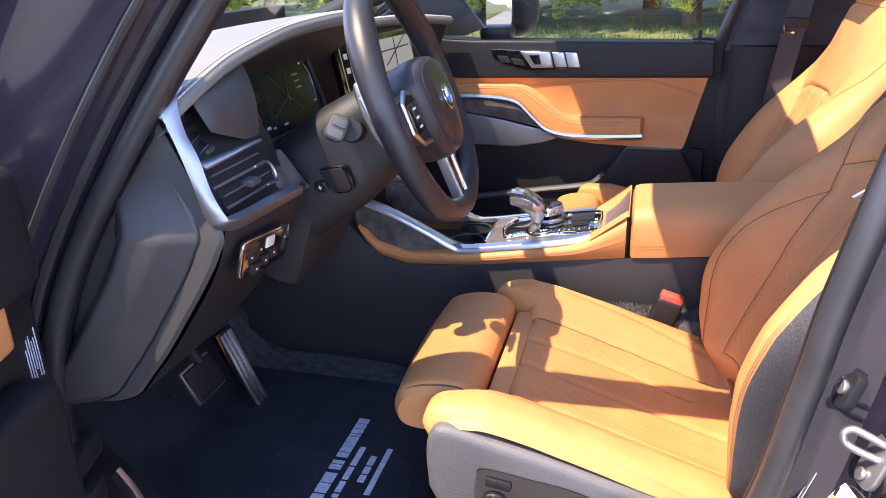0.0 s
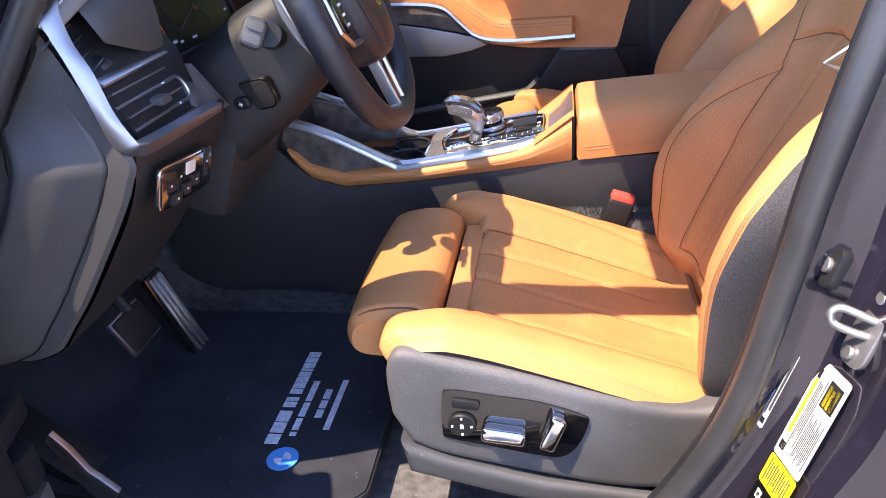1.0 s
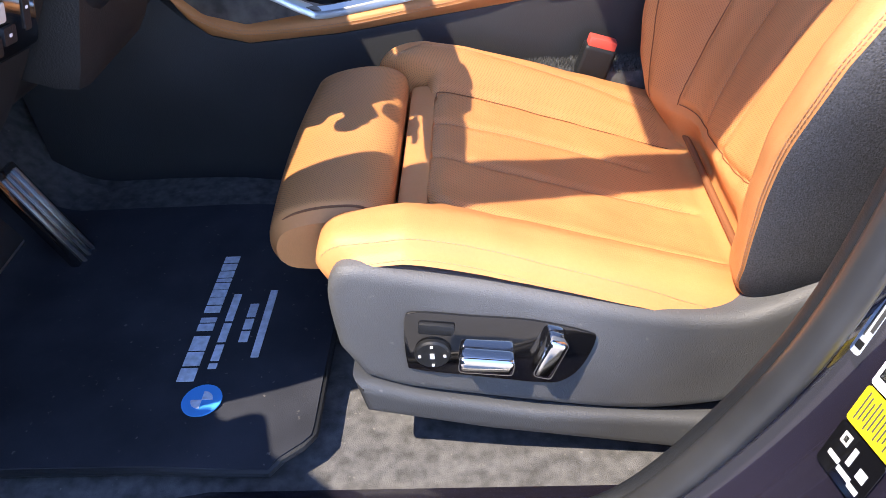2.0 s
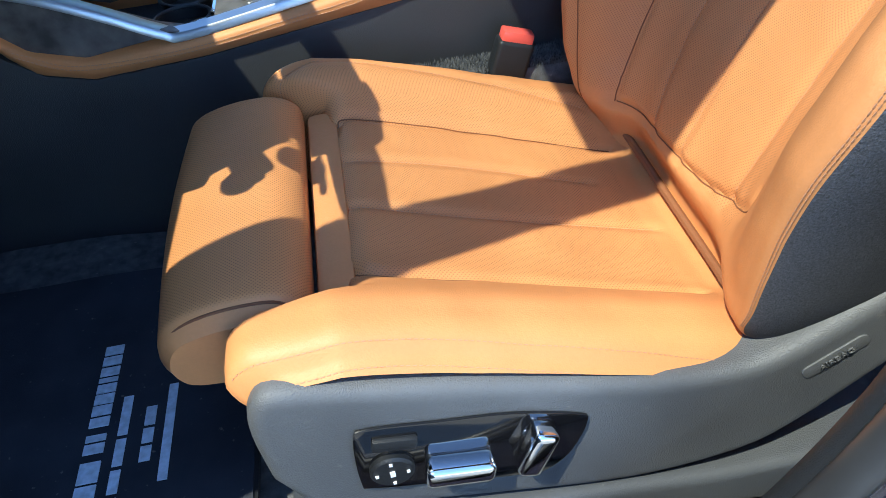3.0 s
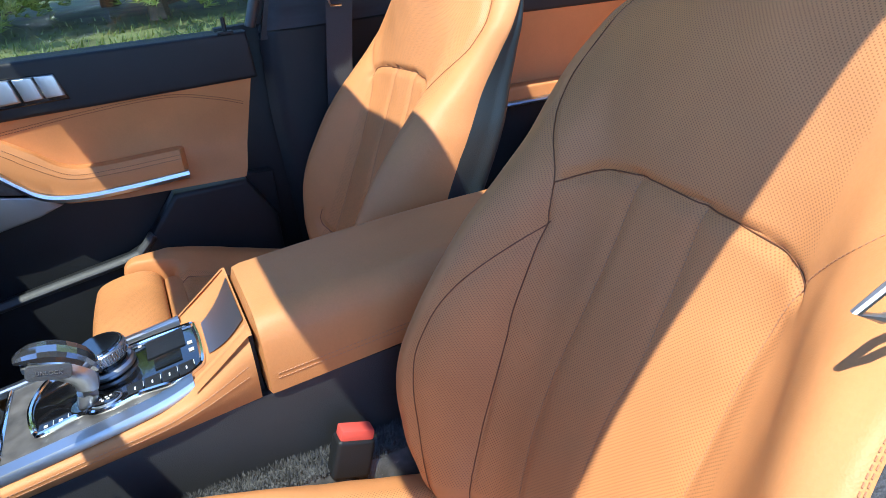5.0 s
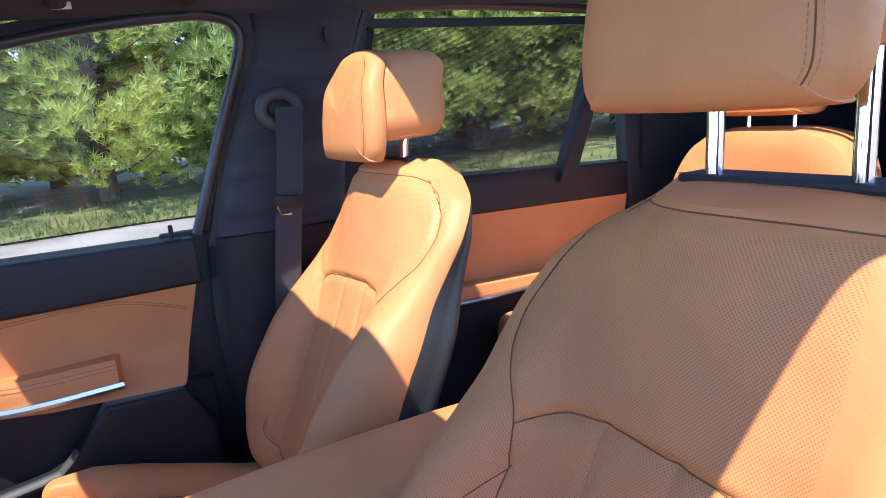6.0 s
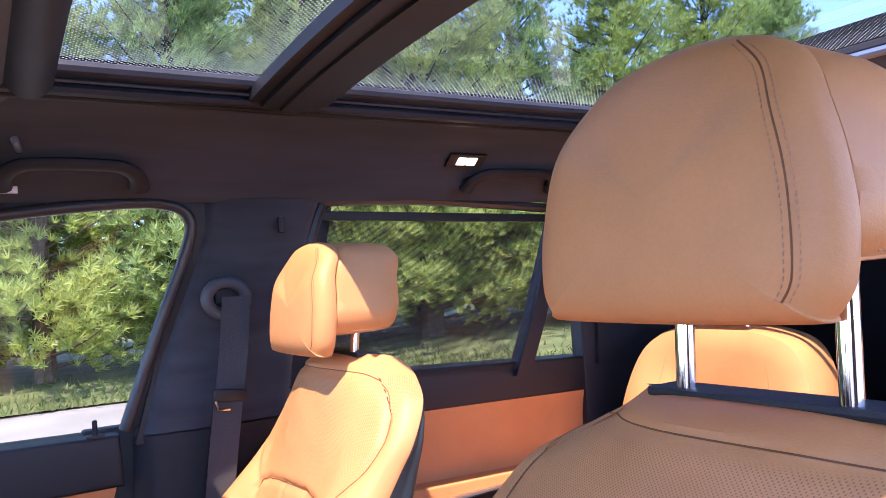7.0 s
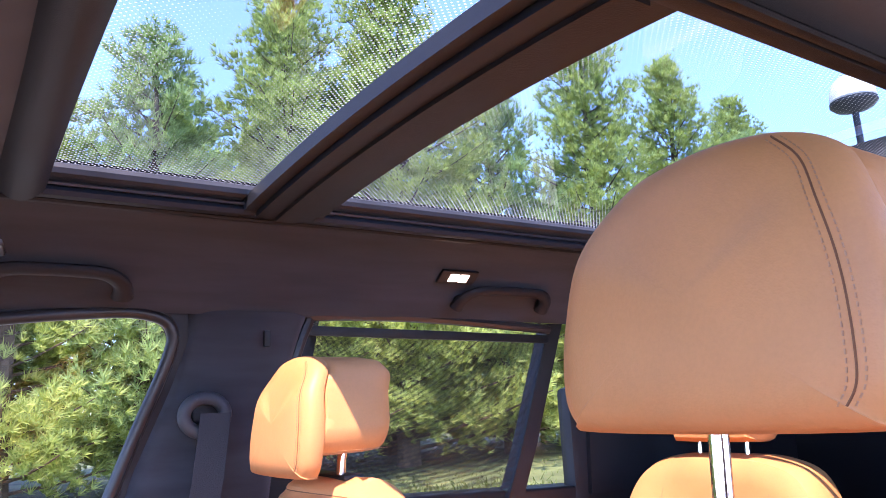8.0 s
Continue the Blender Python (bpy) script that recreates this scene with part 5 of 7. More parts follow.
for yk in (-0.0075, 0.0075):
    part("tip_button", prism(rounded(0.019, 0.011, 0.003, 4, (0, yk)), "z", 0.0165, 0.0195, 0.0008), VALANCE, tip_, "pale stalk button")
on_col("stalk", tube([(0.06, 0.0, -0.085), (0.10, 0.006, -0.085), (0.15, 0.012, -0.080)], 0.010, 12), BLACK, "black stalk")
ADJ = pose(-0.213, -0.4600, 1.112, 0, -12, 0) @ pose(0, 0, 0, 98, 0, -14)
for nm_, bm_, mt_, lb_ in (("adjuster_frame", prism(rounded(0.074, 0.040, 0.011, 4), "z", -0.010, 0.001, 0.001), PIANO, "thin gloss surround"), ("adjuster_plate", prism(rounded(0.069, 0.035, 0.009, 4), "z", 0.000, 0.0022, 0.0008), KNEE, "column adjuster plate"), ("adjuster_knob", prism(rounded(0.022, 0.016, 0.007, 5, (-0.010, -0.004)), "z", 0.002, 0.011, 0.003, seg=3), BLACK, "small black adjuster knob"), ("knob_mark", box((-0.010, -0.004, 0.0112), (0.006, 0.0012, 0.0006), 0), WHITE, ""), ("knob_mark", box((-0.010, -0.004, 0.0113), (0.0012, 0.006, 0.0006), 0), WHITE, "")):
    on_col(nm_, bm_, mt_, lb_).matrix_local = ADJ
part("column_boot", box((-0.30, -0.372, 1.02), (0.10, 0.20, 0.14), 0.03, (0, 20, 0)), KNEE, col)

# ---- pedals ----
brake = thing("brake_pedal", "black rubber brake pedal with a bright edge", "pedal")
part("pedal_frame", box((-0.502, -0.418, 0.735), (0.008, 0.085, 0.066), 0.004, (0, -28, 0)), SATIN, brake, "bright pedal frame")
part("pedal_pad", box((-0.497, -0.418, 0.738), (0.010, 0.077, 0.058), 0.004, (0, -28, 0)), BLACK, brake, "black pedal pad")
part("pedal_arm", tube([(-0.51, -0.41, 0.76), (-0.60, -0.40, 0.90), (-0.62, -0.40, 1.0)], 0.010, 8), BLACK, brake)
gas = thing("accelerator_pedal", "tall ribbed black and steel accelerator pedal", "pedal")
part("pedal_plate", box((-0.505, -0.292, 0.680), (0.012, 0.055, 0.175), 0.005, (0, -22, 0)), PIANO, gas, "black pedal plate")
for k in range(3):
    part("pedal_rib", box((-0.497, -0.305 + 0.014 * k, 0.680), (0.008, 0.004, 0.165), 0.0015, (0, -22, 0)), SATIN, gas, "bright rib")
rest = thing("foot_rest", "black foot rest with a bright patch for sunlit trim", "foot rest")
part("rest_pad", box((-0.56, -0.600, 0.655), (0.16, 0.060, 0.02), 0.006, (0, 35, -8)), BLACK, rest)
# bright metal stands in for the sunlit piece of kick panel trim
part("sunlit_trim_patch", prism([(-0.482, 0.738), (-0.463, 0.712), (-0.446, 0.676), (-0.434, 0.665), (-0.413, 0.641), (-0.432, 0.614), (-0.457, 0.637), (-0.475, 0.690), (-0.492, 0.726)], "y", -0.672, -0.662, 0.002), SATIN, rest, "bright satin patch for sunlit kick trim")

# ---- floor, mat ----
def floor_z(x):
    return 0.585 + 0.35 * smoothstep(-0.52, -0.95, x) ** 1.0 + 0.01 * smoothstep(-0.1, -0.3, x)


solid("floor", sheet(lambda u, v: (-1.0 + 3.6 * u, -0.70 + 1.42 * v, floor_z(-1.0 + 3.6 * u) + 0.0015 * noise.noise((u * 200, v * 90, 0)) - (0.03 * smoothstep(-0.4, 0.0, -1.0 + 3.6 * u))), 150, 60, thick=0.02), CARPET, "dark grey carpeted car floor", "floor", kind="structure")
MATZ = 0.0135
mat_o = curve([(-0.66, -0.655, 0), (-0.42, -0.662, 0), (-0.20, -0.655, 0), (-0.118, -0.640, 0), (-0.094, -0.600, 0), (-0.09, -0.40, 0), (-0.09, -0.24, 0), (-0.12, -0.19, 0), (-0.40, -0.17, 0), (-0.66, -0.17, 0)], 8, closed=True)


def mat_sheet(u, v):
    y = -0.655 + 0.475 * v
    x1 = -0.092 - 0.04 * smoothstep(0.10, 0.0, v) - 0.03 * smoothstep(0.92, 1.0, v)
    x = -0.76 + (x1 + 0.76) * u
    return (x, y, floor_z(x) + MATZ + 0.0012 * noise.noise((x * 14, y * 14, 2)))


fm = thing("floor_mat", "black carpet floor mat with pale printing and dusty marks", "floor mat")
part("mat_cloth", sheet(mat_sheet, 60, 44, thick=0.008), MATCLOTH, fm)
rimp = [mat_sheet(u, 0.0) for u in [i / 30 for i in range(31)]] + [mat_sheet(1.0, v) for v in [i / 30 for i in range(1, 31)]] + [mat_sheet(u, 1.0) for u in [1 - i / 30 for i in range(1, 31)]]
part("mat_binding", tube([(x, y, z + 0.001) for x, y, z in rimp], 0.005, 8), BLACK, fm, "black edge binding")


def print_bar(x, y, w, h, material=MATPRINT):
    """A flat printed bar; w across the car, h fore and aft."""
    bm = bmesh.new()
    zz = floor_z(x) + MATZ + 0.0098
    box((x, y, zz), (h, w, 0.0012), 0, bm=bm)
    return part("print_bar", bm, material, fm)


y = -0.540
for wd, gap in ((0.020, 0.004), (0.022, 0.003), (0.024, 0.010), (0.012, 0.003), (0.008, 0.010), (0.012, 0.003), (0.013, 0.002), (0.013, 0.002), (0.012, 0.003), (0.006, 0.003), (0.012, 0.003), (0.013, 0.003), (0.013, 0.0)):
    print_bar(-0.252, y + wd / 2, wd, 0.0205)
    y += wd + gap
y = -0.520
for wd in (0.008, 0.026, 0.032, 0.050):
    print_bar(-0.226, y + wd / 2, wd, 0.010)
    y += wd + 0.005
y = -0.475
for wd in (0.018, 0.018, 0.024):
    print_bar(-0.200, y + wd / 2, wd, 0.011)
    y += wd + 0.004
print_bar(-0.180, -0.440, 0.120, 0.0095)
zz = floor_z(-0.225) + MATZ + 0.0100
part("printed_disc", wheel_of((-0.224, -0.568, zz), (0, 0, 1), 0.023, 0.0014, 36), BLUE, fm, "light blue printed disc")
for k in (0, 2):
    part("printed_quarter", prism([(-0.224, -0.568)] + [(-0.224 + 0.0125 * math.cos(a), -0.568 + 0.0125 * math.sin(a)) for a in (radians(90 * k + 15 * j) for j in range(7))], "z", zz + 0.0006, zz + 0.0014), MATPRINT, fm)

# ---- body side on the driver's side ----
OPEN = [(-0.498, -0.735, 0.66), (-0.499, -0.735, 0.80), (-0.488, -0.735, 0.90), (-0.452, -0.732, 1.02), (-0.368, -0.722, 1.16), (-0.212, -0.706, 1.362), (-0.10, -0.690, 1.478), (0.04, -0.656, 1.592), (0.20, -0.620, 1.640), (0.38, -0.606, 1.648), (0.462, -0.612, 1.628), (0.496, -0.640, 1.56), (0.474, -0.680, 1.44), (0.420, -0.722, 1.28), (0.378, -0.738, 1.11), (0.362, -0.742, 1.02), (0.327, -0.742, 0.850), (0.246, -0.742, 0.690), (0.17, -0.742, 0.625), (0.05, -0.740, 0.598), (-0.20, -0.735, 0.595), (-0.41, -0.735, 0.602), (-0.475, -0.735, 0.625)]
frame_ = thing("door_frame", "dark car body door opening with black rubber seal", "door frame", kind="structure")
loop = curve(OPEN, 8, closed=True)
part("door_seal", tube(loop, 0.0135, 12, closed=True), RUBBER, frame_, "black rubber door seal")
part("seal_lip", tube([q + Vector((0.0, 0.016, 0)) for q in [Vector((0.0, 0, 1.1)) + (p - Vector((0.0, 0, 1.1))) * 1.0 for p in loop]], 0.011, 10, closed=True), BLACK, frame_)
cen = Vector((-0.02, -0.72, 1.08))
for of_, yo_, rr_ in ((0.023, -0.017, 0.0070), (0.038, -0.044, 0.0055)):
    rid_ = []
    for q in loop:
        d = q - cen
        d.y = 0
        d.normalize()
        k_ = 1 - 0.8 * smoothstep(1.35, 1.58, q.z)
        rid_.append(q + d * of_ + Vector((0, yo_ * k_, 0)))
    part("seal_ridge", tube([q for q in rid_[:64] if q.z > 0.62], rr_, 8), RUBBER, frame_, "black rubber ridge")


def flange(u, v):
    p = loop[int(round(u * len(loop))) % len(loop)]
    d = (p - cen)
    d.y = 0
    d.normalize()
    wb = smoothstep(-0.15, 0.25, p.x) * smoothstep(1.6, 1.45, p.z)
    wt = 1 - 0.8 * smoothstep(1.35, 1.58, p.z)
    fa = [(0.010, 0.006), (0.020, -0.010 * wt), (0.028, -0.024 * wt), (0.034, -0.036 * wt), (0.042, -0.050 * wt), (0.070, -0.058 * wt), (0.120, -0.070 * wt), (0.136, -0.077 * wt)]
    ob_ = 0.053 + 0.012 * smoothstep(0.85, 0.95, p.z)
    fb = [(0.010, 0.006), (0.030, 0.006), (ob_ - 0.010, 0.000), (ob_, -0.016), (ob_ + 0.006, -0.068), (ob_ + 0.014, -0.084), (ob_ + 0.060, -0.105), (ob_ + 0.085, -0.112)]
    prof = [(a[0] + (b[0] - a[0]) * wb, a[1] + (b[1] - a[1]) * wb) for a, b in zip(fa, fb)]
    k = v * (len(prof) - 1)
    i = min(int(k), len(prof) - 2)
    a, b = prof[i], prof[i + 1]
    t = k - i
    o, yy = a[0] + (b[0] - a[0]) * t, a[1] + (b[1] - a[1]) * t
    return p + d * o + Vector((0, yy, 0))


part("painted_jamb", sheet(flange, len(loop), 28), PAINT, frame_, "dark aubergine painted door jamb")


def garnish(u, v):
    p = loop[int(round(u * len(loop))) % len(loop)]
    d = (p - cen)
    d.y = 0
    d.normalize()
    return p + d * (0.006 + 0.10 * v) + Vector((0, 0.012 + 0.02 * math.sin(v * math.pi * 0.5), 0))


part("inner_garnish", sheet(garnish, len(loop), 6), BLACK, frame_, "black inner trim")
# outer body: rear quarter behind the opening, and wing ahead of it
body = thing("car_body", "dark aubergine painted car body shell", "car body", kind="structure")


def quarter(u, v):
    x = 0.46 + 2.3 * u
    z = 0.30 + 0.88 * v
    return (x, -0.86 - 0.05 * math.sin(v * math.pi) + 0.03 * smoothstep(0.9, 1.0, v), z)


part("rear_side", sheet(quarter, 20, 16, thick=0.02), PAINT, body)


def wing(u, v):
    x = -0.58 - 1.0 * u
    z = 0.30 + 0.80 * v
    return (x, -0.88 - 0.05 * math.sin(v * math.pi) + 0.10 * u * u, z)


part("front_wing", sheet(wing, 20, 16, thick=0.02), PAINT, body)
# two unseen panels, added to keep stray sun off the footwell mat
part("cowl_side", prism([(-0.515, 0.58), (-0.515, 1.00), (-0.60, 1.10), (-0.78, 1.15), (-1.35, 1.12), (-1.35, 0.55)], "y", -0.768, -0.752, 0.003), BLACK, body)
part("firewall", box((-0.86, 0.0, 0.98), (0.04, 1.46, 0.62), 0.01), BLACK, body)
part("bonnet", sheet(lambda u, v: (-0.95 - 1.2 * u, -0.86 + 1.76 * v, 1.12 - 0.16 * u ** 1.5 + 0.05 * math.sin(v * math.pi)), 16, 20, thick=0.02), PAINT, body, "dark painted bonnet")
part("sill", prism([(-0.78, 0.56), (-0.70, 0.60), (-0.66, 0.575), (-0.66, 0.42), (-0.84, 0.40), (-0.86, 0.50)], "x", -0.6, 2.0, 0.01), PAINT, body)
part("underside", box((0.6, 0, 0.40), (3.8, 1.5, 0.06), 0.02), BLACK, body)
part("outer_pillar", tube([(-1.0, 0.78, 1.14), (-0.6, 0.77, 1.30), (-0.20, 0.775, 1.50), (0.08, 0.77, 1.635), (0.30, 0.765, 1.66), (1.0, 0.765, 1.655), (2.0, 0.76, 1.60)], 0.036, 10, flat=0.8), PAINT, body, "dark painted roof pillar")
AP = curve([(-0.76, -0.742, 0.98), (-0.56, -0.738, 1.10), (-0.368, -0.722, 1.20), (-0.212, -0.706, 1.372), (-0.10, -0.690, 1.488), (0.04, -0.656, 1.602), (0.20, -0.620, 1.650)], 8)
part("a_pillar", loft([[q + Vector(d) for d in ((0.0, 0.004, 0.0), (-0.010, 0.022, 0.010), (-0.030, 0.030, 0.025), (-0.060, 0.030, 0.040), (-0.090, 0.010, 0.050), (-0.085, -0.020, 0.035))] for q in AP]), BLACK, body, "black windscreen pillar trim")
part("roof_rail", tube([(0.10, -0.615, 1.68), (0.30, -0.575, 1.70), (1.0, -0.575, 1.69), (2.0, -0.60, 1.60)], 0.030, 10, flat=0.8), PAINT, body)
ws = part("windscreen", sheet(lambda u, v: (-0.98 + 1.04 * v - 0.10 * math.sin(u * math.pi) * (1 - v), -0.74 + 1.50 * u + (0.05 - 0.10 * u) * v, 1.15 + 0.50 * v + 0.04 * math.sin(v * math.pi)), 16, 10), SCREEN, body, "clear laminated windscreen")
part("a_pillar_trim", tube([(-0.78, 0.72, 1.22), (-0.40, 0.715, 1.38), (-0.10, 0.70, 1.53), (0.10, 0.68, 1.60)], 0.035, 10), BLACK, body)

# ---- passenger side: doors, pillar, windows ----
PY = 0.745


def slab(poly, y0, y1, bevel=0.004):
    return prism(poly, "y", y0, y1, bevel, seg=3)


pd = thing("door_front", "closed front passenger door with cognac leather panel", "car door", kind="structure")
part("upper_trim", slab([(-0.62, 1.205), (-0.28, 1.182), (0.375, 1.172), (0.382, 1.080), (-0.28, 1.076), (-0.62, 1.08)], PY - 0.0065, PY + 0.09, 0.008), BLACK, pd, "black grained door shoulder")


def door_skin(u, v):
    xr = 0.313 + 0.058 * v ** 0.8
    x = -0.60 + (0.60 + xr) * u
    za = line_table([(-0.60, 1.03), (-0.30, 1.03), (-0.225, 1.026), (-0.14, 1.005), (-0.075, 0.945), (-0.02, 0.913), (0.08, 0.900), (0.31, 0.892)], x)
    z = za + (1.098 - za) * v
    return (x, PY - 0.004 + 0.012 * math.sin(v * math.pi) - 0.03 * smoothstep(0.32, 0.0, v), z)


dsb = hide(door_skin, 90, 24)
rows_ = [laid(dsb, [(-0.55, 0, 1.028 + k), (-0.2, 0, 1.045 + k), (0.05, 0, 1.066 + k), (0.20, 0, 1.070 + k), (0.29, 0, 1.050 + k), (0.345, 0, 1.030 + k)], (0, 1, 0)) for k in (0.0, 0.005)]
sk = part("leather_panel", dsb, TAN, pd, "cognac leather door panel")
for ln in rows_:
    part("stitching", stitches(ln, 0.0006, 0.005, 0.0035), SEAM, sk, "brown stitching")


LOWER = [(-0.34, 1.036), (-0.215, 1.033), (-0.140, 1.018), (-0.100, 0.980), (-0.060, 0.945), (-0.005, 0.930), (0.080, 0.927), (0.207, 0.931)]
UPPER = [(-0.34, 1.062), (-0.20, 1.063), (-0.118, 1.060), (-0.060, 1.026), (-0.010, 0.986), (0.040, 0.976), (0.198, 0.977), (0.207, 0.975)]
rings = []
for i in range(56):
    x = -0.34 + 0.547 * i / 55
    a, b = smooth_table(LOWER, x), smooth_table(UPPER, x)
    e = 1 - 0.5 * smoothstep(0.198, 0.207, x)
    d = 0.052 * (0.6 + 0.4 * smoothstep(-0.2, 0.0, x)) * e
    rings.append([(x, PY - k * d, a + (b - a) * t) for k, t in ((-0.3, 0.90), (0.0, 0.88), (0.45, 0.92), (0.66, 1.0), (0.84, 0.97), (0.96, 0.75), (1.0, 0.40), (0.98, 0.06), (0.86, -0.04), (-0.3, -0.10))])
ab = loft(rings)
sr = [laid(ab, [(x, 0, smooth_table(LOWER, x) + t * (smooth_table(UPPER, x) - smooth_table(LOWER, x))) for x in (-0.30, -0.2, -0.14, -0.1, -0.06, 0.0, 0.08, 0.15, 0.198)], (0, 1, 0)) for t in (0.62, 0.78)]
da = part("armrest", ab, TAN, pd, "cognac leather armrest")
for r in sr:
    tagged(part("stitching", stitches(r, 0.0006, 0.0048, 0.0032), SEAM, da, "brown stitching"), kind="stuff")
part("armrest_strip", loft([[(q[0], PY - 0.054 - k, q[1] + dz) for k, dz in ((-0.010, 0.004), (0.002, 0.003), (0.004, -0.004), (0.000, -0.011), (-0.012, -0.013))] for q in ((-0.34 + 0.545 * i / 50, smooth_table(LOWER, -0.34 + 0.545 * i / 50)) for i in range(51))]), SATIN, pd, "satin metal strip")
part("speaker_panel", slab([(-0.33, 1.028), (-0.215, 1.026), (-0.142, 1.010), (-0.060, 0.938), (-0.185, 0.966), (-0.33, 0.990)], PY - 0.030, PY + 0.01, 0.003), DARKTRIM, pd, "dark wood trim")
part("speaker_grille", slab([(-0.33, 0.986), (-0.185, 0.962), (-0.070, 0.936), (-0.030, 0.912), (-0.075, 0.897), (-0.150, 0.884), (-0.33, 0.890)], PY - 0.030, PY + 0.01, 0.003), VENTMETAL, pd, "perforated metal speaker cover")
part("lower_panel", slab([(-0.62, 1.05), (-0.30, 1.04), (-0.16, 1.00), (-0.05, 0.93), (0.10, 0.890), (0.375, 0.880), (0.375, 0.56), (-0.62, 0.56)], PY + 0.012, PY + 0.09, 0.004), BLACK, pd, "black lower door panel")
part("door_pocket", slab([(-0.45, 0.705), (-0.10, 0.758), (0.055, 0.781), (0.085, 0.794), (0.109, 0.820), (0.167, 0.890), (0.31, 0.889), (0.36, 0.80), (0.36, 0.56), (-0.45, 0.56)], PY - 0.048, PY + 0.0, 0.010), BLACK, pd, "black door pocket")
part("pocket_edge", tube(curve([(-0.42, PY - 0.046, 0.709), (-0.10, PY - 0.046, 0.757), (0.055, PY - 0.046, 0.780), (0.085, PY - 0.046, 0.794), (0.109, PY - 0.046, 0.819)], 6), 0.012, 10, flat=0.8), GREY, pd)
part("handle_plate", slab([(-0.225, 1.158), (0.020, 1.150), (0.035, 1.100), (-0.14, 1.098), (-0.215, 1.13)], PY - 0.0085, PY + 0.0, 0.003), PIANO, pd, "gloss black handle plate")
part("door_handle", slab([(-0.140, 1.152), (-0.055, 1.150), (-0.045, 1.108), (-0.105, 1.106)], PY - 0.016, PY - 0.006, 0.004), SATIN, pd, "satin door release")
part("handle_well", slab([(-0.115, 1.143), (-0.085, 1.143), (-0.078, 1.116), (-0.098, 1.116)], PY - 0.0175, PY - 0.012, 0.002), PIANO, pd)
for k in range(2):
    part("memory_key", slab([(-0.050 + 0.036 * k, 1.149), (-0.018 + 0.036 * k, 1.148), (-0.008 + 0.036 * k, 1.109), (-0.040 + 0.036 * k, 1.108)], PY - 0.014, PY - 0.006, 0.002), SATIN, pd, "satin key")
    part("window_key", slab([(-0.205 + 0.04 * k, 1.140 - 0.008 * k), (-0.175 + 0.04 * k, 1.138 - 0.008 * k), (-0.165 + 0.04 * k, 1.120 - 0.008 * k), (-0.195 + 0.04 * k, 1.122 - 0.008 * k)], PY - 0.011, PY - 0.006, 0.001), BLACK, pd, "black key")
part("lock_pin", wheel_of((0.336, PY - 0.0, 1.188), (0, 0, 1), 0.0045, 0.03, 12, 0.002), BLACK, pd, "black lock pin")
part("pin_base", box((0.336, PY, 1.174), (0.03, 0.022, 0.006), 0.002), BLACK, pd)
win_top = curve([(-0.55, 0.72, 1.24), (-0.35, 0.715, 1.37), (-0.10, 0.705, 1.495), (0.16, 0.70, 1.556), (0.38, 0.70, 1.582), (0.47, 0.702, 1.580), (0.507, 0.706, 1.555), (0.502, 0.712, 1.50), (0.45, 0.728, 1.36), (0.385, 0.745, 1.178)], 8)
part("window_seal", tube(win_top, 0.011, 10), RUBBER, pd, "black window seal")
part("window_frame", loft([[q, q + Vector((0.028 if q.x > 0.37 and i > 40 else 0, 0.002, 0.030 if i < 50 else 0.004)), q + Vector((0.028 if i > 40 else 0, 0.05, 0.03 if i < 50 else 0.004)), q + Vector((0, 0.05, 0))] for i, q in enumerate(win_top)]), BLACK, pd)
gl = part("window_pane", sheet(lambda u, v: (-0.62 + 1.13 * u, 0.79 - 0.075 * v, 1.16 + 0.43 * v), 8, 8), CLEAR, pd, "clear side glass")
gl.visible_shadow = False
# B pillar
bp = thing("b_pillar", "grey-black pillar trim with suede upper half", "pillar", kind="structure")
PIL = [(0.60, 0.42, 0.62), (0.80, 0.405, 0.655), (1.00, 0.395, 0.680), (1.165, 0.400, 0.700), (1.30, 0.445, 0.715), (1.45, 0.500, 0.735), (1.57, 0.530, 0.775), (1.60, 0.535, 0.79)]


def pillar(z0, z1):
    def fn(u, v):
        z = z0 + (z1 - z0) * v
        a = line_table([(p[0], p[1]) for p in PIL], z)
        b = line_table([(p[0], p[2]) for p in PIL], z)
        x = a + (b - a) * u
        return (x, 0.735 - 0.05 * max(0, z - 1.1) - 0.025 * math.sin(u * math.pi) ** 0.6 + 0.02 * smoothstep(0.8, 1.0, abs(2 * u - 1)), z)
    return fn


part("pillar_lower", sheet(pillar(0.58, 1.163), 24, 16), BLACK, bp, "black plastic lower pillar")
part("pillar_upper", sheet(pillar(1.167, 1.59), 24, 16), SUEDE, bp, "anthracite suede upper pillar")
part("belt_outlet", tube([(0.56 + 0.036 * math.cos(a), 0.675, 1.402 + 0.030 * math.sin(a)) for a in (2 * math.pi * i / 24 for i in range(24))], 0.012, 10, closed=True), GREY, bp, "grey belt guide ring")
part("belt_slot", box((0.565, 0.690, 1.41), (0.05, 0.02, 0.04), 0.01), BLACK, bp)
part("coat_hook", box((0.672, 0.672, 1.537), (0.014, 0.012, 0.032), 0.005), BLACK, bp, "small black coat hook")
sb = thing("seat_belt", "grey seat belt hanging from the pillar guide", "seat belt")
part("webbing", loft([[(x - 0.025, y + 0.004, z), (x + 0.025, y - 0.004, z), (x + 0.025, y - 0.002, z), (x - 0.025, y + 0.006, z)] for x, y, z in curve([(0.572, 0.650, 1.405), (0.560, 0.648, 1.30), (0.545, 0.650, 1.20), (0.525, 0.655, 1.05), (0.50, 0.665, 0.80)], 6)]), BELT, sb, "grey webbing")
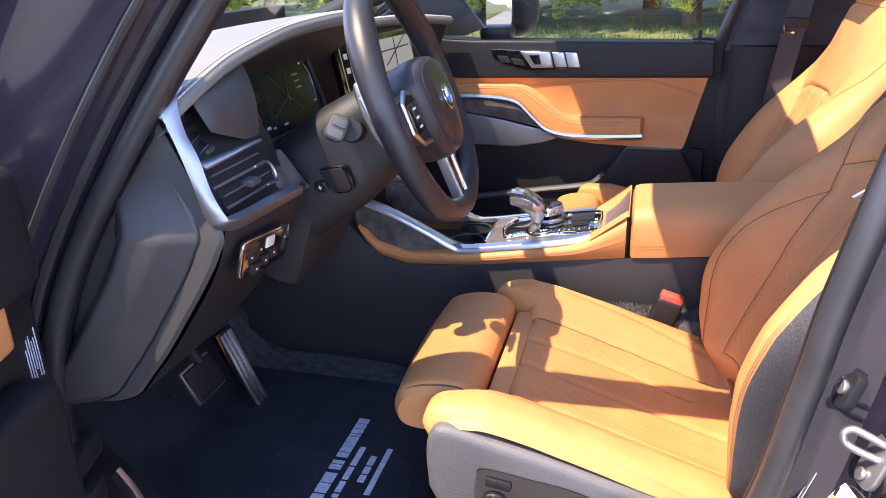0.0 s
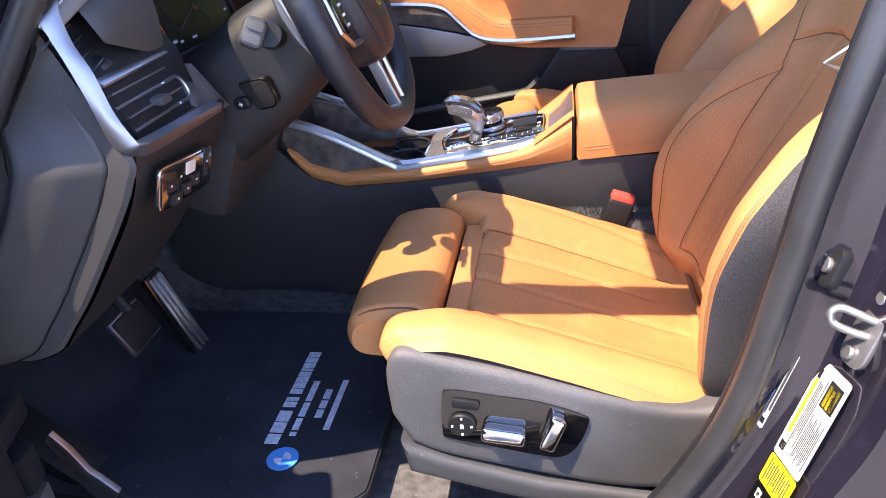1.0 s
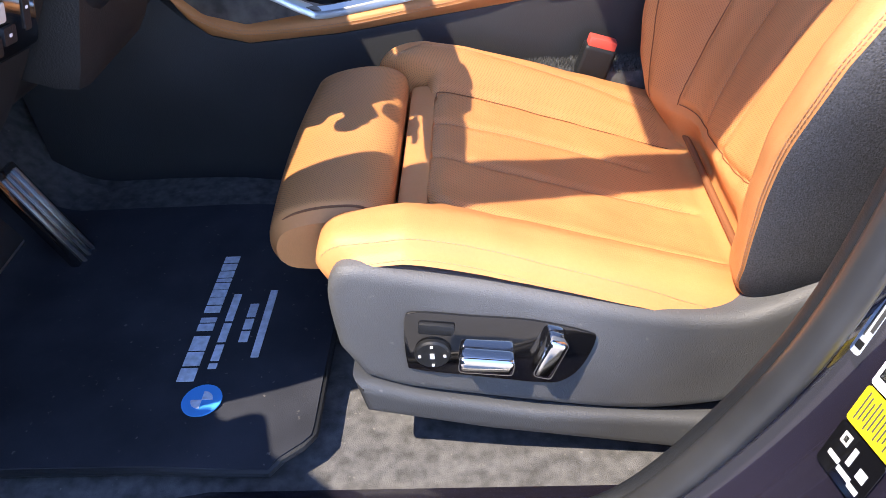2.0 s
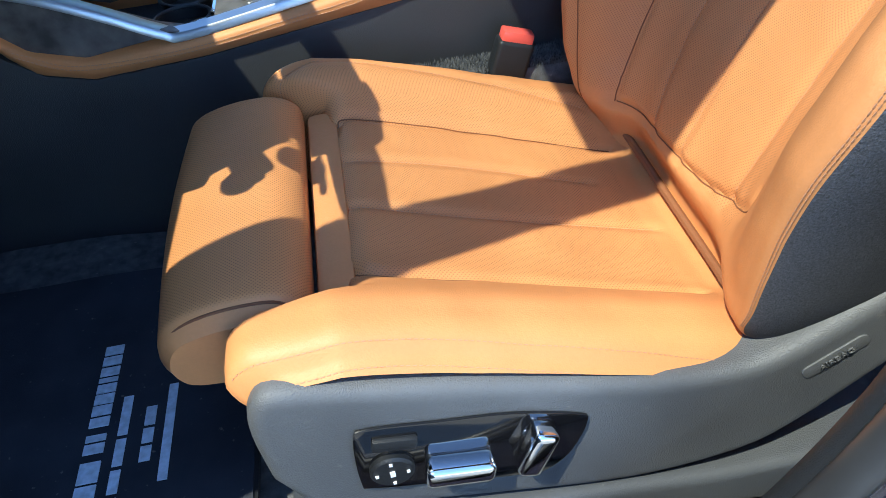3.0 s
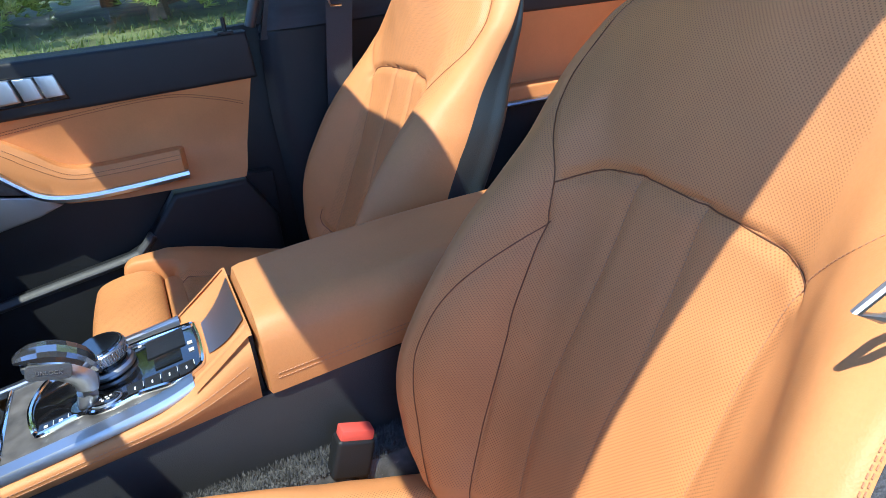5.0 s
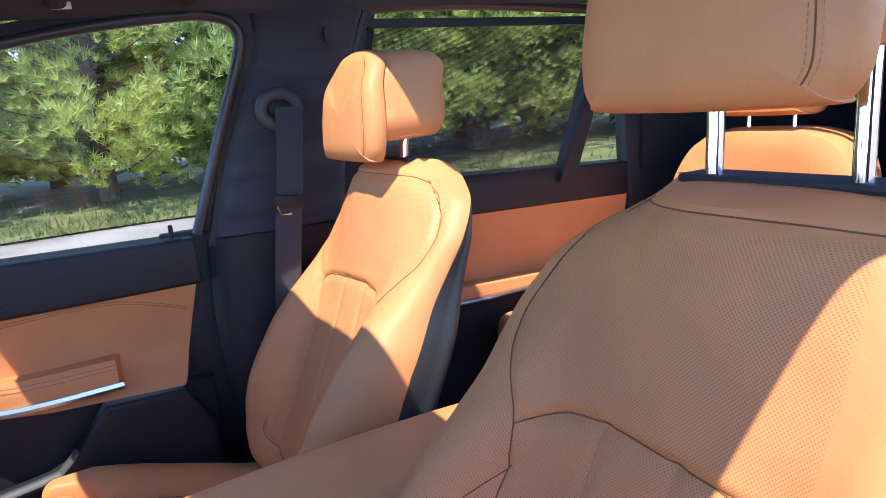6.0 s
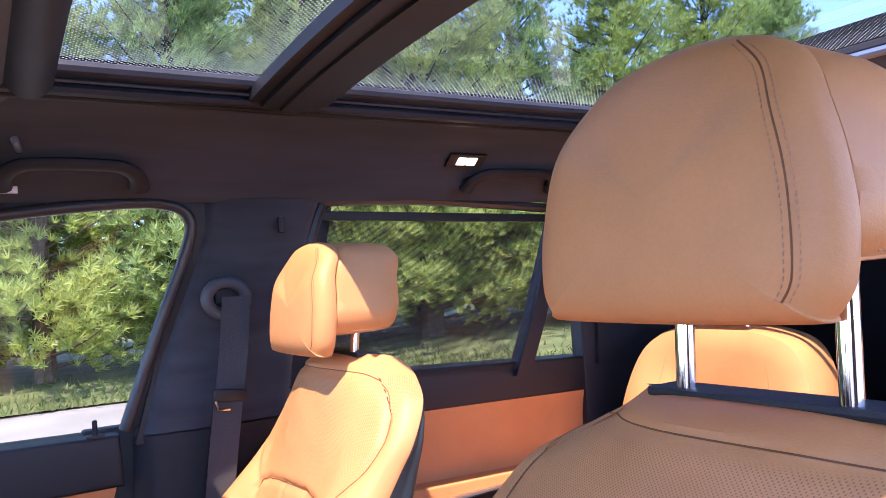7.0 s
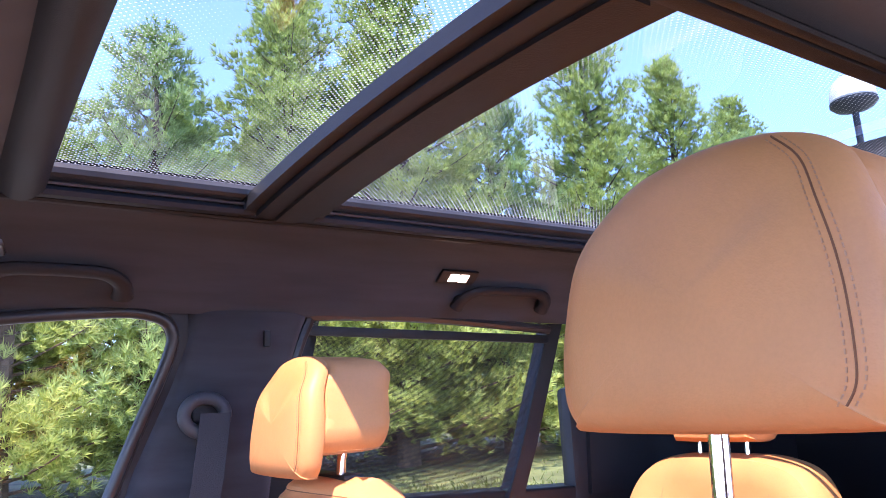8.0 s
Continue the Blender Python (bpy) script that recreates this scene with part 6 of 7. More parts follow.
part("belt_tongue", box((0.548, 0.640, 1.228), (0.062, 0.012, 0.022), 0.005, (0, 6, 6)), BLACK, sb, "black belt tongue")
part("tongue_bar", tube([(0.520, 0.634, 1.222), (0.524, 0.634, 1.206), (0.545, 0.634, 1.204)], 0.003, 8), CHROME, sb, "bright tongue")
part("pillar_backing", box((0.60, 0.80, 0.85), (0.56, 0.03, 0.66), 0.005), BLACK, bp)
part("pillar_backing", prism([(0.40, 1.15), (0.72, 1.15), (0.81, 1.60), (0.53, 1.60)], "y", 0.735, 0.765), BLACK, bp)
# rear door
rd = thing("door_rear", "closed rear passenger door with cognac leather panel", "car door", kind="structure")
part("upper_trim", slab([(0.66, 1.235), (1.00, 1.215), (1.52, 1.190), (2.0, 1.19), (2.0, 1.09), (0.66, 1.13)], PY - 0.005, PY + 0.09, 0.008), BLACK, rd, "black door shoulder")
part("leather_panel", hide(lambda u, v: (0.66 + 1.10 * u, PY - 0.002 + 0.012 * math.sin(v * math.pi), 0.93 + 0.20 * v - 0.02 * u), 30, 12), TAN, rd, "cognac leather door panel")
part("armrest_strip", tube([(0.70, PY - 0.05, 0.935), (1.0, PY - 0.055, 0.930), (1.3, PY - 0.05, 0.935)], 0.010, 8, flat=0.6), SATIN, rd, "satin metal strip")
part("armrest", slab([(0.68, 0.975), (1.32, 0.955), (1.32, 0.93), (0.68, 0.935)], PY - 0.05, PY + 0.0, 0.008), TAN, rd)
part("lower_panel", slab([(0.66, 0.94), (1.85, 0.93), (1.85, 0.56), (0.66, 0.56)], PY, PY + 0.09), BLACK, rd)
# window surround of rear door and quarter window
part("window_seal", tube(curve([(0.665, 0.735, 1.235), (0.695, 0.727, 1.33), (0.735, 0.718, 1.47), (0.772, 0.712, 1.572), (0.80, 0.708, 1.588), (1.05, 0.705, 1.588), (1.40, 0.705, 1.568)], 6), 0.011, 8), RUBBER, rd)
part("division_bar", loft([[(x - 0.022, 0.722, z), (x + 0.022, 0.722, z), (x + 0.022, 0.762, z), (x - 0.022, 0.762, z)] for x, z in ((1.272, 1.17), (1.33, 1.30), (1.44, 1.585))]), BLACK, rd, "black window division bar")
part("window_tail", loft([[(x - 0.03, 0.722, z), (x + 0.20, 0.722, z), (x + 0.20, 0.762, z), (x - 0.03, 0.762, z)] for x, z in ((1.545, 1.17), (1.56, 1.40), (1.59, 1.60))]), BLACK, rd)
part("shade_top", box((1.08, 0.722, 1.553), (0.66, 0.010, 0.020), 0.004, (0, 1.2, 0)), BLACK, rd, "black sunshade rail")
uvs = bmesh.new()
sl = uvs.loops.layers.uv.new("flat")
pts = [(0.680, 1.215), (1.268, 1.185), (1.405, 1.548), (0.790, 1.556)]
f = uvs.faces.new([uvs.verts.new((x, 0.730, z)) for x, z in pts])
for lp_, (x, z) in zip(f.loops, pts):
    lp_[sl].uv = (x, z)
part("sunshade", uvs, SHADE, rd, "drawn black net sunshade", False)
gl = part("window_pane", sheet(lambda u, v: (0.62 + 1.1 * u, 0.79 - 0.06 * v, 1.15 + 0.46 * v), 8, 8), CLEAR, rd, "clear rear glass")
gl.visible_shadow = False
mir = thing("door_mirror", "black door mirror seen through the passenger window", "mirror")
MIR = pose(-0.235, 0.945, 1.248, 0, 0, -54)
for nm, bm, mt, lb in (
    ("housing", loft([[(k * a, d, k * b) for a, b in rounded(0.200, 0.150, 0.050, 6)] for d, k in ((-0.004, 0.97), (0.004, 1.0), (0.040, 0.98), (0.080, 0.84), (0.105, 0.55), (0.112, 0.05))]), BLACK, "black mirror housing"),
    ("mirror_face", prism(rounded(0.182, 0.132, 0.042, 6), "y", -0.0065, -0.003, 0.001), MIRROR, "mirror glass"),
):
    p = part(nm, bm, mt, mir, lb)
    p.matrix_local = MIR
part("mirror_foot", box((-0.22, 0.83, 1.195), (0.09, 0.10, 0.04), 0.012), BLACK, mir)
part("mirror_triangle", slab([(-0.62, 1.20), (-0.30, 1.195), (-0.24, 1.215), (-0.36, 1.36)], 0.735, 0.76, 0.003), BLACK, mir)

# ---- roof ----
GY0, GY1 = -0.295, 0.41
roof = thing("ceiling", "anthracite suede headliner with panoramic roof glass", "ceiling", kind="structure")


def roof_z(y):
    return 1.762 - 0.018 * ((y - 0.03) / 0.38) ** 2


def liner(s, x0, x1):
    """The headliner from the glass edge down to the side windows."""
    def fn(u, v):
        x = x0 + (x1 - x0) * u
        ya = GY1 if s > 0 else GY0
        yb = 0.700 if s > 0 else -0.600
        y = ya + (yb - ya) * v
        z = 1.732 - (0.148 if s > 0 else 0.105) * v ** 1.6 - 0.03 * smoothstep(1.3, 2.2, x)
        return (x, y, z)
    return fn


SX0, SX1 = 0.10, 2.4
bm = sheet(liner(1, SX0, SX1), 60, 16)
sheet(liner(-1, SX0, SX1), 60, 16, bm)
sheet(lambda u, v: (0.045 + 0.20 * u + 0.03 * (2 * v - 1) ** 2 * (1 - u), -0.60 + 1.30 * v, 1.63 + 0.13 * smoothstep(0, 1, u) * 0.75 - 0.03 * (abs(2 * v - 1)) ** 2.5), 16, 30, bm)
sheet(lambda u, v: (1.42 + 1.0 * u, GY0 - 0.03 + (GY1 - GY0 + 0.06) * v, roof_z(GY0 + (GY1 - GY0) * v) - 0.03 - 0.06 * u * u), 12, 16, bm)
part("headliner", bm, SUEDE, roof, "anthracite suede headliner")


def across(x0, x1, drop, thick, name, material, label=""):
    part(name, sheet(lambda u, v: (x0 + (x1 - x0) * u, GY0 - 0.02 + (GY1 - GY0 + 0.04) * v, roof_z(GY0 + (GY1 - GY0) * v) - drop), 4, 24, thick=thick), material, roof, label)


for x0, x1, dr in ((0.545, 0.567, 0.014), (0.565, 0.598, 0.022), (0.596, 0.633, 0.027), (0.631, 0.660, 0.022), (0.658, 0.681, 0.014)):
    across(x0, x1 - 0.003, dr, 0.02, "cross_bar", BLACK if dr < 0.025 else KNEE, "brown-black roof cross bar")
for xr in (0.568, 0.5995, 0.6295, 0.657):
    part("bar_ridge", tube([(xr, GY0 + (GY1 - GY0) * i / 16, roof_z(GY0 + (GY1 - GY0) * i / 16) - 0.024) for i in range(17)], 0.0035, 8), RUBBER, roof)
for s, ye in ((1, GY1), (-1, GY0)):
    for k, zr in enumerate((1.722, 1.716, 1.711, 1.707)):
        part("gutter_ridge", tube([(0.20, ye + s * (0.018 + 0.012 * k), zr), (1.46, ye + s * (0.018 + 0.012 * k), zr - 0.001)], 0.0035, 6), RUBBER, roof)
    for x0, x1 in ((0.24, 0.560), (0.665, 1.43)):
        part("glass_rail", tube([(x0, ye + s * 0.006, 1.738), (x1, ye + s * 0.006, 1.738)], 0.010, 8), RUBBER, roof, "black glass seal")
    part("roof_gutter", tube([(0.20, ye + s * 0.030, 1.712), (1.46, ye + s * 0.030, 1.710)], 0.013, 8, flat=0.7), BLACK, roof)
    part("roof_edge_trim", tube([(0.18, ye + s * 0.052, 1.706), (1.5, ye + s * 0.052, 1.704)], 0.007, 8, flat=0.7), BLACK, roof)
part("front_rail", sheet(lambda u, v: (0.225 + 0.03 * u, GY0 - 0.02 + (GY1 - GY0 + 0.04) * v, roof_z(GY0 + (GY1 - GY0) * v) - 0.02 - 0.012 * math.sin(u * math.pi)), 6, 24, thick=0.02), BLACK, roof)
part("rear_rail", tube([(1.43, GY0 + (GY1 - GY0) * i / 16, roof_z(GY0 + (GY1 - GY0) * i / 16) - 0.02) for i in range(17)], 0.014, 8), BLACK, roof)
part("shade_bar", tube([(1.40, GY0 + (GY1 - GY0) * i / 16, roof_z(GY0 + (GY1 - GY0) * i / 16) - 0.035) for i in range(17)], 0.008, 8), SATIN, roof, "satin roller blind bar")
for x0, x1 in ((0.22, 0.59), (0.64, 1.46)):
    bm = bmesh.new()
    uvl = bm.loops.layers.uv.new("flat")
    rl = bm.verts.layers.float.new("rim")
    sheet(lambda u, v: (x0 + (x1 - x0) * u, GY0 - 0.02 + (GY1 - GY0 + 0.04) * v, roof_z(GY0 + (GY1 - GY0) * v) + 0.004), 30, 30, bm)
    for v in bm.verts:
        v[rl] = max(0.0, 1.0 - min(v.co.x - x0 - 0.02, x1 - v.co.x - 0.02, v.co.y - GY0, GY1 - v.co.y) / 0.16)
    for f in bm.faces:
        for q in f.loops:
            q[uvl].uv = (q.vert.co.x, q.vert.co.y)
    g = part("roof_pane", bm, TINT, roof, "tinted roof glass with a dotted rim")
    g.visible_shadow = False
# outer roof skin, so that no light leaks in
skin = bmesh.new()
for ya, yb, xa, xb in ((-0.585, GY0 - 0.015, 0.10, 2.5), (GY1 + 0.015, 0.76, 0.0, 2.5)):
    sheet(lambda u, v: (xa + (xb - xa) * u, ya + (yb - ya) * v, 1.60 + 0.16 * math.sqrt(max(0.0, 1 - ((ya + (yb - ya) * v - 0.03) / 0.74) ** 2)) + 0.02), 8, 12, skin)
sheet(lambda u, v: (0.04 + 0.03 * (2 * v - 1) ** 2 + 0.175 * u, -0.60 + 1.36 * v, 1.64 + 0.115 * u + 0.02 * math.sin(v * math.pi)), 6, 12, skin)
sheet(lambda u, v: (1.45 + 1.05 * u, -0.70 + 1.46 * v, 1.80 - 0.06 * abs(2 * v - 1) ** 2), 6, 12, skin)
part("roof_skin", skin, PAINT, roof)
part("tail_wall", box((2.45, 0.03, 1.15), (0.06, 1.46, 1.2), 0.02), BLACK, roof)
for s, yy in ((-1, -0.72), (1, 0.76)):
    part("tail_side", box((2.0, yy, 0.98 + 0.0), (1.05, 0.05, 0.9), 0.02), BLACK, roof)
part("tail_side", box((1.95, 0.76, 1.50), (0.75, 0.05, 0.25), 0.02), BLACK, roof)
part("left_rear_door", box((1.25, -0.74, 0.87), (1.5, 0.05, 0.66), 0.02), BLACK, roof)
gh = []
for x0, x1, z, nm in ((0.205, 0.412, 1.625, "front"), (1.09, 1.33, 1.628, "rear")):
    h = thing("grab_handle", "dark folding grab handle on the headliner", "grab handle", "grab handles")
    yv = 0.628
    part("handle_bar", tube(curve([(x0, yv + 0.020, z - 0.022), (x0 + 0.006, yv - 0.004, z - 0.006), (x0 + 0.030, yv - 0.022, z + 0.006), (x0 + 0.07, yv - 0.026, z + 0.009), (x1 - 0.07, yv - 0.026, z + 0.009), (x1 - 0.030, yv - 0.022, z + 0.006), (x1 - 0.006, yv - 0.004, z - 0.006), (x1, yv + 0.020, z - 0.022)], 6), lambda t: 0.0125 + 0.006 * abs(2 * t - 1) ** 3, 12, flat=0.75), KNEE, h)
    for xe in (x0 + 0.004, x1 - 0.004):
        part("handle_mount", box((xe, yv + 0.01, z - 0.008), (0.022, 0.03, 0.022), 0.006), KNEE, h)
lamp = thing("reading_lamp", "small lit reading lamp in the headliner", "reading lamp")
LAMP = pose(1.055, 0.586, 1.660, -36, 0, 0)
p = part("lamp_bezel", box((0, 0, 0), (0.092, 0.036, 0.008), 0.0035), BLACK, lamp, "black lamp bezel")
p.matrix_local = LAMP
for k in (-0.0125, 0.0125):
    p = part("lamp_lens", box((k, 0, -0.004), (0.021, 0.020, 0.004), 0.0015), LAMPFACE, lamp, "lit clear lens")
    p.matrix_local = LAMP
vis = thing("sun_visor", "unseen sun visors added to shade the door and seat", "sun visor")
# both pads are out of view, added and sized to cut the windscreen sun
part("shade_visor", box((-0.043, 0.37, 1.592), (0.300, 0.60, 0.020), 0.009, (0, -22, 0), 3), KNEE, vis)
part("shade_visor", box((0.045, -0.31, 1.620), (0.126, 0.58, 0.020), 0.009, (0, -8, 0), 3), KNEE, vis)
part("visor_clip", tube([(0.225, 0.55, 1.66), (0.232, 0.60, 1.655)], 0.006, 8), SATIN, vis, "satin visor clip")
solid("visor_label", box((0.215, 0.66, 1.60), (0.03, 0.002, 0.012), 0.0005), WHITE, "small pale label on the headliner", "label")

# ---- second row ----
def rear_seat(y0):
    s = thing("rear_seat", "cognac leather second-row seat", "car seat", "second row seats")
    o = [(-0.255, 0.78), (-0.262, 0.95), (-0.250, 1.12), (-0.205, 1.225), (-0.12, 1.262), (0.0, 1.268), (0.12, 1.262), (0.205, 1.225), (0.250, 1.12), (0.262, 0.95), (0.255, 0.78)]
    oo = curve([(a, b, 0) for a, b in o], 6) + [Vector((k, 0.77, 0)) for k in (0.15, 0.0, -0.15)]
    bmr = loft([[(1.43 + dx + 0.30 * (q.y - 0.9), y0 + k * q.x, 1.02 + k * (q.y - 1.02)) for q in oo] for dx, k in ((0.0, 0.03), (0.0, 0.5), (0.0, 0.78), (0.003, 0.89), (0.014, 0.96), (0.045, 1.0), (0.11, 0.98), (0.14, 0.9), (0.15, 0.03))])
    lines = [laid(bmr, [(1.2, y0 + sg * 0.13, 0.85), (1.2, y0 + sg * 0.14, 1.0), (1.2, y0 + sg * 0.15, 1.1), (1.2, y0 + sg * 0.13, 1.2)], (1, 0, 0)) for sg in (-1, 1)]
    b_ = part("backrest", bmr, TAN, s)
    bb = bmesh.new()
    for q in lines:
        stitches(q, 0.0008, 0.006, 0.004, bb)
    tagged(part("stitching", bb, THREAD, b_), kind="stuff")
    part("cushion", box((1.22, y0, 0.82), (0.50, 0.52, 0.15), 0.05, (0, 5, 0), 4), TAN, s)
    hb = pad(y0, 1.535, 1.292, [(-0.003, 0.03), (-0.002, 0.5), (0.006, 0.85), (0.03, 0.98), (0.06, 1.0), (0.09, 0.95), (0.10, 0.4), (0.10, 0.03)], 0.2)
    part("headrest", hb, TAN, s)
    for k in (-0.06, 0.06):
        part("headrest_post", tube([(1.585, y0 + k, 1.24), (1.590, y0 + k, 1.31)], 0.006, 10), CHROME, s, "polished steel post")
    return s


rear_seat(0.385)
rear_seat(-0.35)

# ---- belt buckle by the driver's seat ----
bk = thing("belt_buckle", "black belt buckle with a red release button", "belt buckle")
BK = pose(0.268, -0.112, 0.795, 0, 18, 0)
p = part("buckle_body", box((0, 0, -0.008), (0.046, 0.026, 0.052), 0.006, seg=3), BLACK, bk)
p.matrix_local = BK
p = part("release_button", box((0.0, 0, 0.022), (0.040, 0.021, 0.016), 0.004), RED, bk, "red release button")
p.matrix_local = BK
part("buckle_stalk", tube([(0.262, -0.112, 0.77), (0.27, -0.115, 0.70), (0.29, -0.118, 0.62)], 0.014, 8, flat=0.5), BLACK, bk)
# carpet block between seat and console
solid("tunnel_carpet", box((0.20, -0.092, 0.695), (0.42, 0.052, 0.16), 0.01), CARPET, "dark carpet strip beside the console", "carpet", kind="structure")

# driver's belt: its tongue hangs beside the backrest
db = thing("seat_belt", "grey woven seat belt with steel tongue beside the driver seat", "seat belt")
WB = curve([(0.460, -0.620, 1.192), (0.500, -0.655, 1.30), (0.535, -0.668, 1.42)], 8)
part("webbing", loft([[(q.x - 0.023, q.y, q.z + 0.006), (q.x, q.y - 0.0015, q.z), (q.x + 0.023, q.y, q.z - 0.006), (q.x + 0.023, q.y + 0.0014, q.z - 0.006), (q.x, q.y + 0.0, q.z), (q.x - 0.023, q.y + 0.0014, q.z + 0.006)] for q in WB]), WEAVE, db, "grey woven webbing")
part("tongue_loop", tube([(0.411, -0.600, 1.161), (0.427, -0.605, 1.175), (0.456, -0.613, 1.178), (0.462, -0.612, 1.163), (0.452, -0.609, 1.156), (0.424, -0.603, 1.155)], 0.0026, 8, closed=True), STEEL, db, "steel tongue loop")
part("tongue_cover", box((0.458, -0.617, 1.186), (0.046, 0.012, 0.020), 0.005, (0, -8, 0)), BLACK, db, "black tongue cover")
part("side_button", wheel_of((0.440, -0.600, 1.038), (0.4, 1, -0.1), 0.0066, 0.014, 24, 0.0015), SATIN, driver, "round grey fastener on the side cover")
# pile of the carpet beside the console
rc = random.Random(4)
cv, cf = [], []
for i in range(9000):
    x, y = rc.uniform(0.02, 0.40), rc.uniform(-0.117, -0.067)
    p = Vector((x, y, 0.773))
    a = rc.uniform(0, 6.28)
    w = Vector((math.cos(a), math.sin(a), 0)) * 0.0011
    t = p + Vector((rc.gauss(0, 0.0022), rc.gauss(0, 0.0022), rc.uniform(0.004, 0.0085)))
    k = len(cv)
    cv += [tuple(p - w), tuple(p + w), tuple(t)]
    cf.append((k, k + 1, k + 2))
me = bpy.data.meshes.new("carpet_pile")
me.from_pydata(cv, [], cf)
me.materials.append(CARPET)
tagged(new("carpet_pile", me), "short dark carpet pile beside the console", "carpet", kind="stuff")

# ---- driver's door, standing open, and the pillar's fittings ----
dd = thing("door_driver", "open driver door with black trim and cognac leather panel", "car door", kind="structure", at=(-0.416, -0.775, 0))
dd.rotation_euler = (0, 0, radians(-74))


def shell(u, v):
    z = 0.42 + 0.80 * v
    return (0.02 + 1.06 * u, -0.13 - 0.03 * math.sin(v * math.pi), z)


part("door_skin", sheet(shell, 12, 12, thick=0.01), PAINT, dd, "dark painted door skin")
part("door_core", box((0.55, -0.065, 0.80), (1.08, 0.11, 0.78), 0.02, seg=3), BLACK, dd)
part("shoulder_trim", box((0.56, 0.0, 1.16), (1.04, 0.05, 0.13), 0.022, seg=3), BLACK, dd, "black door shoulder")
part("leather_panel", box((0.63, 0.004, 1.086), (1.04, 0.034, 0.062), 0.010, seg=3), TAN, dd, "cognac leather door panel")
part("lower_trim", box((0.58, 0.012, 0.725), (1.00, 0.05, 0.57), 0.015, seg=3), BLACK, dd, "black lower door trim")
part("window_frame", tube(curve([(0.02, -0.06, 1.20), (0.12, -0.055, 1.32), (0.36, -0.03, 1.52), (0.60, -0.01, 1.58), (0.82, -0.01, 1.585), (0.92, -0.02, 1.54), (0.94, -0.05, 1.20)], 6), 0.016, 8), BLACK, dd, "black window frame")
g = part("window_pane", sheet(lambda u, v: (0.05 + 0.88 * u, -0.07 + 0.05 * v, 1.18 + min(0.38, (0.16 + 0.9 * u)) * v), 8, 6), CLEAR, dd, "clear door glass")
g.visible_shadow = False
part("hinge", box((0.0, -0.03, 0.72), (0.06, 0.05, 0.04), 0.006), STEEL, dd, "plated steel hinge")
part("hinge", box((0.02, 0.0, 0.80), (0.035, 0.03, 0.05), 0.006), BLACK, dd)
part("check_strap", box((0.02, 0.0, 0.86), (0.08, 0.02, 0.03), 0.005), BLACK, dd)
for i in range(6):
    part("label_line", box((0.030 + 0.0045 * i, -0.0098, 1.010 - 0.004 * (i % 2)), (0.0010, 0.0012, 0.058 - 0.012 * (i % 3)), 0), MATPRINT, dd)
part("mirror_base", box((0.10, -0.18, 1.24), (0.16, 0.16, 0.10), 0.03, seg=3), BLACK, dd, "black mirror base")

# striker and labels on the forward-facing jamb: across (outwards), up, and out of the surface (forwards)
E1, E2 = Vector((0.158, -0.979, 0.123)).normalized(), Vector((0.355, 0.165, 0.920)).normalized()
E3 = E1.cross(E2).normalized()
if E3.x > 0:
    E3 = -E3


def jamb(c):
    """A pose on the jamb at c: x across, z up the jamb, -y out of the surface."""
    m = Matrix((E1, -E3, E2)).transposed().to_4x4()
    return Matrix.Translation(Vector(c)) @ m


st = thing("door_striker", "plated steel door striker bolted to the jamb", "door striker")
SP = jamb((0.426, -0.768, 0.982)) @ pose(0, 0, 0, 90, 0, 0)
for nm, bm, mt, lb in (
    ("striker_plate", prism(rounded(0.034, 0.074, 0.012, 3), "z", 0, 0.006, 0.0015), STEEL, "plated steel plate"),
    ("striker_loop", tube(curve([(0.006, 0.007, 0.004), (0.000, 0.008, 0.020), (-0.006, 0.007, 0.031), (-0.008, 0.0, 0.035), (-0.006, -0.007, 0.031), (0.000, -0.008, 0.020), (0.006, -0.007, 0.004)], 6), 0.0036, 10), STEEL, "steel striker loop"),
    ("bolt", wheel_of((0.002, 0.027, 0.008), (0, 0, 1), 0.0062, 0.004, 12, 0.001), STEEL, ""),
    ("bolt", wheel_of((-0.002, -0.027, 0.008), (0, 0, 1), 0.0062, 0.004, 12, 0.001), STEEL, ""),
):
    p = part(nm, bm, mt, st, lb)
    p.matrix_local = SP
ca = thing("door_bracket", "dark steel bracket bolted beside the striker", "bracket")
p = part("bracket_plate", prism(rounded(0.026, 0.036, 0.008), "y", -0.010, 0.0, 0.001), BLACK, ca)
p.matrix_local = jamb((0.402, -0.738, 1.022))
p = part("bracket_bolt", wheel_of((0.0, -0.011, 0.0), (0, 1, 0), 0.007, 0.005, 12, 0.001), STEEL, ca)
p.matrix_local = jamb((0.402, -0.738, 1.022))


def sticker(name, label, c, w, h, material, marks):
    """A paper label on the jamb, c its lower inner corner; marks: x, z, w, h, material on it."""
    t = thing(name, label, "label", "jamb labels")
    M = jamb(c)
    p = part("paper", prism(rounded(w, h, 0.003, 4, (w / 2, h / 2)), "y", -0.0008, 0.0, 0), material, t)
    p.matrix_local = M
    for x, z, a, b, mm in marks:
        q = part("print_bar", box((x, -0.0011, z), (a, 0.0006, b), 0), mm, t)
        q.matrix_local = M
    return t


body_marks = [(0.0345, 0.080, 0.020, 0.026, BLACK)] + [(0.0290 + 0.0055 * i, 0.079 - 0.001 * (i % 2), 0.0042, 0.021 - 0.002 * (i % 2), YELLOW) for i in range(3)]
body_marks += [(0.0065, 0.055, 0.0042, 0.058, YELLOW), (0.0065, 0.090, 0.0042, 0.010, BLACK), (0.0080, 0.012, 0.0085, 0.0085, BLACK), (0.0080, 0.012, 0.0060, 0.0060, WHITE)]
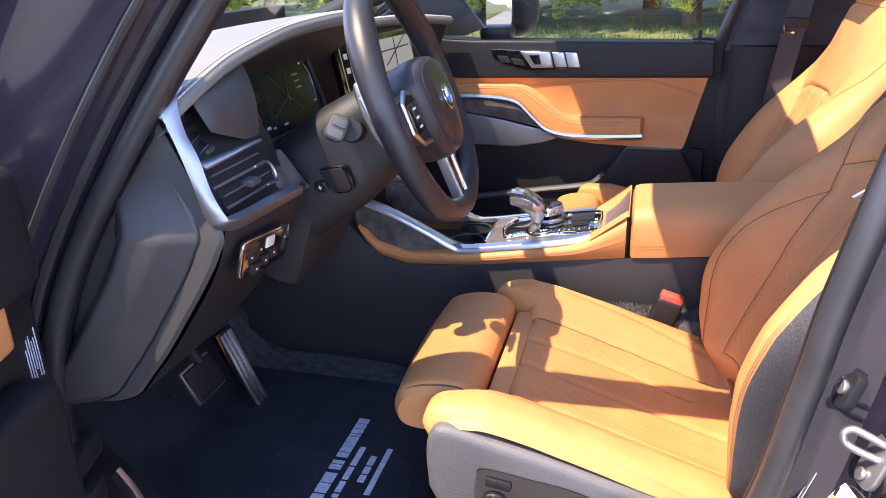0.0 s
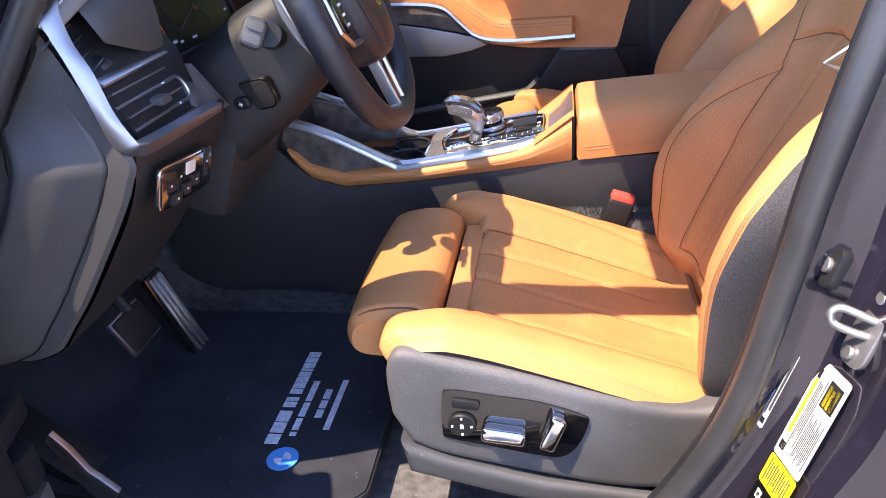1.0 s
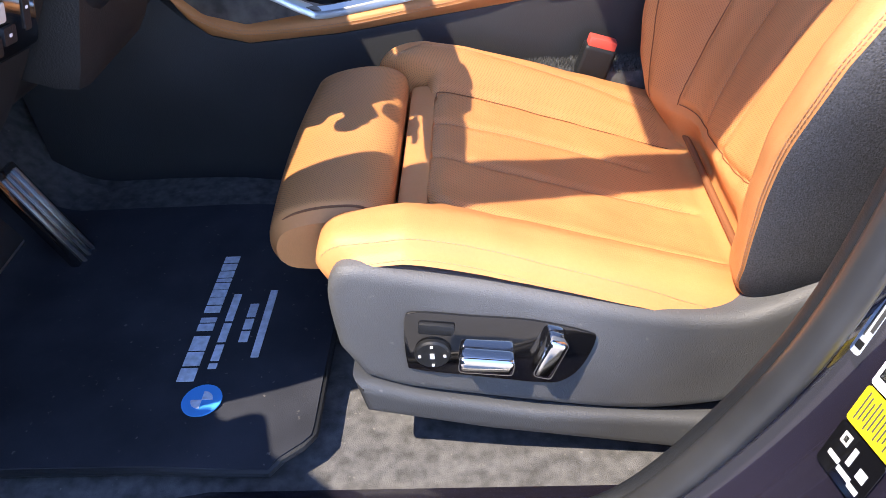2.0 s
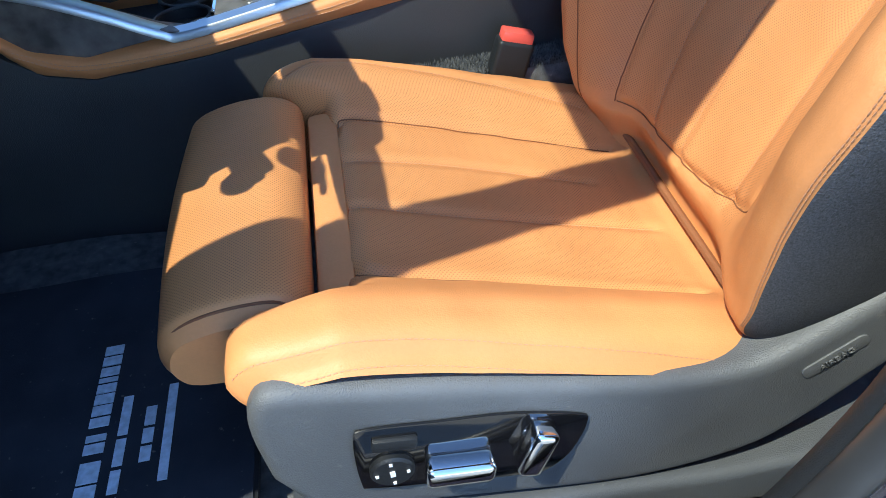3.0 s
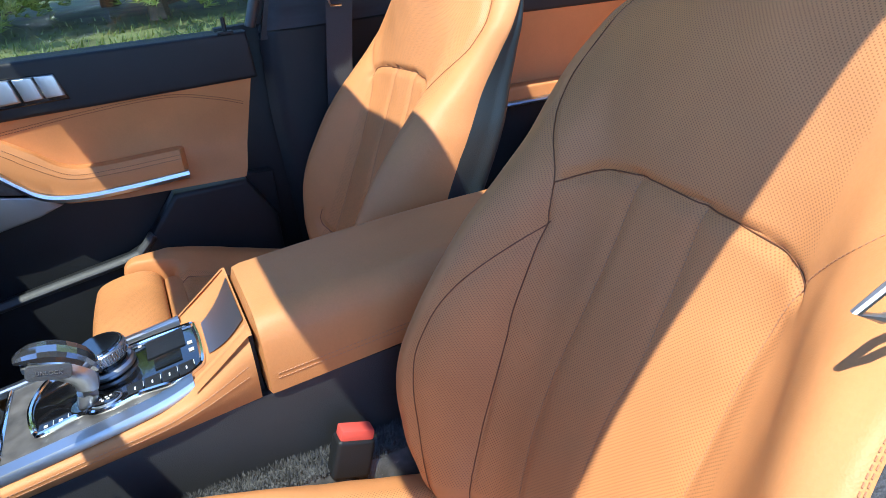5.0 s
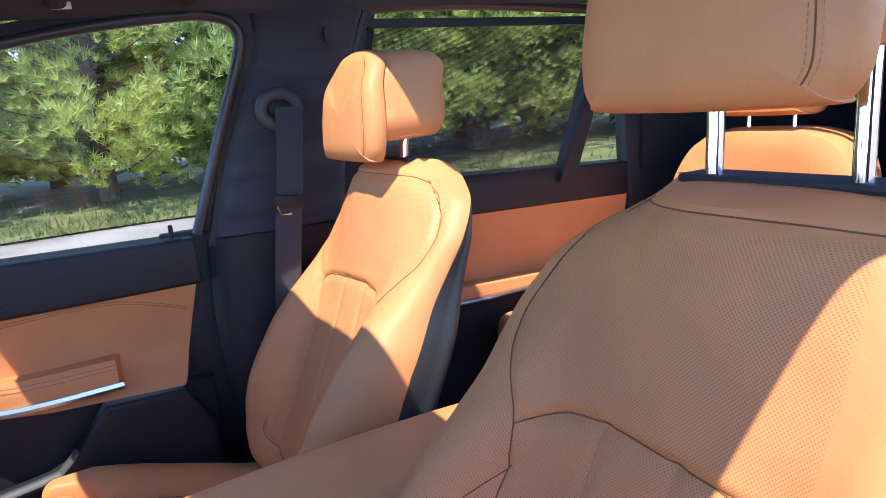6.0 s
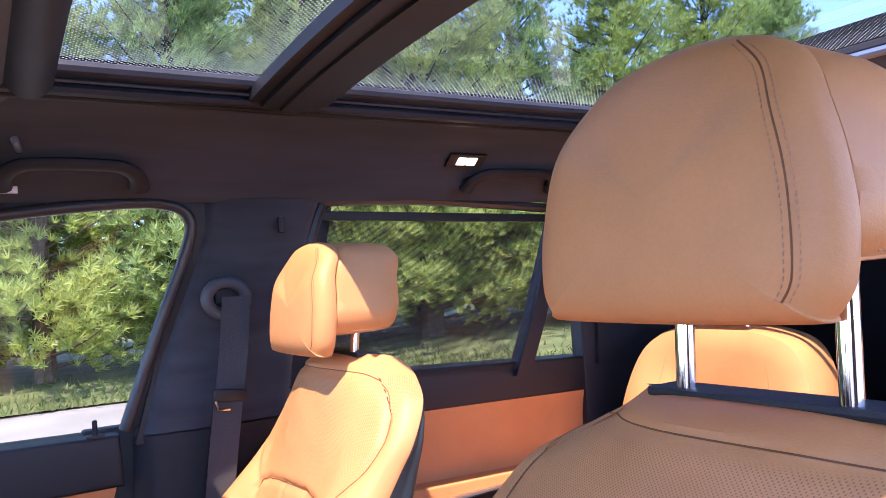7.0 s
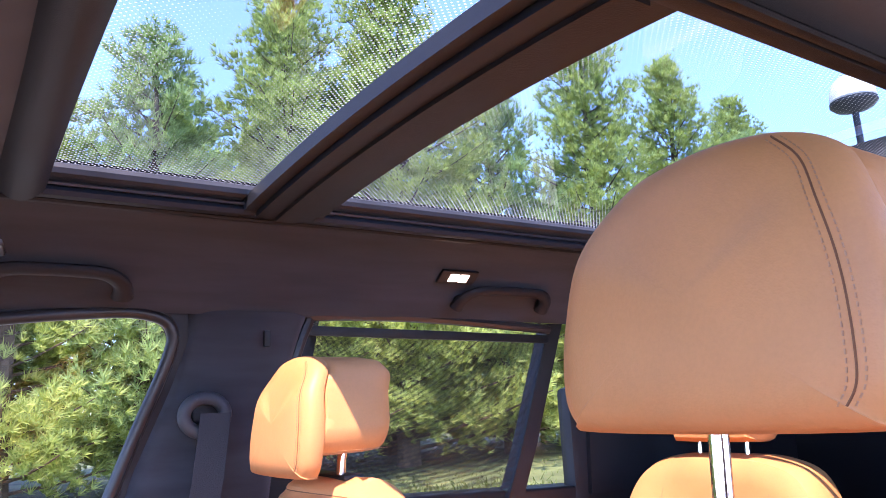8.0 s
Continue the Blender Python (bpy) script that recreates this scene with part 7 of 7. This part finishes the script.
body_marks += [(0.0125 + 0.0022 * i, 0.050 + 0.004 * (i % 3), 0.0008, 0.070 - 0.010 * (i % 4), GREY) for i in range(5)]
body_marks += [(0.0250 + 0.0022 * i, 0.034 - 0.002 * (i % 2), 0.0008, 0.048 - 0.008 * (i % 3), GREY) for i in range(10)]
sticker("tyre_label", "white tyre and loading label with yellow bars", (0.3690, -0.7553, 0.8355), 0.0486, 0.102, WHITE, body_marks)
c_ = Vector((0.3690, -0.7553, 0.8355))
sticker("warning_label", "yellow warning label with fine print lines", c_ - E2 * 0.0325 + E1 * 0.0005, 0.0486, 0.031, YELLOW, [(0.006 + 0.0036 * i, 0.016, 0.0009, 0.024 - 0.004 * (i % 3), GREY) for i in range(11)])
sticker("icon_label", "black label with white pictogram blocks", c_ - E2 * 0.073 + E1 * 0.0005, 0.0486, 0.039, PIANO, [(0.012, 0.030, 0.008, 0.009, WHITE), (0.012, 0.030, 0.004, 0.005, PIANO), (0.038, 0.020, 0.008, 0.008, WHITE), (0.012, 0.013, 0.012, 0.004, WHITE), (0.024, 0.024, 0.004, 0.014, WHITE), (0.026, 0.010, 0.014, 0.004, WHITE), (0.038, 0.008, 0.010, 0.004, WHITE)])
sticker("strip_label", "narrow pale label half hidden by the seal", Vector((0.3590, -0.7410, 0.8535)) + E3 * 0.005, 0.010, 0.088, MATPRINT, [(0.0085, 0.052, 0.0030, 0.064, GREY), (0.004, 0.050, 0.0012, 0.070, GREY), (0.006, 0.008, 0.006, 0.006, BLACK)])

# ---- outside ----
GROUND = mat("pale_gravel", (0.25, 0.235, 0.21), rough=0.95, vary=0.2, scale=0.8, bump=1.0, bump_scale=30, spots=0.3)
GRASS = mat("dry_grass_turf", (0.10, 0.12, 0.04), rough=1.0, vary=0.45, scale=1.5, bump=1.0, bump_scale=20)
BARK = mat("pine_bark", (0.11, 0.075, 0.05), rough=0.95, vary=0.4, scale=9, bump=1.0, bump_scale=40)


def needles(name, c1, c2):
    m = mat(name, c1, rough=0.6, vary=0.1)
    n, l = m.node_tree.nodes, m.node_tree.links
    g = n.new("ShaderNodeNewGeometry")
    r = n.new("ShaderNodeValToRGB")
    r.color_ramp.elements[0].color, r.color_ramp.elements[1].color = (*c1, 1), (*c2, 1)
    l.new(g.outputs["Random Per Island"], r.inputs[0])
    b = n["Principled BSDF"]
    l.new(r.outputs[0], b.inputs["Base Color"])
    ts = n.new("ShaderNodeBsdfTranslucent")
    l.new(r.outputs[0], ts.inputs[0])
    mx = n.new("ShaderNodeMixShader")
    mx.inputs[0].default_value = 0.52
    l.new(b.outputs[0], mx.inputs[1])
    l.new(ts.outputs[0], mx.inputs[2])
    l.new(mx.outputs[0], n["Material Output"].inputs[0])
    return m


PINE = needles("pine_needles", (0.25, 0.33, 0.07), (0.52, 0.58, 0.16))
PINE2 = needles("blue_green_needles", (0.20, 0.30, 0.09), (0.44, 0.55, 0.19))
LEAF = needles("grass_blades", (0.10, 0.14, 0.03), (0.24, 0.28, 0.09))
solid("ground", sheet(lambda u, v: (-400 + 800 * u, -400 + 800 * v, 0.0), 40, 40), GROUND, "pale gravel ground", "ground", kind="structure")
solid("verge", sheet(lambda u, v: (-60 + 120 * u, 10.6 - 5.2 * smoothstep(5.0, 13.0, -60 + 120 * u) + 0.5 * noise.noise((u * 40, 0, 0)) * (v < 0.01) + 70 * v, 0.03 + 0.10 * smoothstep(0, 0.02, v) + 1.0 * v), 120, 20), GRASS, "rough grass verge beneath the pines", "grass verge", kind="structure")


def pine(x, y, h, seed, needle, spread=1.0, bare=0.12):
    rnd = random.Random(seed)
    t = thing("pine_tree", "green pine tree with dense needle tufts", "tree", "pines beyond the car", at=(x, y, 0.05))
    lean = rnd.uniform(-0.02, 0.02)
    tb = bmesh.new()
    tube([(lean * z * h + 0.04 * math.sin(z * 5 + seed), 0.03 * math.cos(z * 4 + seed), z * h) for z in [i / 10 for i in range(11)]], lambda s: 0.16 * (1 - 0.93 * s) * h / 7, 9, bm=tb)
    verts, faces = [], []

    def tuft(p, d, size):
        """One shoot: a bundle of thin blades round its axis."""
        d = d.normalized()
        s = d.orthogonal().normalized()
        q = d.cross(s)
        k0 = rnd.uniform(0, 6.28)
        for j in range(9):
            a = k0 + j * 0.7
            out = (s * math.cos(a) + q * math.sin(a))
            tip = p + (d * rnd.uniform(0.55, 1.0) + out * rnd.uniform(0.45, 0.8)) * size
            wv = d.cross(out).normalized() * size * 0.075
            i = len(verts)
            verts.extend((p - wv, tip, p + wv))
            faces.append((i, i + 1, i + 2))

    n = int(h * 11)
    for i in range(n):
        f = bare + (1 - bare) * (i + rnd.random()) / n
        z = f * h
        L = spread * (1.0 + h * 0.17) * (1 - f) ** 0.62 * rnd.uniform(0.60, 1.15) + 0.18
        a = i * 2.4 + rnd.uniform(-0.5, 0.5)
        up = 0.10 + 0.75 * f ** 2
        p0 = Vector((lean * z, 0, z))
        d = Vector((math.cos(a), math.sin(a), up)).normalized()
        limb = [p0 + d * L * s + Vector((0, 0, 0.12 * L * s * s)) for s in (0, 0.35, 0.7, 1.0)]
        tube(limb, lambda s: (0.022 * (1 - 0.8 * s)) * (0.4 + L * 0.5), 5, bm=tb)
        m = max(5, int(L * 13))
        for k in range(m):
            s = 0.22 + 0.80 * (k + rnd.random()) / m
            c = p0 + d * L * s + Vector((0, 0, 0.12 * L * s * s))
            side = Vector((-d.y, d.x, 0)) * rnd.uniform(-1, 1) * 0.36 * L * (1.1 - s * 0.6) + Vector((0, 0, rnd.uniform(-0.10, 0.14) * (0.5 + L * 0.4)))
            for e in range(4):
                w = c + side + Vector((rnd.gauss(0, 0.10), rnd.gauss(0, 0.10), rnd.gauss(0, 0.08)))
                tuft(w, d + side * 0.8 + Vector((rnd.gauss(0, 0.35), rnd.gauss(0, 0.35), 0.55 + rnd.gauss(0, 0.3))), rnd.uniform(0.14, 0.25))
    part("trunk", tb, BARK, t, "grey-brown trunk with limbs")
    me = bpy.data.meshes.new("crown")
    me.from_pydata([tuple(v) for v in verts], [], faces)
    me.materials.append(needle)
    ob = new("crown", me)
    ob.parent = t
    return t


TREES = []
for x, y, h, s, m_ in ((-9.5, 14.0, 8.6, 1, PINE), (-5.6, 14.2, 7.9, 2, PINE2), (-2.2, 13.8, 8.4, 3, PINE), (1.0, 13.6, 8.2, 4, PINE), (3.2, 13.8, 9.0, 5, PINE2), (5.9, 13.8, 10.8, 6, PINE), (8.6, 13.6, 12.0, 7, PINE), (11.6, 13.8, 9.6, 8, PINE2), (15.0, 13.6, 12.0, 9, PINE), (18.4, 13.4, 11.6, 10, PINE), (21.5, 13.0, 9.4, 11, PINE2)):
    TREES.append(pine(x, y, h, s, m_, 1.12, 0.04))
for i, (x, y) in enumerate(((-12.5, 17.5), (-7.0, 18.0), (-3.5, 17.0), (0.2, 17.5), (4.6, 17.0), (7.4, 17.5), (10.0, 17.0), (13.0, 17.5), (17.0, 17.0), (24.0, 15.0))):
    copy_thing(TREES[(i * 3 + 1) % len(TREES)], pose(x, y, 0.1, 0, 0, 57 * i + 20))
for x, y, h, s, m_ in ((17.5, 9.6, 5.4, 31, PINE2), (22.5, 9.4, 6.6, 32, PINE), (12.8, 11.2, 4.6, 33, PINE)):
    pine(x, y, h, s, m_, 1.25, 0.02)
# grass tufts along the verge
rg = random.Random(9)
gv, gf = [], []
for i in range(9000):
    x = rg.uniform(-16, 20)
    y = 10.4 - 5.0 * smoothstep(5.0, 13.0, x) + rg.random() ** 1.6 * (4.5 + 4.0 * smoothstep(5.0, 13.0, x))
    hh = rg.uniform(0.04, 0.17)
    a = rg.uniform(0, 6.28)
    w = Vector((math.cos(a), math.sin(a), 0)) * rg.uniform(0.01, 0.03)
    p = Vector((x, y, 0.05 + 0.014 * (y - 10.5 + 5.2 * smoothstep(5.0, 13.0, x))))
    tip = p + Vector((rg.gauss(0, 0.06), rg.gauss(0, 0.06), hh))
    k = len(gv)
    gv += [tuple(p - w), tuple(p + w), tuple(tip)]
    gf.append((k, k + 1, k + 2))
me = bpy.data.meshes.new("grass")
me.from_pydata(gv, [], gf)
me.materials.append(LEAF)
tagged(new("grass", me), "sunlit tall grass along the verge", "grass", kind="stuff")

# lamp post beyond the car
lp_ = thing("street_lamp", "dark street lamp post with a pale round shade", "street lamp", at=(12.9, 5.3, 0))
part("post", tube([(0, 0, 0), (0, 0, 3.0), (0.0, 0.0, 6.06)], lambda t: 0.075 - 0.02 * t, 12), BLACK, lp_, "dark metal post")
part("shade", loft([[(r * math.cos(a), r * math.sin(a), z) for a in (2 * math.pi * i / 32 for i in range(32))] for r, z in ((0.33, 6.20), (0.37, 6.24), (0.36, 6.39), (0.31, 6.54), (0.20, 6.65), (0.03, 6.69))]), CREAM, lp_, "pale domed shade")
part("shade_base", loft([[(r * math.cos(a), r * math.sin(a), z) for a in (2 * math.pi * i / 32 for i in range(32))] for r, z in ((0.06, 6.00), (0.30, 6.08), (0.38, 6.16), (0.38, 6.21))]), BLACK, lp_, "dark lamp base")
